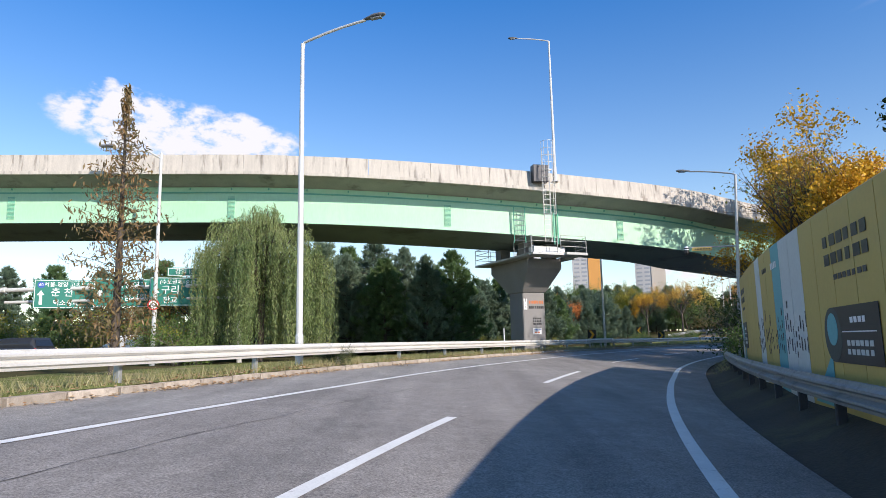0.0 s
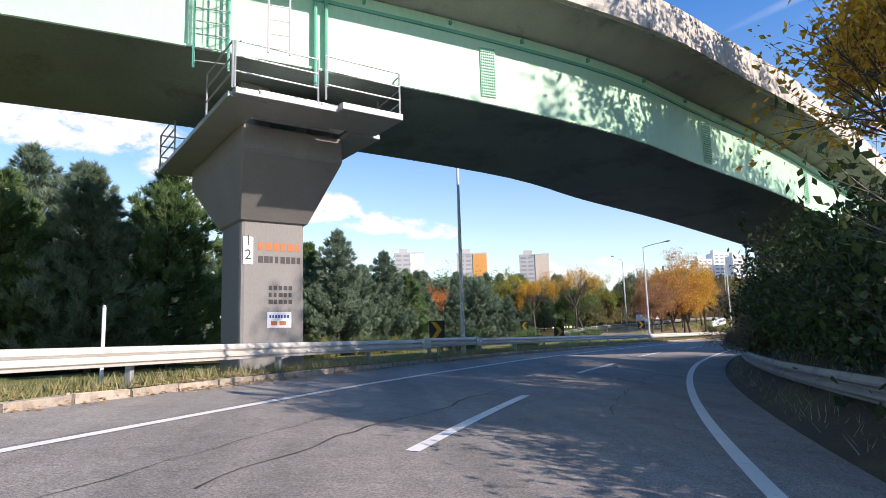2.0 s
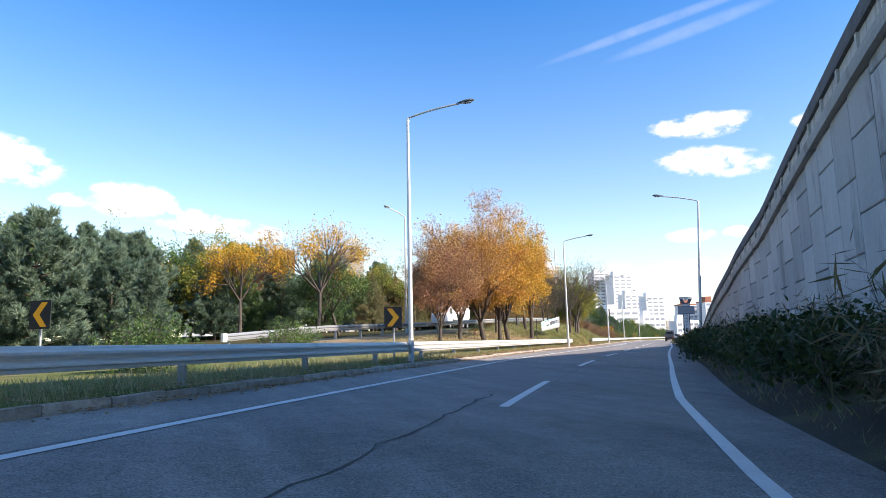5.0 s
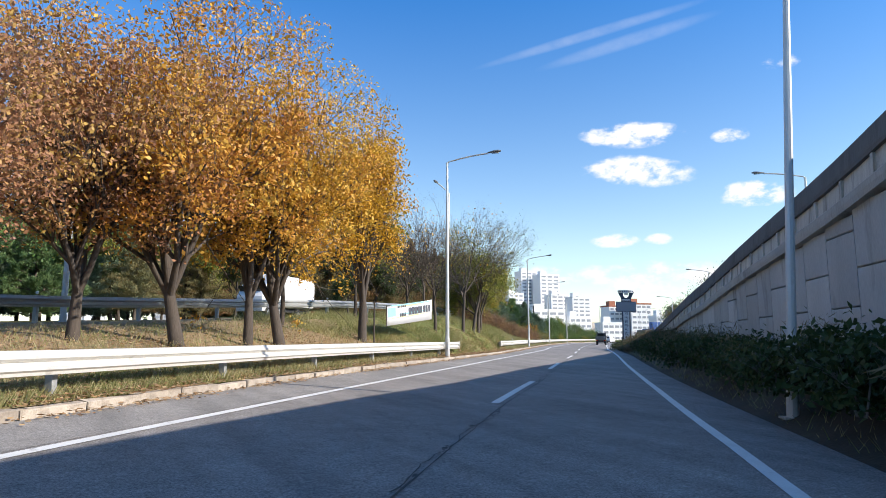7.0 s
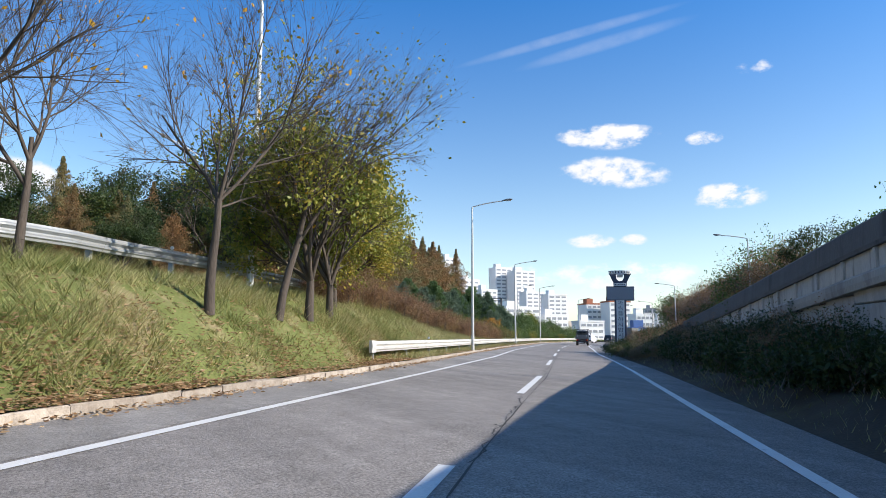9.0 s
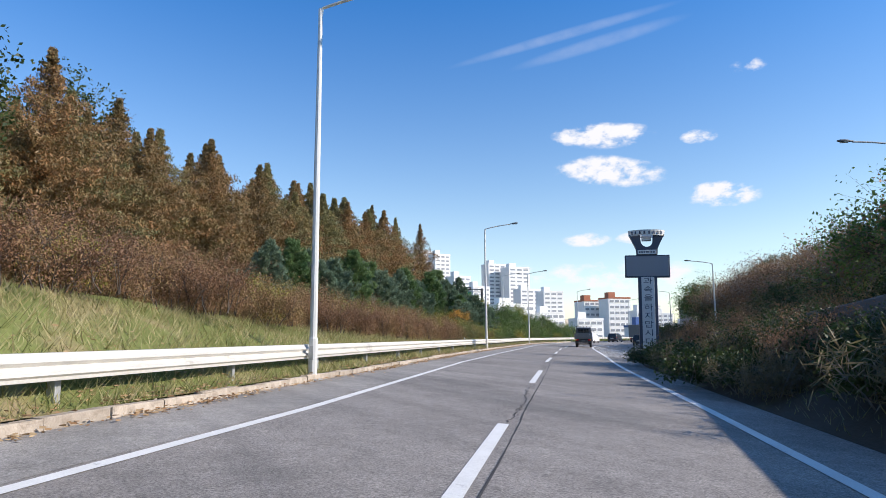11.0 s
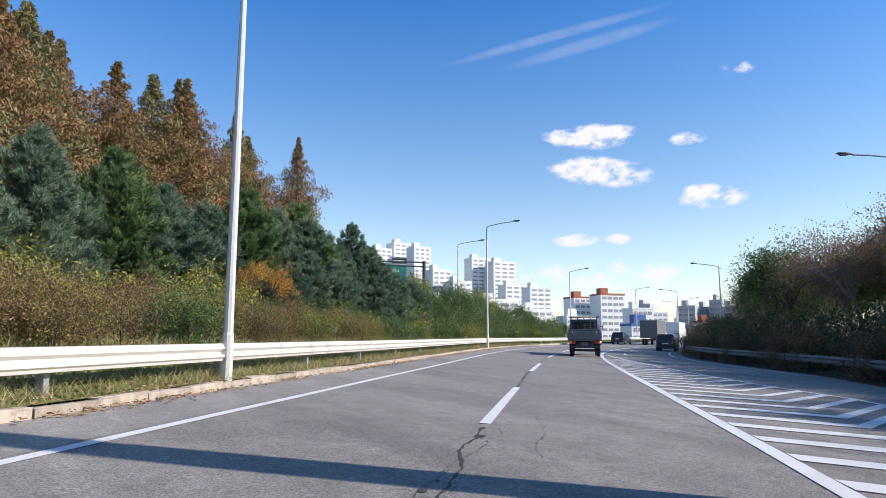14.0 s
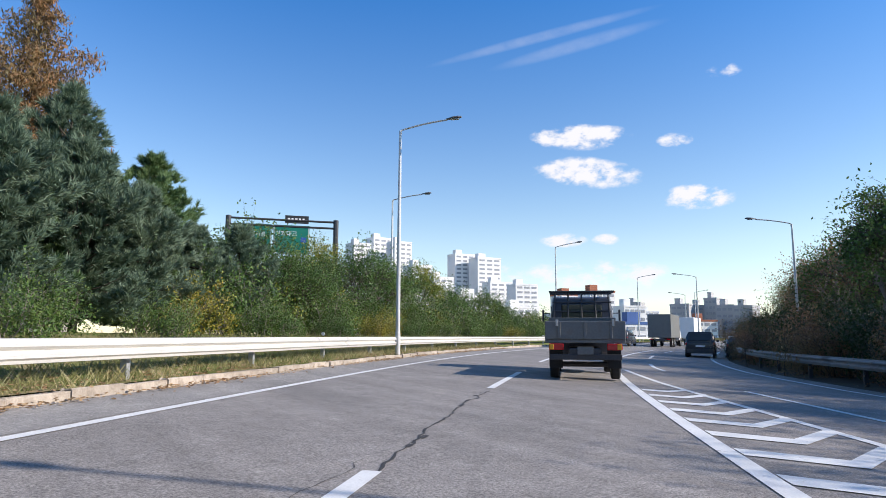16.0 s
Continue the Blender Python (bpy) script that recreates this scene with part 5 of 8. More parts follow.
# ---- tower sign ----
def tower_sign():
    tw = tagged(empty("tower_sign", along(176.6, 5.27, 0.12, -3) @ pose(0, 0, 0, 0, 1.1, 0) @ Matrix.Diagonal((0.98, 0.98, 0.95, 1))), "tall roadside tower sign with blank grey screen and crown emblem", "tower sign")
    post = mat("tower_frame_navy", (0.035, 0.05, 0.09), 0.45, 0.1, 1, 20, 0.02)
    face = mat("tower_face_pale", (0.62, 0.63, 0.62), 0.55, 0.05, 1, 15, 0.02)
    screen = mat("screen_grey", (0.22, 0.235, 0.27), 0.5, 0.03, 1, 60, 0.02)
    part("plinth", box_bm(1.5, 1.0, 0.3, (0, 0, 0.1), 0.03), tw, material=concrete)
    part("column", box_bm(1.12, 0.55, 4.7, (0, 0, 2.5), 0.03), tw, material=post)
    part("face_panel", box_bm(0.76, 0.04, 4.55, (0, -0.295, 2.5), 0.008), tw, label="pale panel with navy lettering", material=face)
    part("screen_case", box_bm(2.65, 0.5, 1.42, (0, 0, 5.48), 0.03), tw, material=post)
    part("screen", box_bm(2.5, 0.03, 1.26, (0, -0.265, 5.48), 0.006), tw, label="blank grey screen", material=screen)
    for k, ch in enumerate("과속을하지맙시다"):
        text_part(tw, ch, 0.5, pose(0, -0.318, 4.5 - k * 0.535 - (0.06 if k > 2 else 0), 90, 0, 0) @ Matrix.Diagonal((1.22, 0.95, 1, 1)), post)
    # crown emblem: two flaring horns, a ring band above, an open circle between
    bm = bmesh.new()
    outer = [(-0.62, 6.2), (0.62, 6.2), (0.62, 6.55), (1.02, 7.45), (0.62, 7.45)]
    ring = [(0.36 * math.cos(a), 7.12 + 0.4 * math.sin(a)) for a in np.linspace(0.0, -math.pi, 14)]
    prof = [(-0.62, 6.22), (0.62, 6.22), (0.64, 6.6), (1.04, 7.5), (0.4, 7.5)] + ring + [(-0.4, 7.5), (-1.04, 7.5), (-0.64, 6.6)]
    vs = [[bm.verts.new((x, y, z)) for x, z in prof] for y in (-0.28, 0.28)]
    n = len(prof)
    for k in range(n):
        bm.faces.new((vs[0][k], vs[0][(k + 1) % n], vs[1][(k + 1) % n], vs[1][k]))
    bm.faces.new(vs[0])
    bm.faces.new(list(reversed(vs[1])))
    bmesh.ops.recalc_face_normals(bm, faces=bm.faces)
    bmesh.ops.triangulate(bm, faces=[f for f in bm.faces if len(f.verts) > 4])
    part("crown", bm, tw, label="navy crown-shaped emblem", material=post)
    pts = [(1.05 * math.cos(a), 0.62 * math.sin(a), 0) for a in np.linspace(0, 2 * math.pi, 29)]
    st = [((x, y, 7.42), (math.cos(a), math.sin(a), 0), (0, 0, 1)) for (x, y, _), a in zip(pts, np.linspace(0, 2 * math.pi, 29))]
    part("band", sweep("band", [(0, 0), (0.02, 0), (0.05, 0.36), (0.0, 0.36)], st, face, True, False, False), tw, label="pale ring band with plain marks")
    for a in np.linspace(-2.5, -0.64, 8):
        m = pose(1.09 * math.cos(a), 0.66 * math.sin(a), 7.6, 0, 0, math.degrees(a) + 90) @ pose(0, 0, 0, 90, 0, 0)
        part("printed_bar", box_bm(0.11, 0.2, 0.01), tw, m, material=post)
    part("name_panel", box_bm(1.1, 0.03, 0.27, (0, -0.3, 6.38), 0.006), tw, material=face)
    bars(tw, 0.95, 0.16, 1, 7, pose(0, -0.32, 6.38, 90, 0, 0), post, seed=9)
    part("inner_box", box_bm(0.55, 0.4, 0.3, (0, 0.1, 7.3), 0.02), tw, material=face)


tower_sign()


# ---- kerb stones, each its own piece ----
def kerbs():
    kb = tagged(empty("kerb"), "worn concrete kerb stones, some chipped and tilted", "kerb", kind="structure")
    rnd = random.Random(8)
    shapes = []
    for k in range(6):
        bm = box_bm(0.17, 0.985, 0.3, (0, 0, -0.02), 0.018)
        for v in bm.verts:
            v.co += Vector((rnd.uniform(-0.008, 0.008), rnd.uniform(-0.012, 0.012), rnd.uniform(-0.012, 0.006) * (1 if v.co.z > 0 else 0)))
        if k > 2:
            bmesh.ops.bevel(bm, geom=[e for e in bm.edges if e.verts[0].co.z > 0.05 and e.verts[1].co.z > 0.05][:6], offset=0.02, segments=1, affect="EDGES")
        shapes.append(_mesh_from(bm, "kerb_stone", kerb_mat))
    for s in np.arange(-24, 262, 1.0):
        q = s + 0.5
        d = float(kerb_d(q)) - 0.085
        slope = float(kerb_d(q + 0.5) - kerb_d(q - 0.5))
        rough = 1.0 if q > 85 else 0.4
        m = along(q, d + rnd.uniform(-0.02, 0.02) * rough, float(road_z(q, kerb_d(q))) + rnd.uniform(-0.02, 0.015) * rough, -math.degrees(math.atan(slope)) + rnd.uniform(-1.5, 1.5) * rough)
        part("kerb_stone", rnd.choice(shapes), kb, m @ pose(0, 0, 0, rnd.uniform(-1, 1), rnd.uniform(-2, 2), 0))


kerbs()


# ---- trees ----
def tubes_np(segs):
    """Branches from rows of p0, p1, r0, r1 as three- to six-sided tubes; verts and faces."""
    verts, faces = [], []
    for p0, p1, r0, r1 in segs:
        n = 7 if r0 > 0.06 else 4 if r0 > 0.015 else 3
        ax = p1 - p0
        L = np.linalg.norm(ax)
        if L < 1e-5:
            continue
        ax = ax / L
        a = np.cross(ax, (0.3, 0.2, 0.93) if abs(ax[2]) < 0.95 else (1, 0, 0))
        a /= np.linalg.norm(a)
        b = np.cross(ax, a)
        base = len(verts)
        for p, r in ((p0, r0), (p1, r1)):
            for k in range(n):
                t = 2 * math.pi * k / n
                verts.append(p + (a * math.cos(t) + b * math.sin(t)) * r)
        for k in range(n):
            faces.append((base + k, base + (k + 1) % n, base + n + (k + 1) % n, base + n + k))
    return verts, faces


def leaves_np(rng, centres, size, aspect=0.55, jitter=0.0, droop=0.0, normal_up=0.0):
    """Small pointed leaves, four corners each, turned at random."""
    n = len(centres)
    c = centres + rng.normal(0, 1, (n, 3)) * jitter
    d = rng.normal(0, 1, (n, 3))
    d[:, 2] -= droop
    d /= np.linalg.norm(d, axis=1)[:, None]
    e = rng.normal(0, 1, (n, 3))
    e[:, 2] *= (1 - normal_up)
    s = np.cross(d, e)
    s /= np.linalg.norm(s, axis=1)[:, None] + 1e-9
    L = size * rng.uniform(0.6, 1.35, (n, 1))
    w = L * aspect * 0.5
    fold = np.cross(d, s) * w * 0.35
    return np.stack([c - d * L * 0.5, c + s * w + fold, c + d * L * 0.5, c - s * w + fold], 1)


def grow(rng, p, dirn, length, r, depth, spec, segs, tips):
    """A branch that bends as it goes and splits; tips collect places for leaves."""
    n = max(2, int(length / spec["step"]))
    step = length / n
    d = dirn / np.linalg.norm(dirn)
    pts = [p]
    for i in range(n):
        d = d + rng.normal(0, spec["bend"], 3) + np.array([0, 0, spec["lift"] if depth > 0 else 0.02])
        d /= np.linalg.norm(d)
        q = pts[-1] + d * step
        r0 = r * (1 - 0.55 * i / n)
        r1 = r * (1 - 0.55 * (i + 1) / n)
        segs.append((pts[-1], q, r0, r1))
        pts.append(q)
        if depth >= spec.get("leafy", spec["depth"] - 1):
            tips.append((q, depth))
    if depth >= spec["depth"]:
        return
    kids = spec["kids"][min(depth, len(spec["kids"]) - 1)]
    for k in range(kids):
        t = rng.uniform(spec["from"][min(depth, len(spec["from"]) - 1)], 1.0)
        i = min(n, max(1, int(t * n)))
        ang = rng.uniform(*spec["spread"])
        az = 2 * math.pi * (k + rng.uniform(-0.3, 0.3)) / kids + depth
        a = np.cross(d, (0.31, 0.17, 0.2))
        a /= np.linalg.norm(a)
        b = np.cross(d, a)
        nd = d * math.cos(ang) + (a * math.cos(az) + b * math.sin(az)) * math.sin(ang)
        grow(rng, pts[i], nd, length * rng.uniform(*spec["ratio"]) * (spec.get("rise", 1.0) if depth == 0 else 1.0), r * (1 - 0.55 * i / n) * 0.68, depth + 1, spec, segs, tips)


def tree_parts(name, wood_me, crown_me, label, category, group=""):
    t = empty(name)
    part("trunk", wood_me, t)
    if crown_me:
        part("crown", crown_me, t)
    return tagged(t, label, category, group)


def broadleaf(seed, height, leaf_material, label, n_leaf=9000, leaf=0.12, wood=None, stems=4, crown_from=0.3, spread=(0.35, 0.75), fill=0.4, name="broadleaf_tree", droop=0.2, group="", radius=None, leafy=3, depth=4, lean=(0, 0), fine=4, girth=1.0, rise=1.0):
    """A vase-shaped street tree: short bole, several rising limbs, leafy outer crown."""
    rng = np.random.default_rng(seed)
    spec = dict(step=height * 0.055, bend=0.1, lift=0.03, rise=rise, depth=depth, leafy=leafy, kids=[stems, 5, 4, 4, fine], spread=spread, ratio=(0.55, 0.85), **{"from": [0.7, 0.2, 0.25, 0.25]})
    segs, tips = [], []
    grow(rng, np.zeros(3), np.array([rng.normal(0, 0.05), rng.normal(0, 0.05), 1.0]), height * crown_from, height * 0.017 + 0.02, 0, spec, segs, tips)
    tp = np.array([q for q, d in tips])
    k = height / np.percentile(tp[:, 2], 99.5)
    side = k
    if radius:
        mid = np.median(tp[:, :2], 0)
        side = radius / np.percentile(np.hypot(tp[:, 0] - mid[0], tp[:, 1] - mid[1]), 92)

    def shape(p):
        p = p * np.array([side, side, k])
        up = np.clip(p[..., 2:] / height, 0, 1.2) ** 1.4
        return p + up * np.array([lean[0], lean[1], 0.0])
    tp = shape(tp)
    v, f = tubes_np([(shape(a), shape(b), r0 * girth, r1 * girth) for a, b, r0, r1 in segs])
    wood_me = mesh_of("trunk", v, f, wood or bark, True)
    crown_me = None
    if n_leaf:
        i = rng.integers(0, len(tp), n_leaf)
        if fill < 1:
            # keep clumps: drop whole boughs to leave gaps
            cell = np.floor(tp * 1.1).astype(int)
            hsh = (cell[:, 0] * 73856093 ^ cell[:, 1] * 19349663 ^ cell[:, 2] * 83492791) % 100
            ok = np.where(hsh < 100 * (0.45 + 0.55 * fill))[0]
            i = ok[rng.integers(0, len(ok), n_leaf)]
        c = tp[i] + rng.normal(0, 0.09 + leaf * 0.7, (n_leaf, 3))
        crown_me = quads_np("crown", leaves_np(rng, c, leaf, 0.55, 0.02, droop), 4, leaf_material)
    return tree_parts(name, wood_me, crown_me, label, "tree", group)


def pine(seed, height, radius, leaf_material, label, tufts=1500, needle=0.2, name="pine_tree", shape=0.85, up=0.35, ragged=0.28):
    """A pine: whorls of limbs that shorten upward, each set with brushes of needles."""
    rng = np.random.default_rng(seed)
    segs = []
    z0 = height * 0.05
    lean = rng.normal(0, 0.02, 2)
    n = 14
    for i in range(n):
        a, b = i / n, (i + 1) / n
        segs.append((np.array([lean[0] * a * height, lean[1] * a * height, a * height]), np.array([lean[0] * b * height, lean[1] * b * height, b * height]), 0.12 * (1 - a) * height / 8 + 0.015, 0.12 * (1 - b) * height / 8 + 0.015))
    centres, dirs = [], []
    whorls = int(height / 0.42)
    for w in range(whorls):
        a = (w + 0.5) / whorls
        z = z0 + (height - z0) * a
        reach = radius * ((1 - a) ** shape) * (0.85 + 0.15 * math.sin(a * 11 + seed)) * min(1.0, 0.72 + a * 2.2) + 0.15
        for k in range(7):
            az = 2 * math.pi * (k + rng.uniform(-0.35, 0.35)) / 7 + w * 1.1
            L = reach * rng.uniform(1 - ragged * 1.6, 1 + ragged)
            if L < 0.1:
                continue
            d = np.array([math.cos(az), math.sin(az), up * rng.uniform(0.2, 1.2) * (0.3 + a)])
            d /= np.linalg.norm(d)
            p = np.array([lean[0] * a * height, lean[1] * a * height, z])
            m = max(2, int(L / 0.3))
            for i in range(m):
                q = p + d * (L / m)
                d = d + rng.normal(0, 0.08, 3) + np.array([0, 0, 0.06])
                d /= np.linalg.norm(d)
                segs.append((p, q, 0.025 * (1 - i / m) + 0.006, 0.025 * (1 - (i + 1) / m) + 0.006))
                p = q
                if (i + 1) / m > 0.3:
                    for _ in range(2):
                        side = rng.normal(0, 1, 3)
                        side -= d * side.dot(d)
                        side /= np.linalg.norm(side)
                        cd = d * 0.75 + side * 0.65 + np.array([0, 0, 0.25])
                        cd /= np.linalg.norm(cd)
                        centres.append(p + side * rng.uniform(0.05, 0.28))
                        dirs.append(cd)
            centres.append(p)
            dirs.append(d)
    centres, dirs = np.array(centres), np.array(dirs)
    # brushes of stiff needles at the shoot ends, pointing out and up
    pick = rng.integers(0, len(centres), tufts)
    C, D = centres[pick] + rng.normal(0, 0.07, (tufts, 3)), dirs[pick] + np.array([0, 0, 0.35])
    D /= np.linalg.norm(D, axis=1)[:, None]
    per = 15
    reach = np.repeat(rng.uniform(0.75, 1.3, (tufts, 1)), per, 0)
    C, D = np.repeat(C, per, 0), np.repeat(D, per, 0)
    nd = D + rng.normal(0, 0.42, C.shape)
    nd /= np.linalg.norm(nd, axis=1)[:, None]
    s = np.cross(nd, rng.normal(0, 1, C.shape))
    s /= np.linalg.norm(s, axis=1)[:, None]
    L = needle * reach * rng.uniform(0.75, 1.15, (len(C), 1))
    C = C + D * rng.uniform(-0.12, 0.05, (len(C), 1))
    tri = np.stack([C - s * 0.021, C + s * 0.021, C + nd * L], 1)
    v, f = tubes_np(segs)
    return tree_parts(name, mesh_of("trunk", v, f, bark, True), quads_np("crown", tri, 3, leaf_material), label, "pine tree")


def conifer(seed, height, radius, leaf_material, label, n=9000, spray=0.2, name="conifer", gap=0.0, bare=False):
    """A narrow dawn-redwood cone of feathery sprays."""
    rng = np.random.default_rng(seed)
    segs = []
    for i in range(16):
        a, b = i / 16, (i + 1) / 16
        segs.append((np.array([0, 0, a * height]), np.array([0, 0, b * height]), 0.16 * (1 - a) * height / 10 + 0.01, 0.16 * (1 - b) * height / 10 + 0.01))
    cs, ds = [], []
    br = int(height * 13)
    for k in range(br):
        a = (k + rng.uniform(0, 1)) / br
        a = 0.1 + 0.9 * a
        z = height * a
        reach = radius * (1 - a) ** 0.95 * min(1.0, 0.3 + 2.4 * (1 - a)) * rng.uniform(0.5, 1.5) + 0.05
        az = k * 2.4 + rng.uniform(-0.3, 0.3)
        d = np.array([math.cos(az), math.sin(az), 0.3])
        d /= np.linalg.norm(d)
        p = np.array([0, 0, z])
        m = max(2, int(reach / 0.3))
        for i in range(m):
            q = p + d * (reach / m)
            d = d + rng.normal(0, 0.07, 3) + np.array([0, 0, -0.03])
            segs.append((p, q, 0.014 * (1 - i / m) + 0.004, 0.012 * (1 - (i + 1) / m) + 0.004))
            p = q
            cs.append(p)
            ds.append(d)
    cs, ds = np.array(cs), np.array(ds)
    v, f = tubes_np(segs)
    wood = mesh_of("trunk", v, f, bark, True)
    i = rng.integers(0, len(cs), n)
    w = rng.uniform(0, 1, n) < (1 - gap)
    i = i[w]
    thin = np.clip((height - cs[i][:, 2:]) / 2.5, 0.25, 1.0)
    c = cs[i] + rng.normal(0, 0.14, (len(i), 3)) * thin
    crown = quads_np("crown", leaves_np(rng, c, spray * 1.35, 0.26, 0.03, 1.3), 4, leaf_material)
    return tree_parts(name, wood, crown, label, "conifer")


def willow(seed, height, radius, leaf_material, label, boughs=46, strands=24):
    """A weeping dome: limbs rise and arch over, each bough hangs its own curtain of thin strands."""
    rng = np.random.default_rng(seed)
    segs, lv = [], []
    trunk_top = np.array([0.1, 0.0, height * 0.42])
    segs.append((np.zeros(3), trunk_top, 0.22, 0.15))
    for b in range(boughs):
        az = b * 2.4 + rng.uniform(-0.3, 0.3)
        u = math.sqrt((b + 0.5) / boughs) * rng.uniform(0.8, 1.05)
        out = np.array([math.cos(az), math.sin(az), 0.0])
        top = height * (1.0 - 0.4 * u * u) * rng.uniform(0.9, 1.0)
        tip = out * radius * u + np.array([0, 0, top])
        mid = trunk_top * 0.45 + tip * 0.55 + np.array([0, 0, height * 0.1])
        last = trunk_top
        for k in range(1, 7):
            t = k / 6
            q = (1 - t) ** 2 * trunk_top + 2 * t * (1 - t) * mid + t * t * tip
            segs.append((last, q, 0.07 * (1 - t) + 0.02, 0.06 * (1 - t) + 0.015))
            last = q
        for j in range(strands):
            p = tip + rng.normal(0, 0.24, 3) * np.array([1, 1, 0.5]) - out * rng.uniform(0, 0.7)
            d = out * rng.uniform(0.1, 0.8) + np.array([0, 0, 0.2])
            L = min(rng.uniform(1.4, 1.0 + 0.75 * height), p[2] - 0.25)
            for i in range(max(3, int(L / 0.16))):
                d = d * 0.7 + np.array([0, 0, -0.42]) + rng.normal(0, 0.05, 3)
                q = p + d / np.linalg.norm(d) * 0.16
                if i % 4 == 0:
                    segs.append((p, q, 0.006, 0.005))
                lv.append(q)
                lv.append((q + p) / 2)
                p = q
    crown = quads_np("crown", leaves_np(rng, np.repeat(np.array(lv), 2, 0), 0.15, 0.2, 0.045, 2.2), 4, leaf_material)
    v, f = tubes_np(segs)
    return tree_parts("willow_tree", mesh_of("trunk", v, f, bark, True), crown, label, "willow")


def bush(seed, rx, ry, h, leaf_material, label, n=5000, leaf=0.1, stems=26, name="bush", aspect=0.5, twiggy=0.0, wood=None):
    """A shrub: many stems from the ground, leaves thick on an uneven mound."""
    rng = np.random.default_rng(seed)
    segs, tips = [], []
    spec = dict(step=0.25, bend=0.13, lift=0.03, depth=2, kids=[4, 3], spread=(0.3, 0.8), ratio=(0.45, 0.75), **{"from": [0.35, 0.3]})
    for k in range(stems):
        b = np.array([rng.uniform(-0.8, 0.8) * rx, rng.uniform(-0.8, 0.8) * ry, 0])
        hh = h * rng.uniform(0.45, 0.85) * (1 - 0.35 * (abs(b[0]) / rx) ** 2)
        grow(rng, b, np.array([rng.normal(0, 0.3), rng.normal(0, 0.3), 1.0]), hh, 0.01 + h * 0.004, 0, spec, segs, tips)
    tp = np.array([q for q, d in tips])
    tp = tp[tp[:, 2] > 0.05]
    v, f = tubes_np(segs)
    i = rng.integers(0, len(tp), n)
    c = tp[i] + rng.normal(0, 0.1, (n, 3))
    c[:, 2] = np.abs(c[:, 2]) * np.where(rng.uniform(0, 1, n) < 0.35, rng.uniform(0.1, 1, n), 1.0)
    crown = quads_np("crown", leaves_np(rng, c, leaf, aspect, 0.03, 0.0), 4, leaf_material)
    return tree_parts(name, mesh_of("trunk", v, f, wood or bark_grey, True), crown, label, "bush")


lm_orange = leaf_mat("leaves_orange", [(0.28, 0.11, 0.05), (0.44, 0.19, 0.05), (0.62, 0.31, 0.05), (0.72, 0.43, 0.07), (0.7, 0.5, 0.1)])
lm_mauve = leaf_mat("leaves_mauve_brown", [(0.2, 0.11, 0.08), (0.32, 0.16, 0.1), (0.42, 0.22, 0.11), (0.56, 0.36, 0.1)])
lm_gold = leaf_mat("leaves_gold", [(0.25, 0.13, 0.03), (0.5, 0.27, 0.03), (0.66, 0.38, 0.03), (0.7, 0.46, 0.06)])
lm_red = leaf_mat("leaves_russet", [(0.15, 0.07, 0.055), (0.28, 0.12, 0.085), (0.4, 0.17, 0.1), (0.5, 0.26, 0.1)])
lm_rust = leaf_mat("leaves_rust_red", [(0.3, 0.08, 0.03), (0.45, 0.13, 0.04), (0.6, 0.2, 0.05), (0.62, 0.3, 0.08)])
lm_yg = leaf_mat("leaves_yellow_green", [(0.06, 0.10, 0.02), (0.13, 0.18, 0.03), (0.27, 0.28, 0.05), (0.45, 0.34, 0.06)])
lm_green = leaf_mat("leaves_green", [(0.0338, 0.0675, 0.0203), (0.0607, 0.121, 0.0338), (0.108, 0.189, 0.0473), (0.176, 0.243, 0.0675)])
lm_dark = leaf_mat("leaves_dark_green", [(0.015, 0.03, 0.012), (0.03, 0.055, 0.018), (0.05, 0.08, 0.025), (0.09, 0.11, 0.03)])
lm_willow = leaf_mat("leaves_willow", [(0.07, 0.12, 0.04), (0.14, 0.2, 0.07), (0.24, 0.3, 0.12), (0.36, 0.38, 0.17)])
lm_pine = leaf_mat("needles_blue_green", [(0.055, 0.098, 0.066), (0.108, 0.17, 0.112), (0.178, 0.25, 0.165), (0.275, 0.35, 0.24)])
lm_pine2 = leaf_mat("needles_green", [(0.042, 0.093, 0.042), (0.085, 0.161, 0.068), (0.152, 0.238, 0.093), (0.238, 0.322, 0.135)])
lm_meta = leaf_mat("sprays_bronze", [(0.10, 0.10, 0.05), (0.17, 0.14, 0.065), (0.25, 0.165, 0.075), (0.36, 0.19, 0.085)])
lm_meta_g = leaf_mat("sprays_olive", [(0.09, 0.105, 0.055), (0.155, 0.165, 0.075), (0.23, 0.205, 0.09), (0.3, 0.21, 0.09)])
lm_shrub_red = leaf_mat("leaves_dry_red", [(0.12, 0.07, 0.045), (0.22, 0.125, 0.075), (0.31, 0.175, 0.095), (0.3, 0.22, 0.09)])
lm_olive = leaf_mat("leaves_olive_brown", [(0.1, 0.08, 0.035), (0.18, 0.14, 0.06), (0.27, 0.2, 0.08), (0.34, 0.27, 0.08)])
lm_dry = leaf_mat("dry_stalks", [(0.1, 0.08, 0.045), (0.18, 0.14, 0.075), (0.28, 0.22, 0.12), (0.12, 0.13, 0.05)])

PLACED = set()


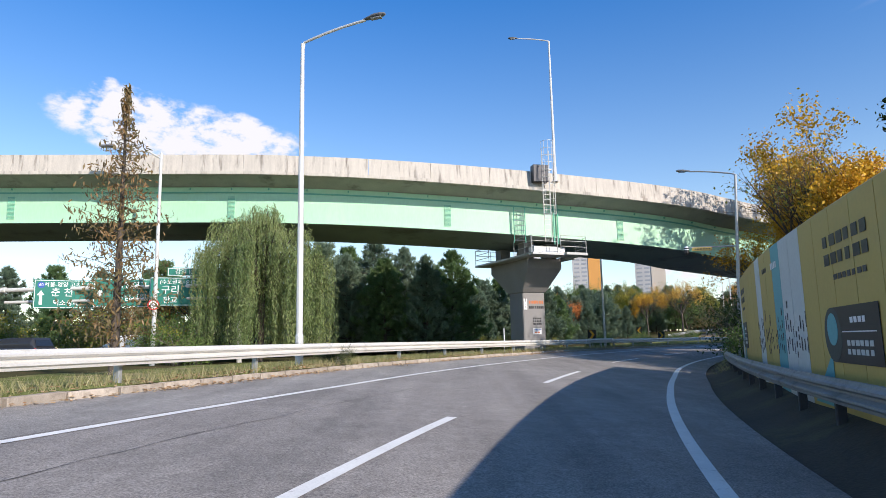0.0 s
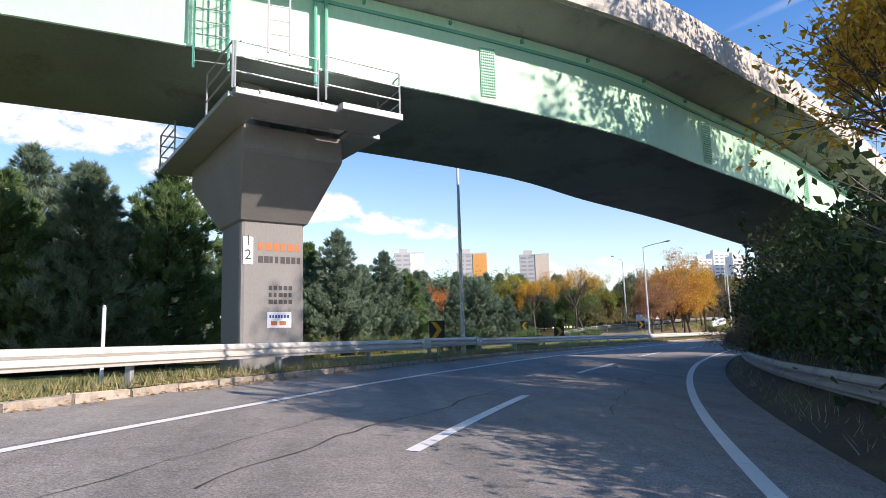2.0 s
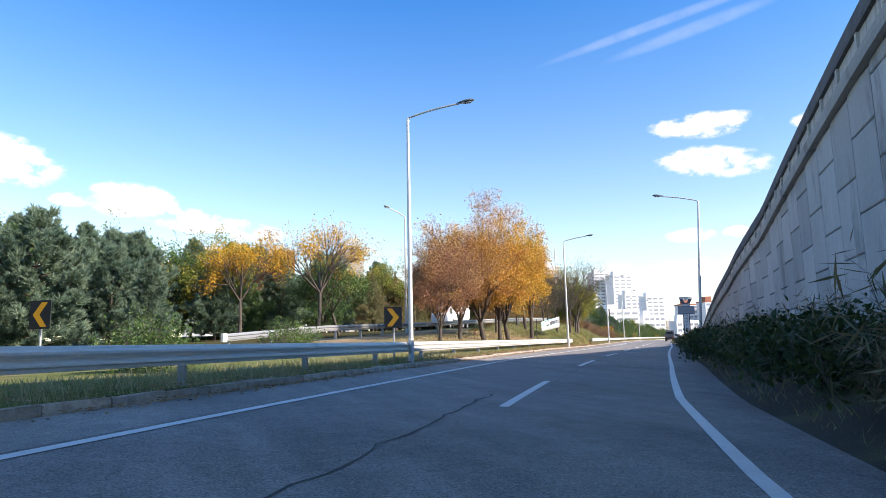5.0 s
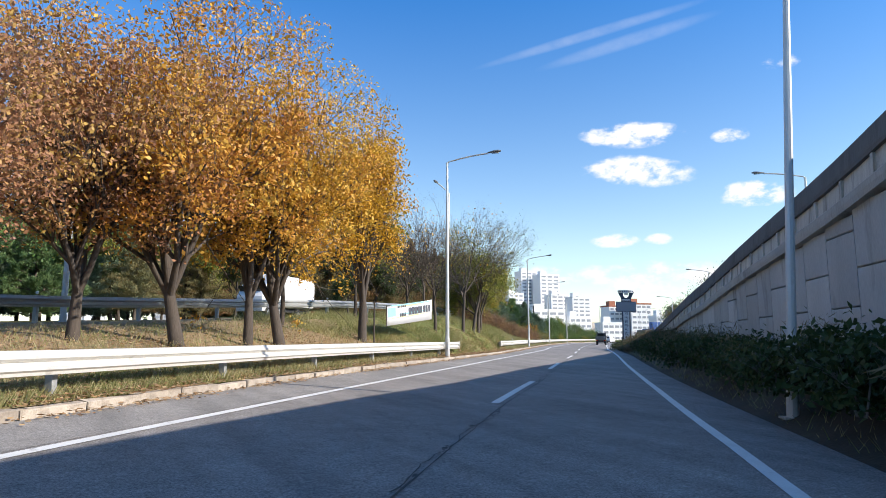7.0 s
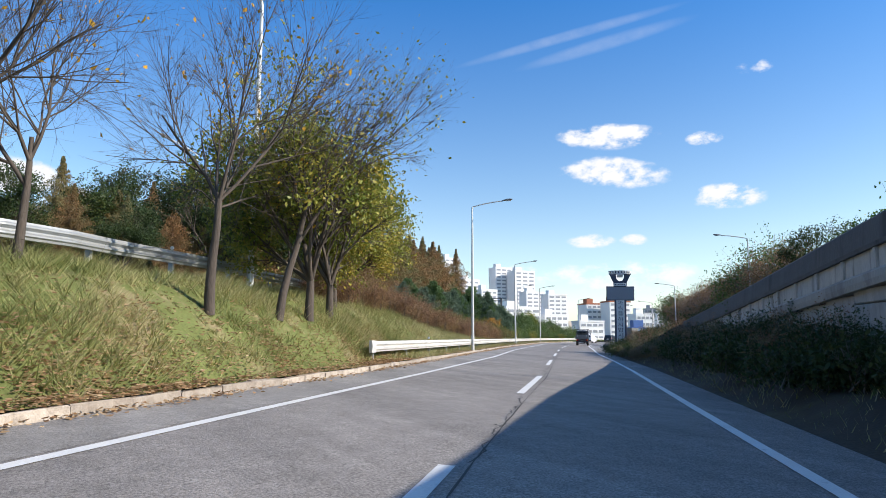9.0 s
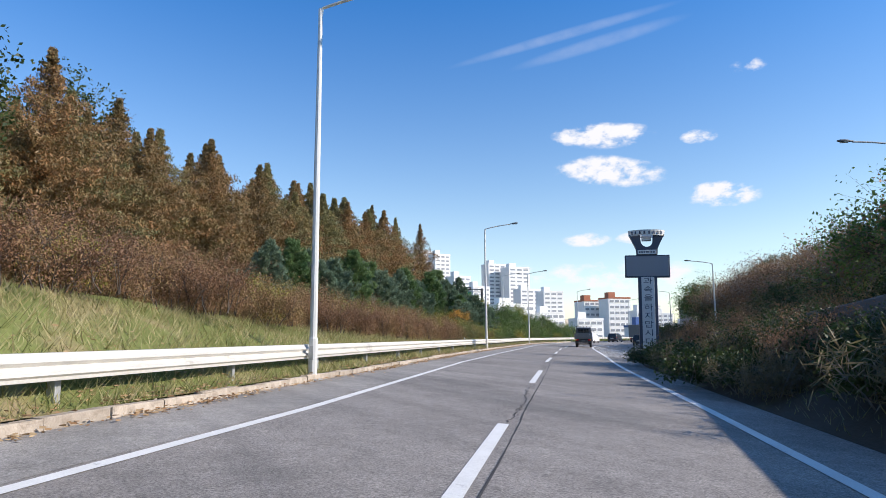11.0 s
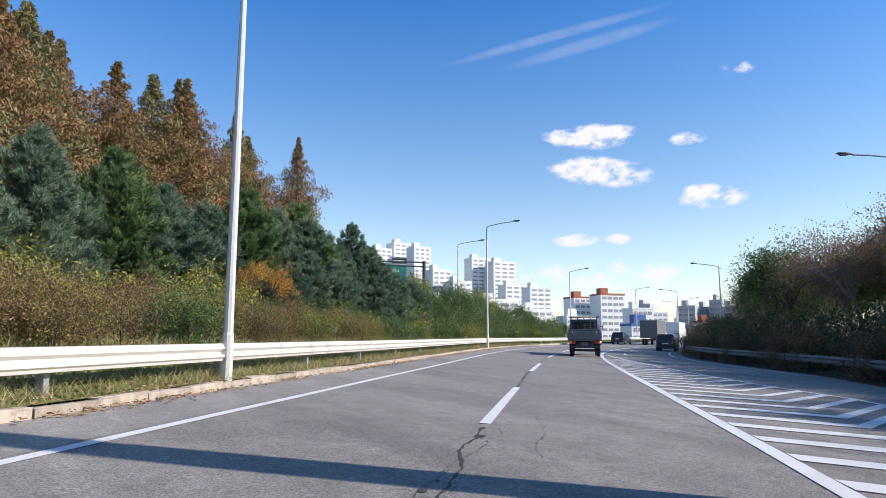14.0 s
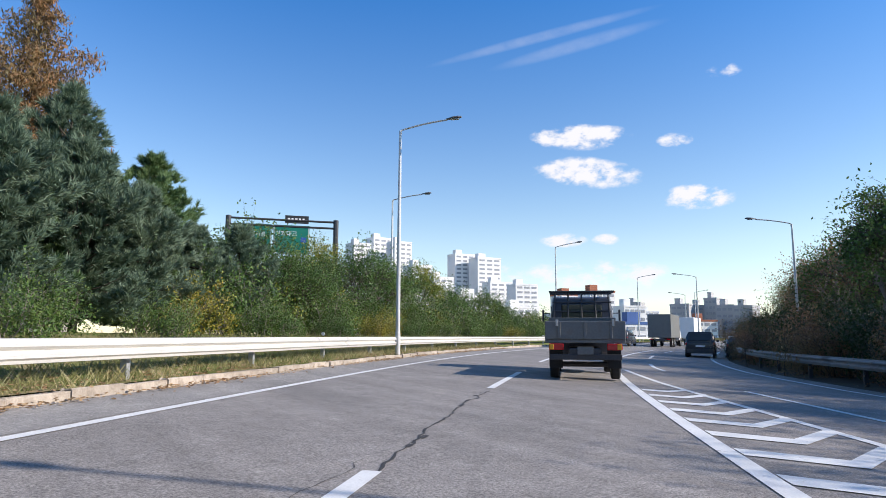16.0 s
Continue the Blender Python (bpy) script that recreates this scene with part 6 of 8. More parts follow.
def plant(tree, s, d, scale=1.0, turn=None, sink=0.05, z=None, world=None, stretch=1.0, label=""):
    """Set a built tree, then copies of it."""
    rnd = random.Random(int(abs(s) * 97 + abs(d) * 31) + len(PLACED))
    turn = rnd.uniform(0, 360) if turn is None else turn
    if world:
        x, y = world
        ss, dd = sd_of([x], [y])
        gz = float(ground_z(ss, dd)[0])
    else:
        if d > 4:
            d += float(right_shift(s))
        x, y, _ = P(s, d)
        gz = float(ground_z(s, d))
    m = pose(x, y, (gz if z is None else z) - sink, 0, 0, turn)
    sc = (scale, scale, scale * stretch)
    if tree.name not in PLACED:
        PLACED.add(tree.name)
        tree.matrix_basis = m @ Matrix.Diagonal((*sc, 1))
        o = tree
    else:
        o = copy_thing(tree, m)
        o.scale = sc
    if label:
        o["label"] = label
    return o

# ---- planting: templates ----
T_A = broadleaf(11, 7.3, lm_red, "russet autumn street tree on the grass bank", 14000, 0.13, stems=5, crown_from=0.22)
T_C = broadleaf(13, 8.9, lm_orange, "large orange and gold zelkova in full autumn colour", 17000, 0.13, stems=6, spread=(0.35, 0.85), fill=0.75, crown_from=0.2)
T_C2 = broadleaf(14, 7.2, lm_orange, "orange autumn tree with several rising stems", 6500, 0.12, stems=5, crown_from=0.2)
T_RUST = broadleaf(23, 7.0, lm_rust, "bright rust-red autumn tree behind the pines", 11000, 0.13, stems=5, crown_from=0.2, fill=0.8)
T_D = broadleaf(15, 7.2, lm_gold, "golden autumn tree half bare of leaves", 6500, 0.13, stems=5, spread=(0.3, 0.75), fill=0.15, crown_from=0.18)
T_BARE2 = broadleaf(17, 6.8, lm_yg, "bare grey-brown tree with sparse leaves", 900, 0.11, stems=4, spread=(0.3, 0.75))
T_YG = broadleaf(18, 7.2, lm_yg, "yellow-green tree turning colour on the bank", 11000, 0.13, stems=4, spread=(0.35, 0.85), fill=0.5)
Z_RED = broadleaf(24, 5.9, lm_mauve, "russet zelkova with a dense crown on the bank", 30000, 0.085, stems=6, crown_from=0.16, radius=2.0, leafy=2, fill=0.75, rise=2.2)
Z_BIG = broadleaf(25, 8.3, lm_orange, "large orange and gold zelkova in full autumn colour", 38000, 0.095, stems=7, crown_from=0.16, radius=2.7, leafy=2, fill=0.45, rise=2.4)
Z_GOLD = broadleaf(26, 8.0, lm_gold, "tall golden zelkova with rising limbs", 24000, 0.095, stems=6, crown_from=0.16, radius=2.0, leafy=2, fill=0.5, rise=2.2)
Z_YG = broadleaf(27, 7.0, lm_yg, "thinning tree with green and yellow leaves", 4200, 0.14, stems=5, crown_from=0.26, radius=2.2, fill=0.35, rise=1.5)
Z_BARE = broadleaf(28, 6.3, lm_gold, "leafless zelkova with fine upswept twigs", 160, 0.1, stems=4, crown_from=0.3, radius=2.2, depth=5, fine=5, girth=0.72, rise=1.5)
Z_LEAN = broadleaf(29, 6.8, lm_yg, "leaning bare tree with a few yellowed leaves", 900, 0.1, stems=4, crown_from=0.28, radius=2.3, depth=5, fine=5, lean=(1.9, 2.4), girth=0.72, rise=1.3)
Z_DENSE = broadleaf(30, 6.6, lm_yg, "yellow-green tree turning colour on the bank", 17000, 0.11, stems=5, crown_from=0.16, radius=2.5, leafy=2, fill=0.7, rise=1.8)
T_GINKGO = broadleaf(19, 9.0, lm_gold, "tall bright yellow ginkgo behind the hoarding", 16000, 0.15, stems=4, spread=(0.16, 0.38), fill=0.9)
T_DARK = broadleaf(20, 11.0, lm_dark, "tall dark evergreen broadleaf tree", 20000, 0.17, stems=4, spread=(0.3, 0.6), fill=0.9, crown_from=0.22)
T_MIX = broadleaf(21, 6.0, lm_green, "green broadleaf tree with dense crown", 8000, 0.14, stems=7, spread=(0.4, 0.95), fill=0.9, crown_from=0.12)
T_BROWN = broadleaf(22, 6.5, lm_shrub_red, "brownish half-bare tree on the shaded side", 5500, 0.12, stems=6, spread=(0.35, 0.9), crown_from=0.14, wood=bark_grey, fill=0.8)
T_P1 = pine(31, 8.6, 3.3, lm_pine, "blue-green white pine with layered boughs", 5200, 0.27)
T_P2 = pine(32, 7.0, 3.0, lm_pine2, "green pine with upturned ragged boughs", 4600, 0.25, shape=0.7)
T_P3 = pine(33, 6.2, 3.0, lm_pine, "broad bluish pine beside the road", 4600, 0.25, shape=0.62)
T_M1 = conifer(41, 12.0, 4.3, lm_meta, "tall bronze dawn redwood with feathery sprays", 52000, 0.125)
T_M2 = conifer(42, 11.5, 4.3, lm_meta_g, "tall olive and bronze conifer", 52000, 0.125)
T_DEAD = conifer(43, 9.6, 1.9, lm_meta, "thin half-dead conifer with brown lower sprays", 5200, 0.15, gap=0.3)
T_WILLOW = willow(51, 7.6, 3.4, lm_willow, "weeping willow in green and yellow leaf")
B_DARK = bush(61, 1.9, 1.5, 3.2, lm_dark, "dense dark evergreen bush", 8000, 0.12)
B_GREEN = bush(62, 1.7, 1.4, 2.2, lm_green, "leafy green shrub behind the rail", 6000, 0.11)
B_YG = bush(65, 1.8, 1.5, 2.4, lm_yg, "yellow-green shrub turning colour", 6000, 0.11)
B_RED = bush(63, 1.9, 1.5, 1.8, lm_shrub_red, "reddish-brown autumn shrub on the bank", 20000, 0.055, 34, wood=bark)
B_BROWN = bush(67, 1.9, 1.5, 1.8, lm_olive, "olive-brown shrub with yellowing leaves", 20000, 0.055, 34, wood=bark)
B_DRY = bush(64, 1.2, 0.9, 1.3, lm_dry, "clump of dry reeds and weeds", 3000, 0.3, 40, name="weed_clump", aspect=0.07)
B_LOW = bush(66, 1.4, 0.9, 0.85, lm_dark, "low dark hedge shrub at the foot of the wall", 4200, 0.09)

# left, before and under the overpass
plant(T_DEAD, 0, 0, world=(-10.0, 20.6), sink=0.1)
plant(T_WILLOW, 0, 0, 1.12, world=(-9.6, 34.2), turn=20)
plant(B_GREEN, 0, 0, 1.1, world=(-13.2, 32.5))
plant(B_YG, 0, 0, 1.1, world=(-14.5, 34.0))
for x, y, k in ((-37, 51, 1.5), (-33, 47, 1.4), (-29, 52, 1.7), (-24, 45, 1.2), (-41, 46, 1.6), (-46, 52, 1.9)):
    plant(B_YG, 0, 0, k, world=(x, y))
for x, y, k in ((-20, 43, 1.7), (-16, 47, 1.9), (-17, 52, 2.1)):
    plant(T_C2, 0, 0, k * 0.42, world=(x, y))
for i, (x, y, top) in enumerate(((-5.9, 53, 9.7), (0.5, 49.9, 7.9), (-1.3, 47.5, 7.4), (-10, 52, 9.2), (-12.5, 46.5, 6.4), (-8.6, 56.5, 9.4), (-3.2, 51.5, 8.6), (-1.6, 56, 7.6), (-7.4, 48.6, 7.8), (-4.4, 47.8, 7.2), (2.9, 60.1, 6.0), (3.4, 63, 6.9), (7.0, 62.2, 7.6), (5.1, 64.3, 7.1), (10.0, 66.6, 6.9), (8.3, 65.2, 5.6), (13.3, 76, 6.5), (12.2, 72.2, 5.8), (16.8, 78.6, 5.4), (20.3, 85.8, 6.4), (24.6, 90.5, 4.8), (0.3, 63, 6.4), (4.5, 69, 6.5), (8, 74, 5.8))):
    t = (0, 1, 0, 2)[i % 4]
    plant((T_P1, T_P2, T_P3)[t], 0, 0, (top - 0.3) / (8.6, 7.0, 6.2)[t], world=(x, y))
for x, y, k in ((4.6, 57.6, 0.5), (6.2, 59.4, 0.45), (8.4, 61.6, 0.5), (10.4, 63.8, 0.45), (3.0, 55.6, 0.5)):
    plant(B_YG, 0, 0, k, world=(x, y))
plant(T_RUST, 0, 0, 0.8, world=(15.5, 88.0))
plant(T_RUST, 0, 0, 0.75, world=(12.0, 84.0))
plant(T_YG, 0, 0, 0.95, world=(-13, 44.5))
plant(T_C2, 0, 0, 0.8, world=(-16, 41.5))
for i in range(13):
    plant((T_P1, T_P2, T_P3)[i % 3], 0, 0, (1.05, 1.3, 1.4)[i % 3] * (1.0 if i < 8 else 0.68), world=(-44 + 4.0 * i, 63 + (i * 5 % 4) * 1.6))
for i in range(8):
    plant(B_DARK, 0, 0, 1.0, world=(-16 + 2.1 * i, 54.5 + (i * 3 % 4) * 0.9))
# autumn trees beyond the pines
for tr, x, y, k in ((T_C2, 34.9, 98.3, 1.12), (T_YG, 31.0, 108, 1.2), (T_C, 17, 97, 0.75), (T_D, 30, 99, 1.0), (T_YG, 29, 106, 0.95), (T_A, 33, 110, 0.9), (T_C2, 22, 108, 0.9), (T_MIX, 38, 104, 1.0), (T_MIX, 31, 117, 1.1), (T_YG, 40, 118, 1.1), (T_MIX, 24, 116, 1.2), (T_MIX, 14, 104, 1.1), (T_MIX, 44, 124, 1.2), (T_YG, 49, 130, 1.2), (T_MIX, 37, 128, 1.3)):
    plant(tr, 0, 0, k, world=(x, y))
# dense woods beyond the upper road
for i, s in enumerate(np.arange(66, 160, 3.4)):
    tr, base = ((T_P1, 8.6), (T_P3, 6.2), (T_P2, 7.0), (T_MIX, 6.0))[i % 4]
    plant(tr, float(s), -31 - (i * 5 % 4) * 1.3, float(np.interp(s, [66, 100, 125, 160], [7.5, 7.5, 8.5, 8.5])) / base)
for i, s in enumerate(np.arange(70, 160, 5.2)):
    plant((T_MIX, T_P1)[i % 2], float(s), -39 - (i % 3), (1.5, 1.05)[i % 2])
for i, s in enumerate(np.arange(120, 162, 2.6)):
    tr, base = ((T_M2, 11.5), (T_DARK, 11.0), (T_M1, 12.0))[i % 3]
    plant(tr, float(s), -24.5 - (i * 3 % 4) * 1.1, float(np.interp(s, [120, 138, 148, 162], [6.0, 7.0, 11.0, 13.5])) * (1.0, 0.82, 0.93)[(i * 2) % 3] / base)
for i, s in enumerate(np.arange(137, 152, 2.3)):
    tr, base = ((T_DARK, 11.0), (T_M2, 11.5), (T_M1, 12.0))[i % 3]
    plant(tr, float(s), -18.2 - (i * 2 % 3) * 0.9, float(np.interp(s, [132, 138, 143, 152], [3.4, 4.6, 7.0, 10.5])) * (1.0, 0.88, 1.05)[(i * 2) % 3] / base)
# the row on the grass bank
for tr, s, d, k in ((Z_RED, 94.5, -8.35, 0.92), (Z_RED, 98.7, -8.5, 1.15), (Z_BIG, 100.7, -7.55, 1.1), (Z_BIG, 104.2, -6.8, 1.07), (Z_GOLD, 103.0, -7.1, 0.92), (Z_BARE, 107.6, -8.5, 1.05), (Z_GOLD, 109.3, -6.25, 1.1), (Z_YG, 112.8, -7.4, 1.02), (Z_BARE, 114.6, -8.6, 1.0), (Z_BARE, 116.3, -6.6, 0.95), (Z_BARE, 118.8, -5.95, 1.08), (Z_BARE, 121.0, -7.2, 0.9), (Z_BARE, 123.8, -5.6, 1.18), (Z_DENSE, 128.4, -5.6, 1.0), (Z_DENSE, 130.3, -5.8, 0.95), (Z_DENSE, 132.6, -6.6, 0.95), (Z_DENSE, 135.4, -7.4, 0.85)):
    plant(tr, s, d, k)
plant(Z_LEAN, 126.6, -5.55, 1.12, -math.degrees(heading(126.6)))
# woods on the far side of the upper road
for s, d, tr, k in ((96, -30, T_P3, 1.15), (104, -28, T_P2, 0.95), (112, -30, T_P1, 0.8), (120, -29, T_P3, 1.1), (128, -27, T_YG, 1.0), (88, -30, T_P2, 0.95), (91, -26.5, T_P3, 0.9), (99, -26, T_P1, 0.7), (108, -27, T_P3, 0.95), (116, -27.5, T_P2, 0.9), (108, -36, T_P1, 1.0), (92, -35, T_P1, 0.95), (100, -34, T_P2, 1.0), (116, -35, T_P1, 1.0), (84, -27, T_P3, 1.0), (78, -26, T_P3, 0.9)):
    plant(tr, s, d, k)
for s, d, k, t in ((134, -30, 0.72, 1), (138, -27, 0.7, 2), (142, -29, 0.75, 1), (146, -26, 0.8, 2), (150, -24, 0.85, 1), (153, -27, 0.9, 2), (156, -23, 0.88, 1), (160, -24, 0.95, 2), (163, -21, 0.98, 1), (167, -23, 1.0, 2), (170, -20.5, 0.97, 1), (174, -22, 1.0, 1), (178, -20.5, 1.02, 2), (182, -22.5, 1.03, 1), (186, -20.5, 0.98, 2), (189, -23, 1.0, 1), (193, -21, 1.0, 2), (197, -22.5, 1.02, 1), (200.5, -20, 1.03, 2), (203.5, -20.7, 1.07, 1), (206.8, -19, 1.05, 2), (212.8, -17.8, 1.03, 1), (171, -27, 1.1, 2), (180, -28, 1.1, 1), (190, -28, 1.1, 2), (199, -27, 1.1, 1)):
    slim = 0.72 if s > 203 else 1.0
    plant((T_M1, T_M2)[t - 1], s, d, stretch=0.8 / slim, scale=1.25 * slim * k * float(np.interp(s, [134, 142, 150, 162, 172, 185, 212], [0.7, 0.78, 0.92, 0.98, 0.98, 1.15, 1.15])))
for i in range(30):
    s = 145 + 2.25 * i
    plant((T_M2, T_M1, T_M1)[i % 3], s, -18.6 - (i * 7 % 5) * 0.55, stretch=0.8, scale=1.25 * (0.84 + 0.14 * (i * 3 % 4) / 4) * float(np.interp(s, [145, 152, 164, 176, 190, 212], [0.7, 0.92, 0.98, 1.0, 1.2, 1.2])))
# mixed pines in front of the redwoods, down to the rail past the shrubs
for i, s in enumerate(np.arange(163, 213.5, 1.9)):
    t = (0, 2, 1, 2)[i % 4]
    top = float(np.interp(s, [163, 172, 182, 192, 200, 205, 209, 212, 214], [5.2, 6.1, 6.3, 6.7, 7.2, 8.0, 7.9, 7.0, 5.6])) * (1.0, 0.86, 1.04, 0.92)[(i * 3) % 4]
    plant((T_P1, T_P2, T_P3)[t], float(s), -12.6 + 0.06 * max(0, float(s) - 196) - (i * 5 % 3) * 0.7, (top - 1.1) / (8.6, 7.0, 6.2)[t])
for i, s in enumerate(np.arange(194.5, 213.5, 1.55)):
    t = (2, 1, 2)[i % 3]
    plant((T_P1, T_P2, T_P3)[t], float(s), -9.3 - (i * 5 % 3) * 0.5, float(np.interp(s, [194, 200, 208, 213], [2.6, 4.2, 4.6, 3.6])) * (1.0, 0.85)[i % 2] / (8.6, 7.0, 6.2)[t])
plant(T_C2, 191.4, -8.6, 0.3, stretch=1.15, label="small orange autumn sapling behind the rail")
for s, d, k in ((217, -9.5, 0.6), (221, -10.5, 0.62), (225, -9.5, 0.85), (229, -10.5, 0.8), (234, -10, 0.75), (239, -10.5, 0.7), (245, -10, 0.7), (219, -13, 0.9), (228, -14, 0.9)):
    plant(T_MIX if int(s) % 2 else T_YG, s, d, k * 0.95)
# shrubs on the bank
for i, s in enumerate(np.arange(134, 197, 1.2)):
    tr = (B_RED, B_RED, B_BROWN, B_RED, B_YG, B_BROWN)[i % 6] if s < 180 else (B_YG, B_BROWN, B_GREEN, B_BROWN)[i % 4]
    plant(tr, float(s), -7.3 - (i % 3) * 0.9, (0.62 + 0.22 * ((i * 7) % 5) / 5) * (0.75 if tr in (B_YG, B_GREEN) else 1.0))
for i, s in enumerate(np.arange(140, 192, 1.9)):
    plant((B_RED, B_BROWN, B_RED if s < 178 else B_YG)[i % 3], float(s), -9.9 - (i % 2) * 0.9, 0.8 + 0.2 * ((i * 3) % 4) / 4)
for i, s in enumerate(np.arange(212, 262, 1.9)):
    plant((B_GREEN, B_DARK, B_YG)[i % 3], float(s), -9.2 - (i * 5 % 3) * 0.9, (1.15, 0.8, 0.95)[i % 3] * (0.9 + 0.2 * (i * 7 % 5) / 5))
for i, s in enumerate(np.arange(197, 250, 2.4)):
    plant(B_GREEN if i % 5 else B_YG, float(s), -7.2 - (i % 2) * 1.0, 0.45 + 0.2 * ((i * 3) % 4) / 4)
plant(B_DARK, 18.2, -5.75, 0.2)
for i, s in enumerate((57, 61, 66, 70, 75, 84)):
    plant(B_GREEN, s, -9.5 - (i % 2) * 1.6, 0.6)
# right: behind the hoarding and beside the overpass
plant(T_DARK, 0, 0, 1.45, world=(25.8, 28.3))
plant(T_DARK, 0, 0, 1.35, world=(29.6, 34.0))
plant(T_GINKGO, 43.4, 10.2, 1.35)
plant(T_GINKGO, 31.5, 8.9, 0.98)
plant(T_GINKGO, 38.6, 9.2, 1.12)
plant(T_GINKGO, 35.0, 9.0, 0.85)
plant(T_C2, 33.2, 10.6, 1.0)
plant(T_BARE2, 35.2, 9.0, 1.3)
plant(T_D, 36.6, 7.8, 0.85)
for i, s in enumerate(np.arange(28.6, 56, 2.1)):
    plant(B_DARK if i % 3 else B_GREEN, float(s), 7.1 + 0.5 * (i % 2), 0.98 + 0.2 * ((i * 5) % 4) / 4)
for i, s in enumerate(np.arange(29.6, 60, 2.7)):
    plant(B_DARK, float(s), 9.4, 1.25)
for i, s in enumerate(np.arange(20, 30, 1.4)):
    plant(B_LOW, float(s), 5.68, 0.3)
for i, s in enumerate(np.arange(47, 72, 1.3)):
    plant(B_DRY, float(s), 5.55 + 0.35 * (i % 3), (0.9 if s < 57 else 0.5) + 0.3 * ((i * 3) % 4) / 4)
# foot of the retaining wall
for i, s in enumerate(np.arange(69, 150, 1.7)):
    plant(B_LOW if i % 5 else B_DRY, float(s), 5.75 + 0.3 * (i % 3), (1.2 if s < 100 else 0.95) + 0.45 * ((i * 7) % 5) / 5)
for i, s in enumerate(np.arange(128, 178, 1.9)):
    plant((B_DARK if s < 158 else B_BROWN) if i % 3 else B_RED, float(s), 6.4 + 0.4 * (i % 2), ((0.42 if i % 3 else 0.75) + 0.15 * ((i * 3) % 4) / 4) * float(np.interp(s, [160, 166, 178], [1, 0.5, 0.45])))
for i, s in enumerate(np.arange(150, 178, 1.6)):
    plant(B_LOW if i % 3 else B_DRY, float(s), 5.15 + 0.25 * (i % 2), (0.75 + 0.2 * (i % 3)) * (1.0 if s < 166 else 0.6))
for i, s in enumerate(np.arange(112, 150, 1.8)):
    plant(B_DARK, float(s), 6.3 + 0.3 * (i % 2), 0.28 + 0.08 * (i % 3))
# right-hand woods
for i, (s, d, h) in enumerate(((136, 20, 7), (143, 20, 7), (150, 18, 7.5), (156, 17.5, 7.5), (161, 16.5, 7.5), (166, 17.5, 8), (171, 15.8, 7.5), (176, 16.5, 8.5), (181, 15.2, 7.5), (186, 18.6, 8.4), (191, 19.4, 8.4), (196, 18.6, 8.4), (201, 19.4, 8.4), (206, 18.6, 8.4), (211, 19.4, 8.4), (216, 18.6, 8.4), (221, 19.4, 8.4), (226, 17, 10), (231, 16.2, 10), (236, 16.4, 10), (241, 16, 10), (246, 16.2, 10), (251, 15.6, 9.5), (257, 15.6, 9.5), (264, 15.4, 9.5), (272, 15.4, 9.5), (280, 15.6, 9.5), (290, 16, 9.5))):
    k = 0 if 185 < s < 223 else (1, 0, 1, 2, 0)[i % 5]
    tr, base = ((T_BROWN, 6.5), (T_MIX, 6.0), (T_DARK, 11.0))[k]
    h *= float(np.interp(s, [168, 174, 185, 190, 218, 228], [1.0, 0.68, 0.7, 0.9, 0.85, 0.72]))
    plant(tr, s, d, h / base)
for i, s in enumerate(np.arange(158, 290, 6.5)):
    tr, base = ((T_MIX, 6.0), (T_DARK, 11.0), (T_BROWN, 6.5))[i % 3]
    plant(tr, float(s), 21.5 + (i % 2) * 1.5, float(np.interp(s, [180, 190, 222, 232], [8.5, 7.0, 7.0, 7.0])) / base)
# rear row out of sight behind the woods, added to shade the merging lane
for i, s in enumerate(np.arange(180, 228, 3.1)):
    plant(T_DARK if i % 3 else T_MIX, float(s), 22.6 + (i % 2) * 1.2, (7.0 + 0.5 * (i % 3)) / (11.0 if i % 3 else 6.0))
for i, s in enumerate(np.arange(150, 290, 2.6)):
    plant(B_DARK if i % 3 else B_RED, float(s), max(float(right_edge(s)) + 2.2, float(np.interp(s, [150, 180], [14.5, 11.0]))) + (i % 3) * 0.6, 0.95 if i % 3 else 1.3)


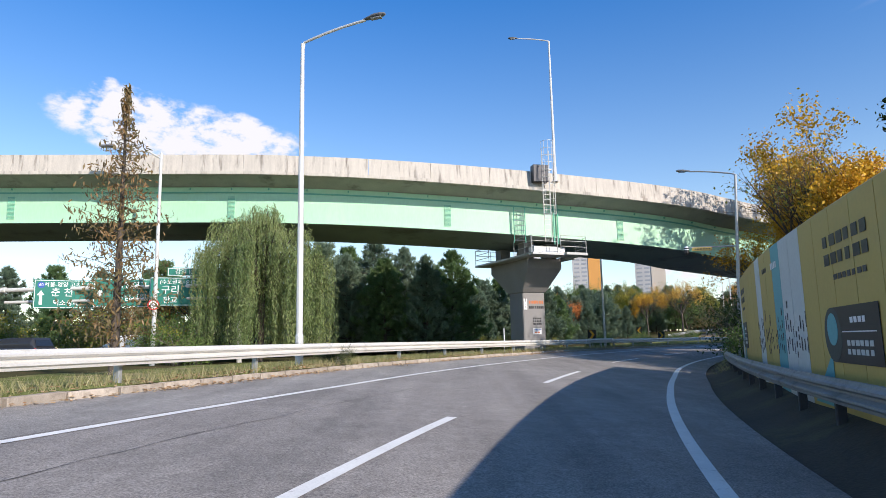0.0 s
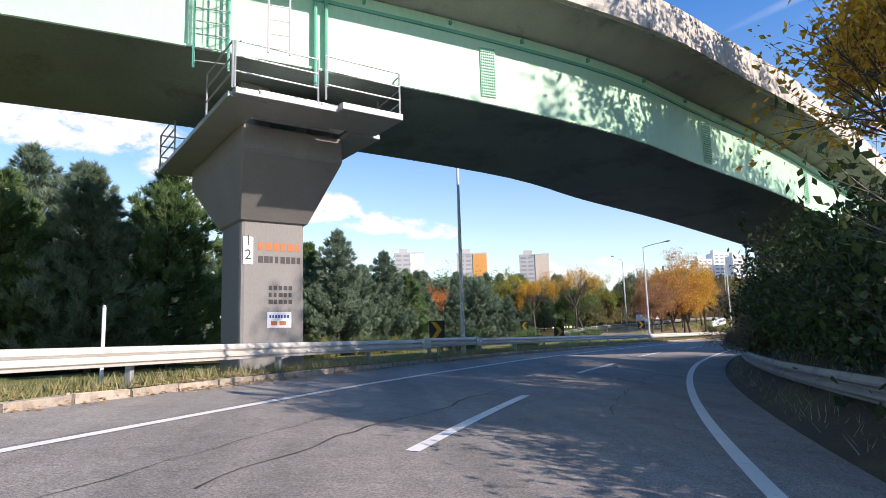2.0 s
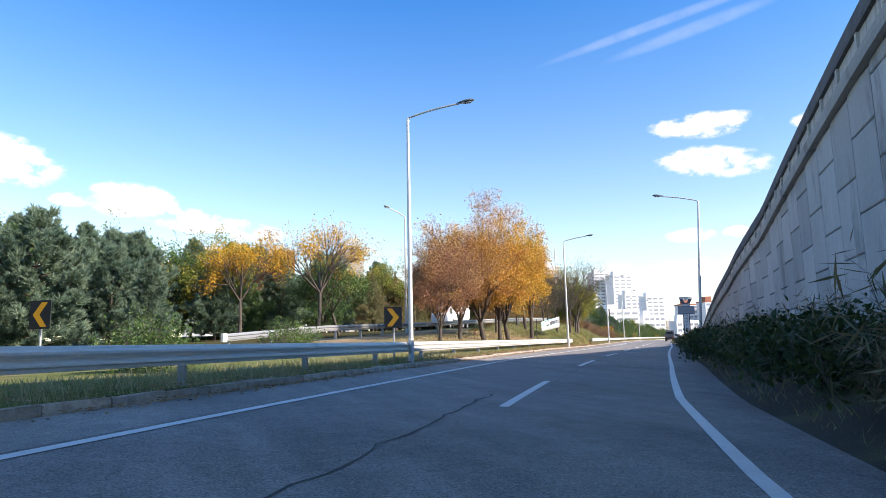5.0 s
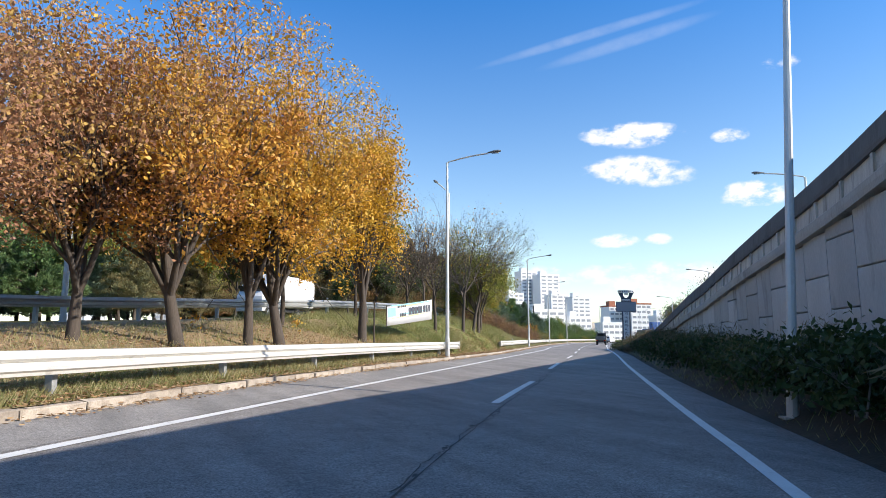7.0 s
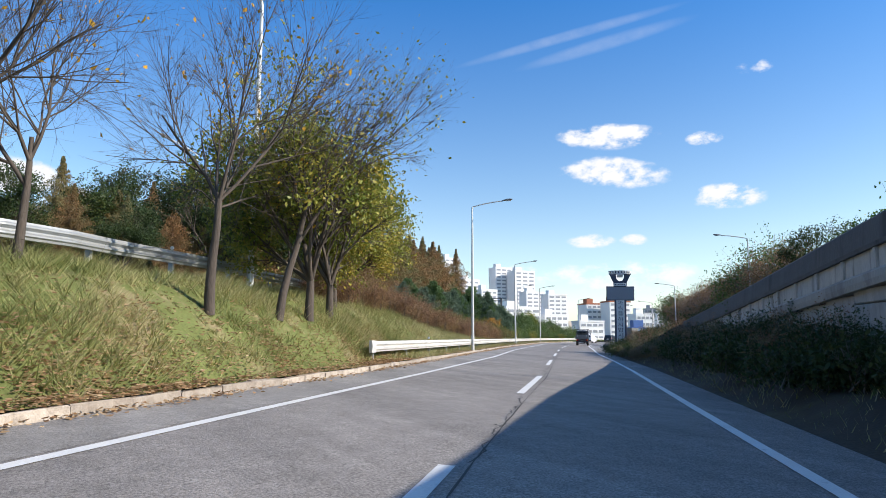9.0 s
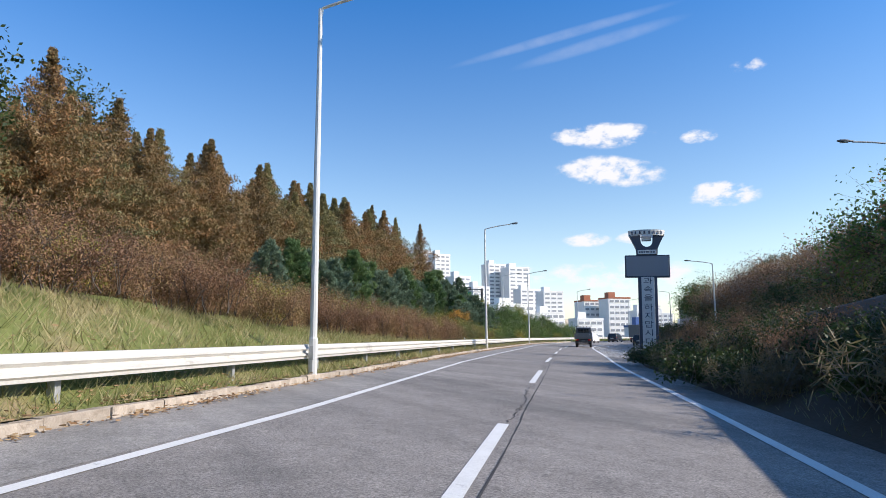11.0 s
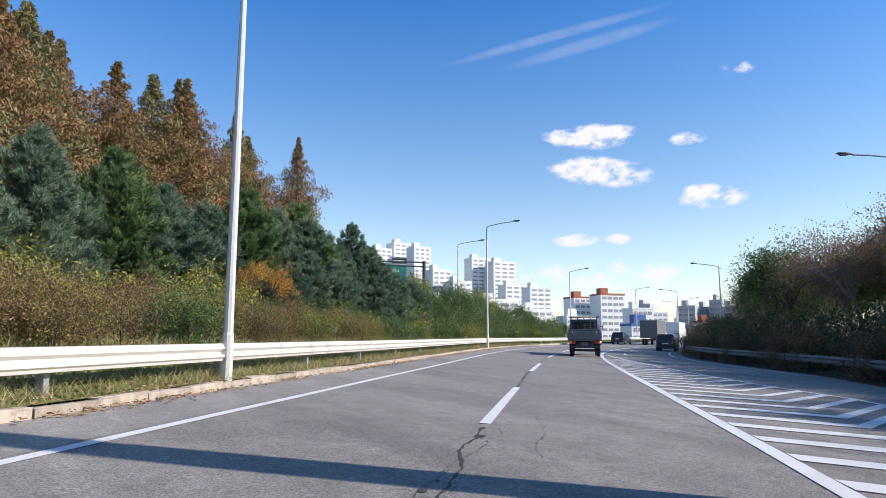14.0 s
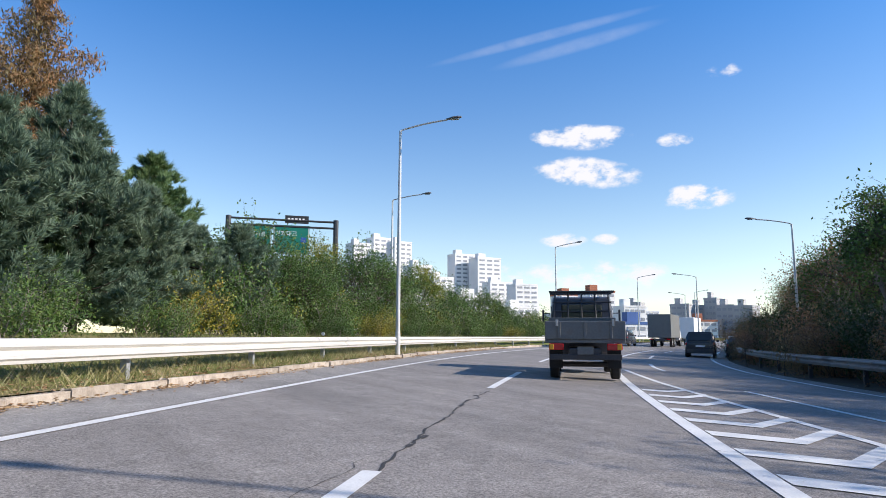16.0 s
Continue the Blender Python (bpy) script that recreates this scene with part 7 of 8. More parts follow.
# ---- grass and fallen leaves ----
def grass():
    rng = np.random.default_rng(5)

    def tufts(s, d, h, lean):
        h = h * np.ones(len(s))
        n = len(s)
        x, y, z = np.empty(n), np.empty(n), np.empty(n)
        hh = np.interp(s, S_AX, _h)
        x = np.interp(s, S_AX, _x) + d * np.cos(hh)
        y = np.interp(s, S_AX, _y) - d * np.sin(hh)
        z = ground_z(s, d) - 0.03
        c = np.stack([x, y, z], 1)
        a = rng.uniform(0, 2 * math.pi, n)
        side = np.stack([np.cos(a), np.sin(a), 0 * a], 1) * (0.006 + 0.007 * rng.uniform(0, 1, (n, 1)))
        b = rng.uniform(0, 2 * math.pi, n)
        tip = np.stack([np.cos(b) * lean, np.sin(b) * lean, np.ones(n)], 1) * (h * rng.uniform(0.4, 1.3, n))[:, None]
        return np.stack([c - side, c + side, c + tip], 1)
    tri = []
    n = 45000
    s = rng.uniform(-4, 88, n)
    tri.append(tufts(s, kerb_d(s) - 0.2 - 2.6 * rng.uniform(0, 1, n) ** 1.4, 0.24, 0.5))
    n = 30000
    s = rng.uniform(84, 114, n)
    tri.append(tufts(s, kerb_d(s) - 0.22 - 1.1 * rng.uniform(0, 1, n) ** 1.3, 0.2, 0.6))
    n = 16000
    s = rng.uniform(84, 114, n)
    tri.append(tufts(s, kerb_d(s) - 0.2 - 5.5 * rng.uniform(0, 1, n) ** 1.2, 0.22, 0.6))
    n = 60000
    s = rng.uniform(132, 235, n)
    tri.append(tufts(s, kerb_d(s) - 0.2 - 2.4 * rng.uniform(0, 1, n) ** 1.3, 0.26, 0.8))
    n = 9000
    s = rng.uniform(26, 178, n)
    tri.append(tufts(s, right_edge(s) + 0.2 + 2.2 * rng.uniform(0, 1, n), 0.2, 0.7))
    gm = leaf_mat("grass_blades", [(0.1, 0.14, 0.04), (0.19, 0.22, 0.07), (0.34, 0.32, 0.14), (0.5, 0.43, 0.24)], 0.6)
    tagged(new("grass", quads_np("grass", np.concatenate(tri), 3, gm)), "rough green and straw-coloured roadside grass", "grass", kind="stuff")
    # grass in uneven clumps that lean apart
    n = 3600
    cs = rng.uniform(108, 141, n)
    cd = kerb_d(cs) - 0.5 - 5.6 * rng.uniform(0, 1, n) ** 1.1
    big = np.clip(0.6 + 0.35 * (np.sin(cs * 1.3 + cd * 0.8) + np.sin(cs * 0.45 - cd * 2.1)) + rng.normal(0, 0.3, n), 0.15, 1.7)
    pick = np.repeat(np.arange(n), 34)
    s = cs[pick] + rng.normal(0, 0.11, len(pick)) * big[pick]
    d = cd[pick] + rng.normal(0, 0.11, len(pick)) * big[pick]
    gm2 = leaf_mat("green_grass_blades", [(0.09, 0.14, 0.035), (0.19, 0.23, 0.07), (0.34, 0.34, 0.13), (0.5, 0.43, 0.22)], 0.6)
    tagged(new("grass", quads_np("grass", tufts(s, np.minimum(d, kerb_d(s) - 0.3), 0.27 * big[pick], 0.95), 3, gm2)), "long green grass on the sunny bank", "grass", kind="stuff")
    # fallen leaves along the kerb and bank
    n = 130000
    s = np.concatenate([rng.uniform(-5, 235, n // 2), rng.uniform(86, 134, n // 2)])
    off = np.concatenate([np.where(rng.uniform(0, 1, n // 2) < 0.45, rng.normal(0.1, 0.12, n // 2), rng.normal(-0.5, 0.35, n // 2)), -0.02 - np.abs(rng.normal(0, 1, n // 2)) * np.interp(s[n // 2:], [86, 106, 114, 132], [3.0, 2.0, 0.8, 0.7])])
    d = kerb_d(s) + off
    keep = (rng.uniform(0, 1, n) < 0.25 + 0.35 * (np.sin(s * 0.9) * np.sin(s * 0.37 + 1) > 0))
    s, d = s[keep], d[keep]
    z = np.where(d > kerb_d(s), road_z(s, d) + 0.015, np.where(d > kerb_d(s) - 0.17, road_z(s, kerb_d(s)) + 0.145, ground_z(s, d) + 0.05))
    z = z + rng.uniform(0, 0.045, len(z))
    hh = np.interp(s, S_AX, _h)
    c = np.stack([np.interp(s, S_AX, _x) + d * np.cos(hh), np.interp(s, S_AX, _y) - d * np.sin(hh), z], 1)
    lv = leaves_np(rng, c, 0.085, 0.7, 0.0, 0.0)
    lv[:, :, 2] = c[:, None, 2] + (lv[:, :, 2] - c[:, None, 2]) * 0.3
    fm = leaf_mat("fallen_leaves", [(0.2, 0.11, 0.06), (0.32, 0.19, 0.1), (0.43, 0.28, 0.15), (0.5, 0.37, 0.22)], 0.7)
    tagged(new("fallen_leaves", quads_np("fallen_leaves", lv, 4, fm)), "dry brown and orange leaves lying along the kerb", "fallen leaves", kind="stuff")


grass()


# ---- road signs, banner and small posts ----
def panel_sign(parent, w, h, m, lines, plate=None, name="sign_panel", label="green direction panel with white lettering"):
    p = part(name, box_bm(w, h, 0.05, (0, 0, 0), 0.01), parent, m, label, green_sign)
    # white border as four thin strips
    for sx, sy, cx, cy in ((w - 0.1, 0.04, 0, h / 2 - 0.07), (w - 0.1, 0.04, 0, -h / 2 + 0.07), (0.04, h - 0.18, w / 2 - 0.07, 0), (0.04, h - 0.18, -w / 2 + 0.07, 0)):
        part("border", box_bm(sx, sy, 0.004, (cx, cy, 0.028)), p, material=sign_white)
    for body, size, x, y in lines:
        text_part(p, body, size, pose(x, y, 0.028), sign_white)
    return p


def face_to(x, y, z, tx, ty):
    """A pose whose local x runs to the right and y up as seen from (tx, ty); z points to the viewer."""
    a = math.degrees(math.atan2(tx - x, -(ty - y)))
    return pose(x, y, z, 90, 0, a)


def gantry_left():
    g = tagged(empty("gantry_sign"), "overhead green direction signs on a steel gantry of the other road", "road sign")
    for k, (x, y) in enumerate(((-19.6, 33.3), (-16.5, 33.3), (-13.6, 33.3))):
        m = face_to(x, y, 4.0, 0.0, 0.0) @ Matrix.Scale(0.65, 4)
        lines = [[("(서울-양양 고속도로)", 0.42, 0.2, 0.75), ("춘 천", 0.75, -0.2, 0.1), ("덕소삼패", 0.5, 0.1, -0.72)], [("팔당대교", 0.6, 0.6, 0.6), ("하남시청", 0.6, 0.6, -0.4)], [("(수도권제1순환)", 0.42, 0.0, 0.75), ("구리", 0.75, -0.6, 0.1), ("판교", 0.6, -0.6, -0.7)]][k]
        p = panel_sign(g, 4.3, 2.3, m, lines)
        # arrow
        bm = bmesh.new()
        vs = [bm.verts.new(v) for v in ((-1.75, -0.85, 0.03), (-1.55, -0.85, 0.03), (-1.55, -0.1, 0.03), (-1.4, -0.1, 0.03), (-1.65, 0.3, 0.03), (-1.9, -0.1, 0.03), (-1.75, -0.1, 0.03))]
        bm.faces.new(vs)
        part("arrow", bm, p, material=sign_white)
        if k == 0:
            part("route_shield", cyl_bm(0.26, 0.26, (-1.65, 0.72, 0.026), (-1.65, 0.72, 0.034), 16), p, material=sign_blue)
            text_part(p, "60", 0.3, pose(-1.65, 0.72, 0.036), sign_white)
    m = face_to(-13.3, 33.3, 5.02, 0.0, 0.0) @ Matrix.Scale(0.65, 4)
    panel_sign(g, 2.6, 0.7, m, [("강일 IC", 0.48, 0, 0)], name="exit_panel")
    part("beam", cyl_bm(0.11, 0.11, (-23.3, 33.5, 4.3), (-10.4, 33.5, 4.3), 10), g, material=galv)
    part("beam", cyl_bm(0.08, 0.08, (-22.9, 33.5, 3.65), (-10.4, 33.5, 3.65), 10), g, material=galv)
    part("column", tube_bm([(-24.1, 33.5, 0.0), (-24.1, 33.5, 3.4), (-24.0, 33.5, 3.95), (-23.6, 33.5, 4.25), (-22.9, 33.5, 4.3)], 0.16, 10), g, material=galv)
    part("column", cyl_bm(0.13, 0.13, (-10.4, 33.5, 0.0), (-10.4, 33.5, 4.4), 10), g, material=galv)


gantry_left()


def gantry_far():
    g = tagged(empty("gantry_sign", pose(131.2, 189.5, 8.05) @ Matrix.Scale(0.68, 4) @ pose(-139.1, -208.6, -10.5)), "dark green overhead direction sign rising behind the trees", "road sign")
    c = Vector((135.9, 209.7, 0))
    m = face_to(c.x, c.y, 9.15, 115.2, 151.2)
    p = panel_sign(g, 3.3, 2.75, m @ pose(1.75, 0, 0), [("천호대교", 0.55, -0.5, 0.55)])
    part("route_shield", box_bm(0.5, 0.5, 0.006, (1.1, 0.0, 0.03)), p, material=sign_blue)
    panel_sign(g, 3.3, 2.75, m @ pose(-1.75, 0, 0), [("하남시청", 0.5, 0.2, 0.4)])
    p = part("exit_panel", box_bm(2.2, 0.75, 0.05), g, m @ pose(2.2, 1.95, 0), "dark exit number panel", sign_black)
    bars(p, 1.7, 0.4, 1, 5, pose(0, 0, 0.03), sign_white, seed=4)
    right = m.to_3x3() @ Vector((1, 0, 0))
    a, b = c - right * 4.0, c + right * 5.9
    for h in (10.4, 11.0):
        part("beam", cyl_bm(0.1, 0.1, a + Vector((0, 0, h)), b + Vector((0, 0, h)), 8), g, material=steel_dark)
    part("column", cyl_bm(0.25, 0.25, b - Vector((0, 0, 1.6)), b + Vector((0, 0, 11.2)), 10), g, material=steel_dark)
    part("column", cyl_bm(0.25, 0.25, a - Vector((0, 0, 1.6)), a + Vector((0, 0, 11.2)), 10), g, material=steel_dark)


gantry_far()


def speed_pole():
    x, y = -14.2, 32.0
    lp = tagged(empty("street_lamp", pose(x, y, 0.2, 0, 0, 180)), "tall lamp post of the other road carrying a speed limit disc", "street lamp", "street lamps")
    part("pole", tube_bm([(0, 0, 0), (0, 0, 4), (0, 0, 10.9)], [0.12, 0.1, 0.07], 10), lp, material=lamp_white)
    part("arm", tube_bm([(0, 0, 10.6), (0.6, 0, 10.95), (2.6, 0, 11.3)], 0.05, 8), lp, material=lamp_white)
    part("lamp_head", box_bm(0.7, 0.26, 0.14, (2.85, 0, 11.35), 0.05), lp, label="grey lamp head", material=lamp_dark)
    m = lp.matrix_basis.inverted() @ face_to(x, y - 0.16, 3.25, 0, 0)
    d = part("speed_disc", cyl_bm(0.27, 0.27, (0, 0, -0.01), (0, 0, 0.01), 28), lp, m, "white disc with a red rim", sign_red)
    part("disc_face", cyl_bm(0.2, 0.2, (0, 0, 0.008), (0, 0, 0.016), 28), d, material=sign_white)
    text_part(d, "80", 0.23, pose(0, 0, 0.018), sign_black)


speed_pole()


def chevron(s, d, z, w, flip):
    x, y, _ = P(s, d)
    g = tagged(empty("chevron_sign", along(s, d, float(ground_z(s, d)))), "black and yellow chevron bend marker on a post", "road sign")
    part("post", cyl_bm(0.035, 0.035, (0, 0, 0), (0, 0, z + w * 0.5), 8), g, material=galv_dull)
    m = pose(0, -0.05, z, 90, 0, 0)
    p = part("board", box_bm(w, w * 1.1, 0.02), g, m, "black board", sign_black)
    bm = bmesh.new()
    k = w / 2
    vs = [bm.verts.new((a * flip * k, b * k, 0.013)) for a, b in ((-0.7, 0.95), (-0.1, 0.95), (0.7, 0.0), (-0.1, -0.95), (-0.7, -0.95), (0.05, 0.0))]
    bm.faces.new(vs)
    bmesh.ops.recalc_face_normals(bm, faces=bm.faces)
    part("chevron", bm, p, label="orange-yellow chevron", material=sign_yellow)


chevron(48.0, -6.2, 1.0, 0.62, 1)
chevron(61.9, -5.8, 0.9, 0.6, 1)
chevron(81.5, -5.9, 1.4, 0.6, 1)
chevron(76.0, -14.0, 1.5, 0.7, -1)


banner_cyan = mat("printed_pale_cyan", (0.3, 0.62, 0.68), 0.7, 0.08, 2, 20, 0.0)
banner_yellow = mat("printed_pale_yellow", (0.72, 0.68, 0.34), 0.7, 0.08, 2, 20, 0.0)
banner_ink = mat("printed_grey_ink", (0.09, 0.09, 0.1), 0.7, 0.1, 2, 20, 0.0)


def banner():
    g = tagged(empty("banner"), "white cloth banner with plain printed marks tied beside the lamp", "banner")
    a, b = Vector(P(110.5, -5.75, -0.12)), Vector(P(114.4, -5.0, -0.12))
    right = (b - a).normalized()
    n = 14
    verts, faces = [], []
    for i in range(n + 1):
        t = i / n
        sag = 0.012 * math.sin(math.pi * t)
        bow = 0.015 * math.sin(t * 9)
        p = a.lerp(b, t) + Vector((right.y, -right.x, 0)) * bow
        z0, z1 = 1.72 + 0.36 * t - sag, 2.42 + 0.5 * t - sag
        verts += [p + Vector((0, 0, z0)), p + Vector((0, 0, z1))]
    for i in range(n):
        faces.append((2 * i, 2 * i + 2, 2 * i + 3, 2 * i + 1))
    me = mesh_of("cloth", verts, faces, white_sheet, True)
    cloth = part("cloth", me, g)
    mod = cloth.modifiers.new("thick", "SOLIDIFY")
    mod.thickness = 0.006
    tilt = math.degrees(math.atan2(0.43, (b - a).length))
    ang = math.degrees(math.atan2(right.y, right.x))
    def mark(t, z, w, h, mtl, k, rows=1):
        p = a.lerp(b, t) + Vector((right.y, -right.x, 0)) * 0.024
        m = pose(p.x, p.y, z, 0, 0, ang) @ pose(0, 0, 0, 90, 0, 0) @ pose(0, 0, 0, 0, 0, tilt)
        bars(g, w, h, rows, k, m, mtl, seed=int(t * 50))
    # pale printed bands, then marks in place of the writing
    for t, z, w, h, mtl in ((0.5, 2.53, 3.4, 0.05, banner_cyan), (0.42, 2.44, 2.6, 0.035, banner_yellow), (0.56, 2.2, 2.6, 0.04, banner_cyan), (0.5, 2.06, 3.2, 0.03, banner_yellow), (0.1, 2.12, 0.62, 0.34, banner_cyan)):
        p = a.lerp(b, t) + Vector((right.y, -right.x, 0)) * 0.02
        m = pose(p.x, p.y, z, 0, 0, ang) @ pose(0, 0, 0, 90, 0, 0) @ pose(0, 0, 0, 0, 0, tilt)
        part("printed_band", box_bm(w, h, 0.003), g, m, material=mtl)
    mark(0.71, 2.33, 2.05, 0.46, banner_ink, 8)
    mark(0.33, 2.07, 0.55, 0.24, banner_ink, 4)
    mark(0.3, 2.38, 0.75, 0.13, banner_ink, 5)
    for t, z0, z1 in ((0.0, 1.72, 2.42), (1.0, 2.08, 2.92)):
        p = a.lerp(b, t)
        part("batten", cyl_bm(0.02, 0.02, p + Vector((0, 0, z0 - 0.05)), p + Vector((0, 0, z1 + 0.05)), 6), g, material=bark)
    for t, dx in ((0.0, -0.9),):
        p = a + right * dx
        part("stake", cyl_bm(0.03, 0.03, p + Vector((0, 0, 0.2)), p + Vector((0, 0, 2.6)), 6), g, material=bark)
        for z in (1.75, 2.4):
            part("tie", cyl_bm(0.008, 0.008, p + Vector((0, 0, z)), a + Vector((0, 0, z)), 5), g, material=steel_dark)


banner()


def camera_lamp():
    gz = float(ground_z(32.6, 5.65)) - 0.05
    # duller steel than the other lamps: the pole's shade is put in the colour
    g = tagged(build_lamp(8.35 - gz, 1.9, "street_lamp", galv_dull), "street lamp in a duller grey for its shade, carrying a traffic camera on a lower arm", "street lamp", "street lamps")
    g.matrix_basis = along(32.6, 5.38, gz, 180) @ pose(0, 0, 0, 0, -3.0, 0)
    h = 5.03 - gz
    part("camera_arm", cyl_bm(0.035, 0.03, (0, 0, h), (2.15, 0, h - 0.02), 8), g, material=galv_dull)
    cm = part("camera", tube_bm([(2.12, 0, h + 0.02), (2.12, 0, h - 0.06), (2.12, 0, h - 0.26), (2.12, 0, h - 0.36)], [0.05, 0.12, 0.115, 0.04], 10), g, label="dark dome traffic camera", material=sign_black)
    part("camera_hood", tube_bm([(2.12, 0, h + 0.04), (2.12, 0, h - 0.12)], [0.06, 0.135], 10), cm, label="white camera hood", material=white_sheet)
    p = part("plate", box_bm(0.85, 0.02, 0.16, (1.45, 0.05, h - 0.1), 0.004), g, label="narrow yellow-green plate", material=hoard_y)
    bars(p, 0.7, 0.08, 1, 6, pose(1.45, 0.063, h - 0.1, -90, 0, 0), sign_black, seed=3)


camera_lamp()


def marker_post(s, d, h):
    g = tagged(empty("marker_post", along(s, d, float(ground_z(s, d)) - 0.03)), "short white plastic marker post", "marker post", "marker posts")
    part("post", cyl_bm(0.03, 0.03, (0, 0, 0), (0, 0, h), 8), g, material=white_sheet)
    part("cap", cyl_bm(0.034, 0.02, (0, 0, h), (0, 0, h + 0.04), 8), g, material=galv_dull)


marker_post(34.3, -6.3, 1.35)



# ---- vehicles ----
WHEEL_CACHE = {}


def wheel(parent, x, y, r, w):
    key = (r, w)
    if key not in WHEEL_CACHE:
        bm = bmesh.new()
        prof = [(0.55 * r, -w / 2), (0.92 * r, -w / 2), (r, -w / 2 + 0.03), (r, w / 2 - 0.03), (0.92 * r, w / 2), (0.55 * r, w / 2)]
        n = 22
        rings = [[bm.verts.new((o, rr * math.cos(2 * math.pi * k / n), rr * math.sin(2 * math.pi * k / n))) for k in range(n)] for rr, o in prof]
        for a, b in zip(rings, rings[1:]):
            for k in range(n):
                bm.faces.new((a[k], a[(k + 1) % n], b[(k + 1) % n], b[k]))
        bmesh.ops.recalc_face_normals(bm, faces=bm.faces)
        t = _mesh_from(bm, "tyre", tyre)
        bm = bmesh.new()
        for sx in (-1, 1):
            cyl_bm(0.56 * r, 0.5 * r, (sx * (w / 2 - 0.05), 0, 0), (sx * (w / 2 - 0.01), 0, 0), 18, bm)
            for k in range(5):
                a = 2 * math.pi * k / 5
                box_bm(0.02, 0.08, 0.08, (sx * (w / 2 - 0.005), 0.3 * r * math.cos(a), 0.3 * r * math.sin(a)), 0, bm)
        WHEEL_CACHE[key] = (t, _mesh_from(bm, "rim", galv_dull))
    t, rm = WHEEL_CACHE[key]
    wh = part("wheel", t, parent, pose(x, y, r))
    part("rim", rm, wh)
    return wh


def loft(sections, material, name="body"):
    """A body skinned over cross-sections: each (y, half width low, half width high, z low, z high)."""
    bm = bmesh.new()
    rings = []
    for y, wl, wh, z0, z1 in sections:
        zm = z0 + (z1 - z0) * 0.45
        rings.append([bm.verts.new(v) for v in ((-wl, y, z0), (wl, y, z0), (wl * 1.02, y, zm), (wh, y, z1), (-wh, y, z1), (-wl * 1.02, y, zm))])
    for a, b in zip(rings, rings[1:]):
        for k in range(6):
            bm.faces.new((a[k], a[(k + 1) % 6], b[(k + 1) % 6], b[k]))
    bm.faces.new(rings[0])
    bm.faces.new(list(reversed(rings[-1])))
    bmesh.ops.recalc_face_normals(bm, faces=bm.faces)
    bmesh.ops.bevel(bm, geom=list(bm.edges), offset=0.035, segments=2, affect="EDGES", profile=0.6)
    me = _mesh_from(bm, name, material)
    me.polygons.foreach_set("use_smooth", [True] * len(me.polygons))
    return me


def make_car(m, paint_m, label, suv=True, name="car"):
    """Rear faces local -y."""
    c = tagged(empty(name, m), label, "car")
    L, W = (4.5, 0.92) if suv else (4.7, 0.91)
    H = 1.62 if suv else 1.45
    part("body", loft([(-L / 2, W * 0.86, W * 0.82, 0.34, 0.95), (-L / 2 + 0.25, W * 0.97, W * 0.93, 0.26, 1.0), (-0.5, W, W * 0.95, 0.22, 1.0), (1.0, W, W * 0.93, 0.22, 0.98), (L / 2 - 0.3, W * 0.95, W * 0.85, 0.26, 0.85), (L / 2, W * 0.8, W * 0.7, 0.34, 0.7)], paint_m), c)
    if suv:
        cab = [(-L / 2 + 0.12, W * 0.84, W * 0.7, 0.94, 1.05), (-L / 2 + 0.42, W * 0.9, W * 0.72, 0.95, H - 0.02), (-0.3, W * 0.92, W * 0.76, 0.95, H), (0.6, W * 0.92, W * 0.74, 0.95, H - 0.06), (1.45, W * 0.9, W * 0.8, 0.92, 1.0)]
    else:
        cab = [(-L / 2 + 0.55, W * 0.84, W * 0.78, 0.94, 1.0), (-L / 2 + 1.15, W * 0.9, W * 0.7, 0.95, H - 0.03), (-0.1, W * 0.92, W * 0.72, 0.95, H), (0.5, W * 0.92, W * 0.72, 0.95, H - 0.05), (1.35, W * 0.9, W * 0.8, 0.92, 0.98)]
    part("cabin", loft(cab, paint_m, "cabin"), c)
    # glazing set just proud of the cabin
    y0, y1 = cab[0][0], cab[1][0]
    bm = bmesh.new()
    vs = [bm.verts.new(v) for v in ((-W * 0.74, y0 - 0.0, 1.06), (W * 0.74, y0 - 0.0, 1.06), (W * 0.63, y1 - 0.1, H - 0.16), (-W * 0.63, y1 - 0.1, H - 0.16))]
    bm.faces.new(vs)
    r = bmesh.ops.extrude_face_region(bm, geom=list(bm.faces))
    for v in [g for g in r["geom"] if isinstance(g, bmesh.types.BMVert)]:
        v.co += Vector((0, -0.03, 0.015))
    bmesh.ops.recalc_face_normals(bm, faces=bm.faces)
    part("rear_window", bm, c, label="dark tinted rear window", material=glass_dark)
    for sx in (-1, 1):
        part("side_window", box_bm(0.02, 1.9, 0.34, (sx * W * 0.87, 0.0, 1.2), 0.008), c, pose(0, 0, 0, 0, sx * -0.0, 0), material=glass_dark)
        lamp = part("tail_lamp", box_bm(0.34, 0.08, 0.16, (sx * (W - 0.24), -L / 2 + 0.06, 0.86), 0.03), c, label="red tail lamp", material=tail_red)
        part("head_lamp", box_bm(0.34, 0.08, 0.14, (sx * (W - 0.26), L / 2 - 0.08, 0.66), 0.03), c, label="clear head lamp", material=sign_white)
        part("mirror", box_bm(0.16, 0.1, 0.12, (sx * (W + 0.1), 0.85, 1.02), 0.03), c, material=paint_m)
        for y in (-L / 2 + 0.85, L / 2 - 0.9):
            wheel(c, sx * (W - 0.12), y, 0.34, 0.22)
    part("bumper", box_bm(W * 1.7, 0.1, 0.26, (0, -L / 2 + 0.03, 0.42), 0.03), c, material=steel_dark)
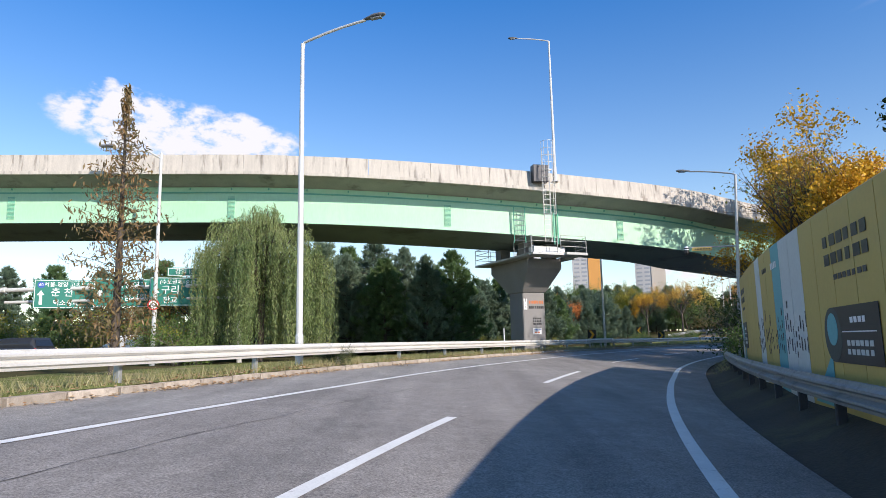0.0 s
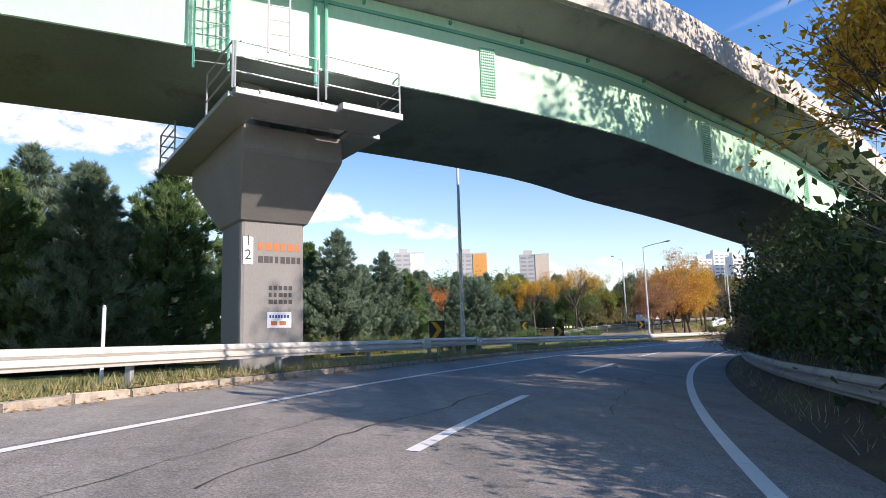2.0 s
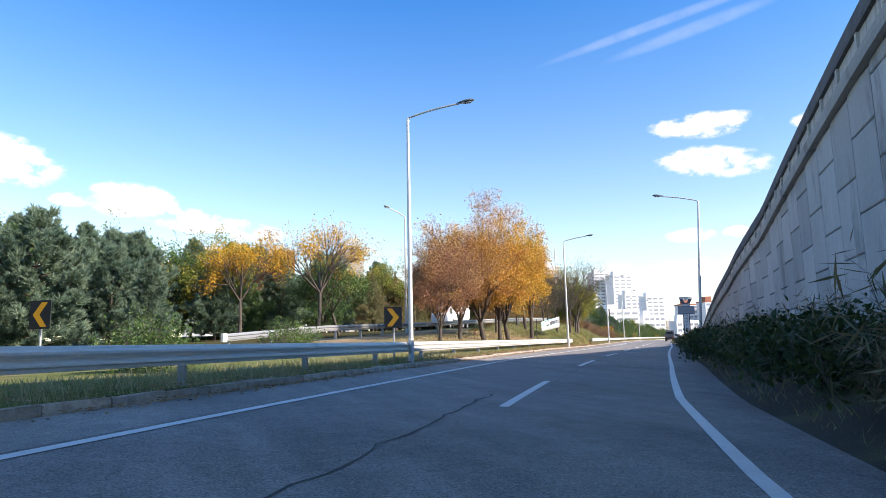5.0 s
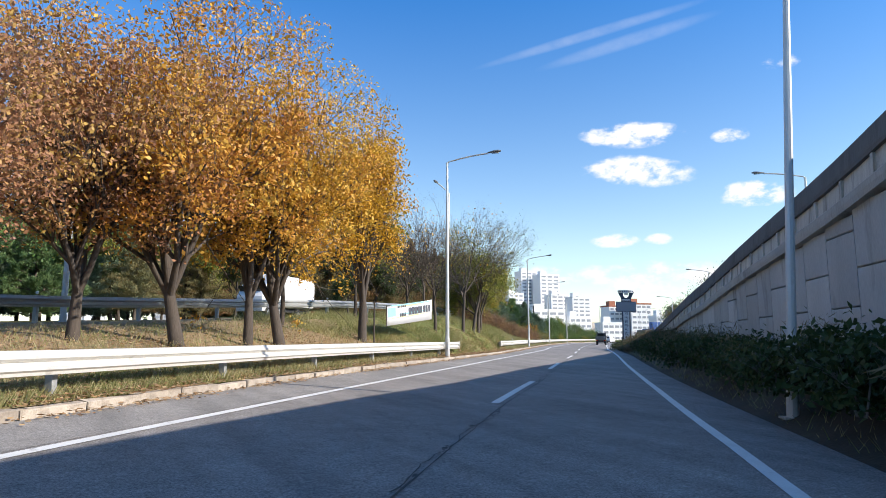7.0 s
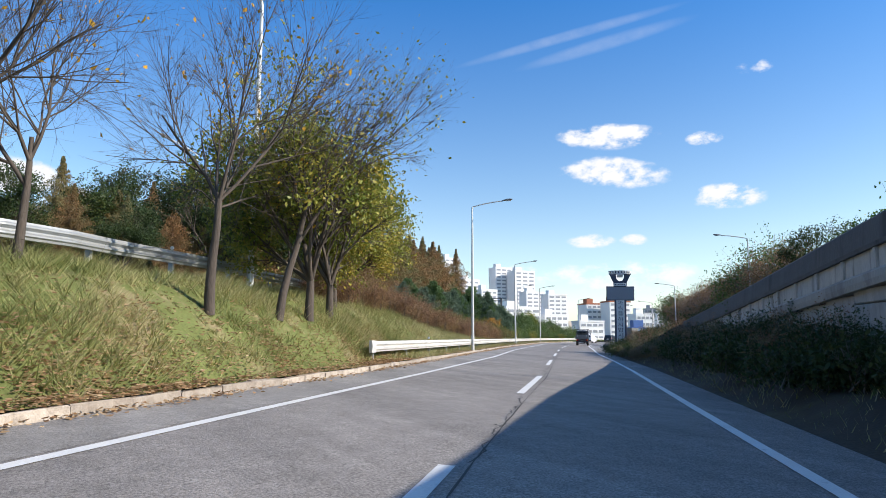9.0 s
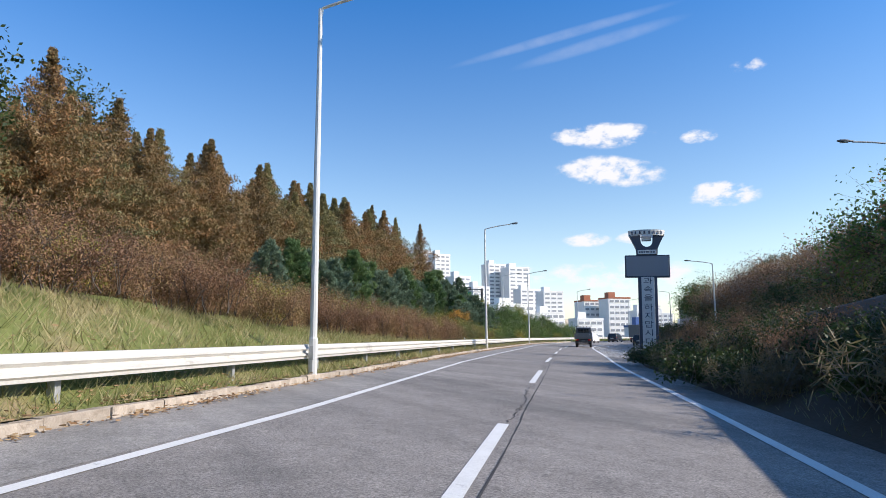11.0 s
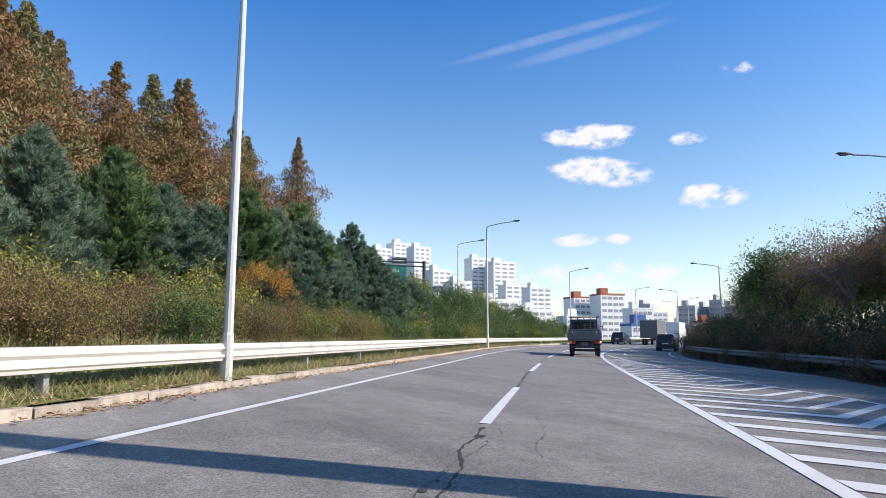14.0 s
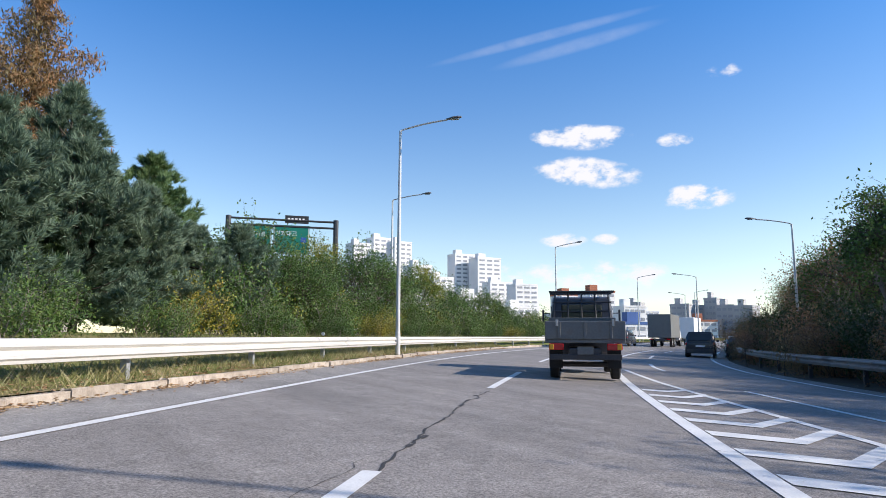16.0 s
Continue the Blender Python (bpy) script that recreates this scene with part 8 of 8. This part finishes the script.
    part("number_plate", box_bm(0.52, 0.02, 0.11, (0, -L / 2 - 0.03, 0.72), 0.004), c, material=white_sheet)
    return c


def make_truck(m):
    t = tagged(empty("flatbed_truck", m), "small dark flatbed truck with a steel cab guard and drop sides", "truck")
    W = 0.86
    # chassis and bed: rear at y = 0
    part("chassis", box_bm(0.7, 4.6, 0.18, (0, 2.35, 0.62), 0.02), t, material=steel_dark)
    part("bed_floor", box_bm(2 * W, 2.9, 0.08, (0, 1.47, 0.86), 0.01), t, material=truck_bed)
    tg = part("tailgate", box_bm(2 * W, 0.05, 0.4, (0, 0.02, 1.1), 0.012), t, label="worn grey tailgate", material=truck_bed)
    for x in (-0.55, 0.0, 0.55):
        part("rib", box_bm(0.06, 0.03, 0.36, (x, -0.02, 1.1), 0.006), tg, material=truck_bed)
    for x in (-0.6, 0.6):
        part("latch", box_bm(0.05, 0.04, 0.14, (x, -0.03, 1.26), 0.006), tg, label="steel latch", material=galv_dull)
    for sx in (-1, 1):
        part("side_gate", box_bm(0.05, 2.86, 0.4, (sx * (W - 0.02), 1.47, 1.1), 0.012), t, material=truck_bed)
    part("headboard", box_bm(2 * W, 0.06, 0.55, (0, 2.93, 1.18), 0.012), t, material=truck_bed)
    # cab guard of tubes above the headboard
    guard = part("cab_guard", cyl_bm(0.026, 0.026, (-0.78, 2.96, 2.14), (0.78, 2.96, 2.14), 6), t, label="black tube cab guard", material=steel_dark)
    for x in (-0.72, -0.36, 0.0, 0.36, 0.72):
        part("guard_upright", cyl_bm(0.022, 0.022, (x, 2.92, 1.4), (x * 0.95, 3.0, 2.16), 6), guard, material=steel_dark)
    for z in (1.62, 1.86):
        part("guard_bar", cyl_bm(0.022, 0.022, (-0.76, 2.96, z), (0.76, 2.96, z), 6), guard, material=steel_dark)
    for x in (-0.7, 0.7):
        part("rack_rail", cyl_bm(0.02, 0.02, (x, 2.98, 2.13), (x, 4.1, 2.16), 6), t, label="black roof rack tube", material=steel_dark)
    for y in (2.98, 3.3, 3.7, 4.1):
        part("rack_bar", cyl_bm(0.018, 0.018, (-0.85, y, 2.15), (0.85, y, 2.15), 6), t, label="black roof rack tube", material=steel_dark)
    cab = loft([(3.08, W * 0.94, W * 0.84, 0.55, 1.98), (3.3, W * 0.98, W * 0.88, 0.5, 2.02), (4.2, W * 0.98, W * 0.86, 0.45, 1.98), (4.75, W * 0.96, W * 0.88, 0.42, 1.2), (4.9, W * 0.92, W * 0.85, 0.42, 1.05)], truck_paint, "cab")
    part("cab", cab, t)
    part("rear_window", box_bm(1.05, 0.04, 0.42, (0, 3.06, 1.62), 0.03), t, label="cab rear window", material=glass_dark)
    for sx in (-1, 1):
        part("side_window", box_bm(0.02, 0.8, 0.45, (sx * W * 0.93, 3.85, 1.55), 0.01), t, material=glass_dark)
        mr = part("mirror", box_bm(0.05, 0.16, 0.34, (sx * (W + 0.2), 4.3, 1.55), 0.02), t, label="black door mirror", material=steel_dark)
        part("mirror_arm", cyl_bm(0.014, 0.014, (sx * W, 4.35, 1.62), (sx * (W + 0.2), 4.3, 1.62), 6), mr, material=steel_dark)
        lp = part("tail_lamp", box_bm(0.32, 0.06, 0.14, (sx * 0.62, -0.02, 0.74), 0.015), t, label="red and amber tail lamp", material=tail_red)
        part("amber_lens", box_bm(0.09, 0.02, 0.12, (sx * 0.72, -0.055, 0.74), 0.006), lp, material=sign_yellow)
        wheel(t, sx * 0.68, 0.98, 0.33, 0.2)
        wheel(t, sx * 0.68, 4.05, 0.33, 0.2)
        part("mud_flap", box_bm(0.3, 0.02, 0.4, (sx * 0.64, 0.52, 0.46), 0.004), t, material=tyre)
    part("rear_bumper", box_bm(1.55, 0.08, 0.12, (0, 0.05, 0.52), 0.015), t, material=steel_dark)
    part("axle", cyl_bm(0.06, 0.06, (-0.6, 0.98, 0.33), (0.6, 0.98, 0.33), 8), t, material=steel_dark)
    part("number_plate", box_bm(0.34, 0.02, 0.17, (0, -0.04, 0.66), 0.004), t, material=truck_bed)
    part("spare_wheel", cyl_bm(0.3, 0.3, (0, 0.45, 0.52), (0, 0.45, 0.66), 20), t, material=tyre)
    bm = box_bm(1.2, 1.6, 0.3, (0.0, 1.9, 1.05), 0.05)
    part("load", bm, t, label="dark covered load", material=steel_dark)
    return t


def make_box_truck(m, body_m, label, length=6.5, soft=0.04):
    t = tagged(empty("box_truck", m), label, "truck")
    part("cargo_box", box_bm(2.3, length, 2.4, (0, length / 2, 2.15), soft), t, material=body_m)
    part("chassis", box_bm(1.0, length + 1.8, 0.25, (0, length / 2 + 0.8, 0.75), 0.02), t, material=steel_dark)
    part("cab", loft([(length + 0.1, 1.05, 0.98, 0.7, 2.6), (length + 1.1, 1.05, 0.96, 0.6, 2.55), (length + 1.8, 1.02, 0.98, 0.55, 1.6)], car_white, "cab"), t)
    part("windscreen", box_bm(1.8, 0.04, 0.8, (0, 0, 0), 0.03), t, pose(0, length + 1.55, 2.0, -38, 0, 0), material=glass_dark)
    for sx in (-1, 1):
        part("side_window", box_bm(0.02, 0.7, 0.6, (sx * 1.05, length + 0.7, 2.0), 0.01), t, material=glass_dark)
        for y in (1.2, length * 0.45, length + 1.0):
            wheel(t, sx * 0.95, y, 0.45, 0.26)
        part("tail_lamp", box_bm(0.3, 0.05, 0.14, (sx * 0.85, -0.02, 0.8), 0.01), t, material=tail_red)
    return t


make_truck(along(209.8, 1.95, float(road_z(209.8, 1.95)) + 0.005) @ Matrix.Scale(1.12, 4))
make_car(along(247, -1.9, float(road_z(247, -1.9)) + 0.005), car_white, "white sport utility car in the outer lane")
make_car(along(262, -1.6, float(road_z(262, -1.6)) + 0.005), car_dark, "dark hatchback car ahead in the lane", True)
make_car(along(240, 7.2, float(road_z(240, 7.2)) + 0.005), car_dark, "dark sport utility car in the merging lane")
make_car(along(242.5, 9.6, float(road_z(242.5, 9.6)) + 0.005), car_dark, "dark saloon car in the outer merging lane", False)
make_car(along(256, 9.2, float(road_z(256, 9.2)) + 0.005), car_white, "white saloon car far down the merging lane", False)
make_box_truck(along(264, 1.6, float(road_z(264, 1.6)) + 0.005), truck_bed, "grey tipper truck in the merging lane", 6.0)
make_box_truck(along(276, 2.2, float(road_z(276, 2.2)) + 0.005), white_sheet, "white box truck far down the road", 5.5)
make_box_truck(along(128.6, -18.0, float(upper_z(123)) + 0.005, 180) @ Matrix.Scale(0.85, 4), white_sheet, "white tank truck with a rounded body on the upper road", 6.5, 0.45)
for x, y, a, pm in ((-18.5, 38.5, 80, car_white), (-13.5, 39.5, 80, car_dark), (-27, 40.5, 80, car_dark)):
    s_, d_ = sd_of([x], [y])
    make_car(pose(x, y, float(ground_z(s_, d_)[0]) + 0.02, 0, 0, a), pm, "white car on the other road" if pm is car_white else "dark car on the other road", True)


# ---- the town beyond ----
bld_white = mat("facade_white", (0.78, 0.78, 0.77), 0.8, 0.05, 0.1, 3, 0.0)
bld_grey = mat("facade_grey", (0.42, 0.42, 0.42), 0.8, 0.06, 0.1, 3, 0.0)
bld_warm = mat("facade_beige", (0.55, 0.48, 0.40), 0.8, 0.06, 0.1, 3, 0.0)
bld_orange = mat("gable_orange", (0.62, 0.30, 0.08), 0.8, 0.05, 0.1, 3, 0.0)
bld_brick = mat("roof_brick_red", (0.36, 0.14, 0.08), 0.85, 0.08, 0.3, 3, 0.0)
bld_blue = mat("roof_blue", (0.05, 0.12, 0.32), 0.6, 0.06, 0.3, 3, 0.0)
win_dark = mat("window_band", (0.3, 0.32, 0.35), 0.25, 0.1, 0.2, 4, 0.0)
WIN_ME = {}


def building(x, y, w, h, bearing, depth, wall, roof=None, floors=None, bays=3, gable=None, label="white apartment block", tiers=0, low=False):
    """A block whose front faces the viewer's bearing; windows are set in bands, each its own piece."""
    low_by = max(0.0, 0.022 * ((x - 107) * 0.824 - (y - 143) * 0.566))
    h = max(h - low_by, 5.0)
    b = tagged(empty("apartment_building" if not low else "office_building", pose(x, y, -0.5, 0, 0, -bearing)), label, "building")
    part("wall", box_bm(w, depth, h, (0, depth / 2, h / 2)), b, material=wall)
    part("parapet", box_bm(w + 0.3, depth + 0.3, 0.9, (0, depth / 2, h + 0.45)), b, material=roof or wall)
    part("roof_house", box_bm(w * 0.3, depth * 0.4, 3.2, (-w * 0.2, depth / 2, h + 2.4)), b, material=roof or wall)
    if gable:
        part("gable", box_bm(w * 0.46, 0.4, h, (w * 0.27, -0.2, h / 2)), b, label="coloured gable wall", material=gable)
    floors = floors or max(2, int(h / 2.9))
    span = (-w / 2 + 0.5, w * 0.02) if gable else (-w / 2 + 0.4, w / 2 - 0.4)
    fh = h / floors
    bw = (span[1] - span[0]) / bays
    key = (round(bw, 1), round(fh, 1))
    if key not in WIN_ME:
        WIN_ME[key] = _mesh_from(box_bm(bw * 0.7, 0.3, fh * 0.4, (0, 0, 0)), "window", win_dark)
    for f in range(floors):
        for k in range(bays):
            part("window", WIN_ME[key], b, pose(span[0] + bw * (k + 0.5), -0.02, fh * (f + 0.55)))
    if not low:
        side_n = 3
        key2 = ("s", round(depth / side_n, 1), round(fh, 1))
        if key2 not in WIN_ME:
            WIN_ME[key2] = _mesh_from(box_bm(0.3, depth / side_n * 0.6, fh * 0.4, (0, 0, 0)), "window", win_dark)
        for f in range(0, floors):
            part("window", WIN_ME[key2], b, pose(w / 2 + 0.0, depth * 0.5, fh * (f + 0.55)))
    return b


for x, y, w, h, a, dp, kind in (
        (315.8, 531.5, 13.1, 62.9, 27, 12, 0), (333.1, 533.3, 15.5, 68.3, 28.9, 12, 0), (337.1, 513.6, 13.1, 63.6, 30.7, 12, 0),
        (386.5, 510.1, 15.9, 59.1, 36.5, 12, 0), (393.8, 491.7, 18.2, 55.6, 38.8, 14, 0), (379.2, 438.2, 15.3, 33.4, 42.2, 12, 0),
        (312.5, 452.3, 12.7, 40.6, 32.6, 12, 0), (316.7, 437.3, 12.4, 33.1, 34.6, 12, 0), (387.1, 471.2, 16.6, 37.2, 39.9, 12, 0),
        (411.5, 355.6, 9.9, 20.8, 55.1, 10, 2), (424.5, 354.2, 8.5, 20.7, 56.4, 10, 2), (424.1, 345.6, 6.6, 24.4, 57.5, 10, 2), (419.1, 334.7, 9, 20.2, 58.6, 10, 2), (410.3, 320.1, 9.2, 19.1, 59.9, 10, 2),
        (491.7, 448.9, 11, 28.4, 51.4, 10, 2), (491.1, 433.4, 12.8, 21.8, 52.8, 10, 0)):
    building(x, y, w, h, a + (-28 if kind != 2 else 20), dp, (bld_white, bld_grey, bld_grey)[kind], bays=3, label=("tall white apartment block with dark window bands", "grey apartment block with ribbed front", "grey apartment slab in shade")[kind])
for x, y, w, h, a, dp, roof, lab in (
        (283.3, 362.3, 21.9, 18.0, 38.1, 14, None, "low white office building with window strips"), (310.5, 365.5, 15.2, 14.9, 42.0, 12, None, "low white office building"),
        (362.6, 384.4, 14.5, 24.3, 46.3, 12, bld_brick, "white building with a red-brown roof storey"), (364.8, 367.0, 14.3, 25.4, 48.8, 12, bld_brick, "white building with a red-brown roof storey"),
        (351.0, 336.6, 11, 16.5, 51.5, 10, None, "small white town building"), (282.2, 278.3, 15.2, 6.7, 52.4, 8, bld_blue, "low shed with a blue roof"), (280.2, 401.4, 29.2, 20.1, 32.9, 12, None, "long white town building"),
        (301.0, 329.0, 14, 10.7, 46, 9, None, "low white town building")):
    building(x, y, w, h, a - 30, dp, bld_white, roof, max(2, int(h / 3.4)), 4, None, lab, low=True)
for (x, y), w, h, a, g in (((49.4, 439.0), 19.3, 58, 4.8, bld_white), ((90.1, 432.6), 19.6, 56.5, 10.8, bld_orange), ((128.1, 418.4), 18.9, 53.5, 16.8, bld_warm)):
    building(x, y, w, h, a, 14, bld_grey, None, 20, 2, g, "tall apartment tower with a coloured gable wall")
# low fill of small town houses in the gaps
rnd_c = random.Random(12)
for k in range(16):
    a = radians(30 + k * 2.1 + rnd_c.uniform(-0.5, 0.5))
    dist = rnd_c.uniform(330, 460)
    building(115 + math.sin(a) * dist, 151 + math.cos(a) * dist, rnd_c.uniform(9, 16), rnd_c.uniform(9, 17), math.degrees(a) - 30, 10, rnd_c.choice((bld_white, bld_white, bld_grey, bld_warm)), rnd_c.choice((None, None, bld_brick)), None, 3, None, "small distant town building", low=True)
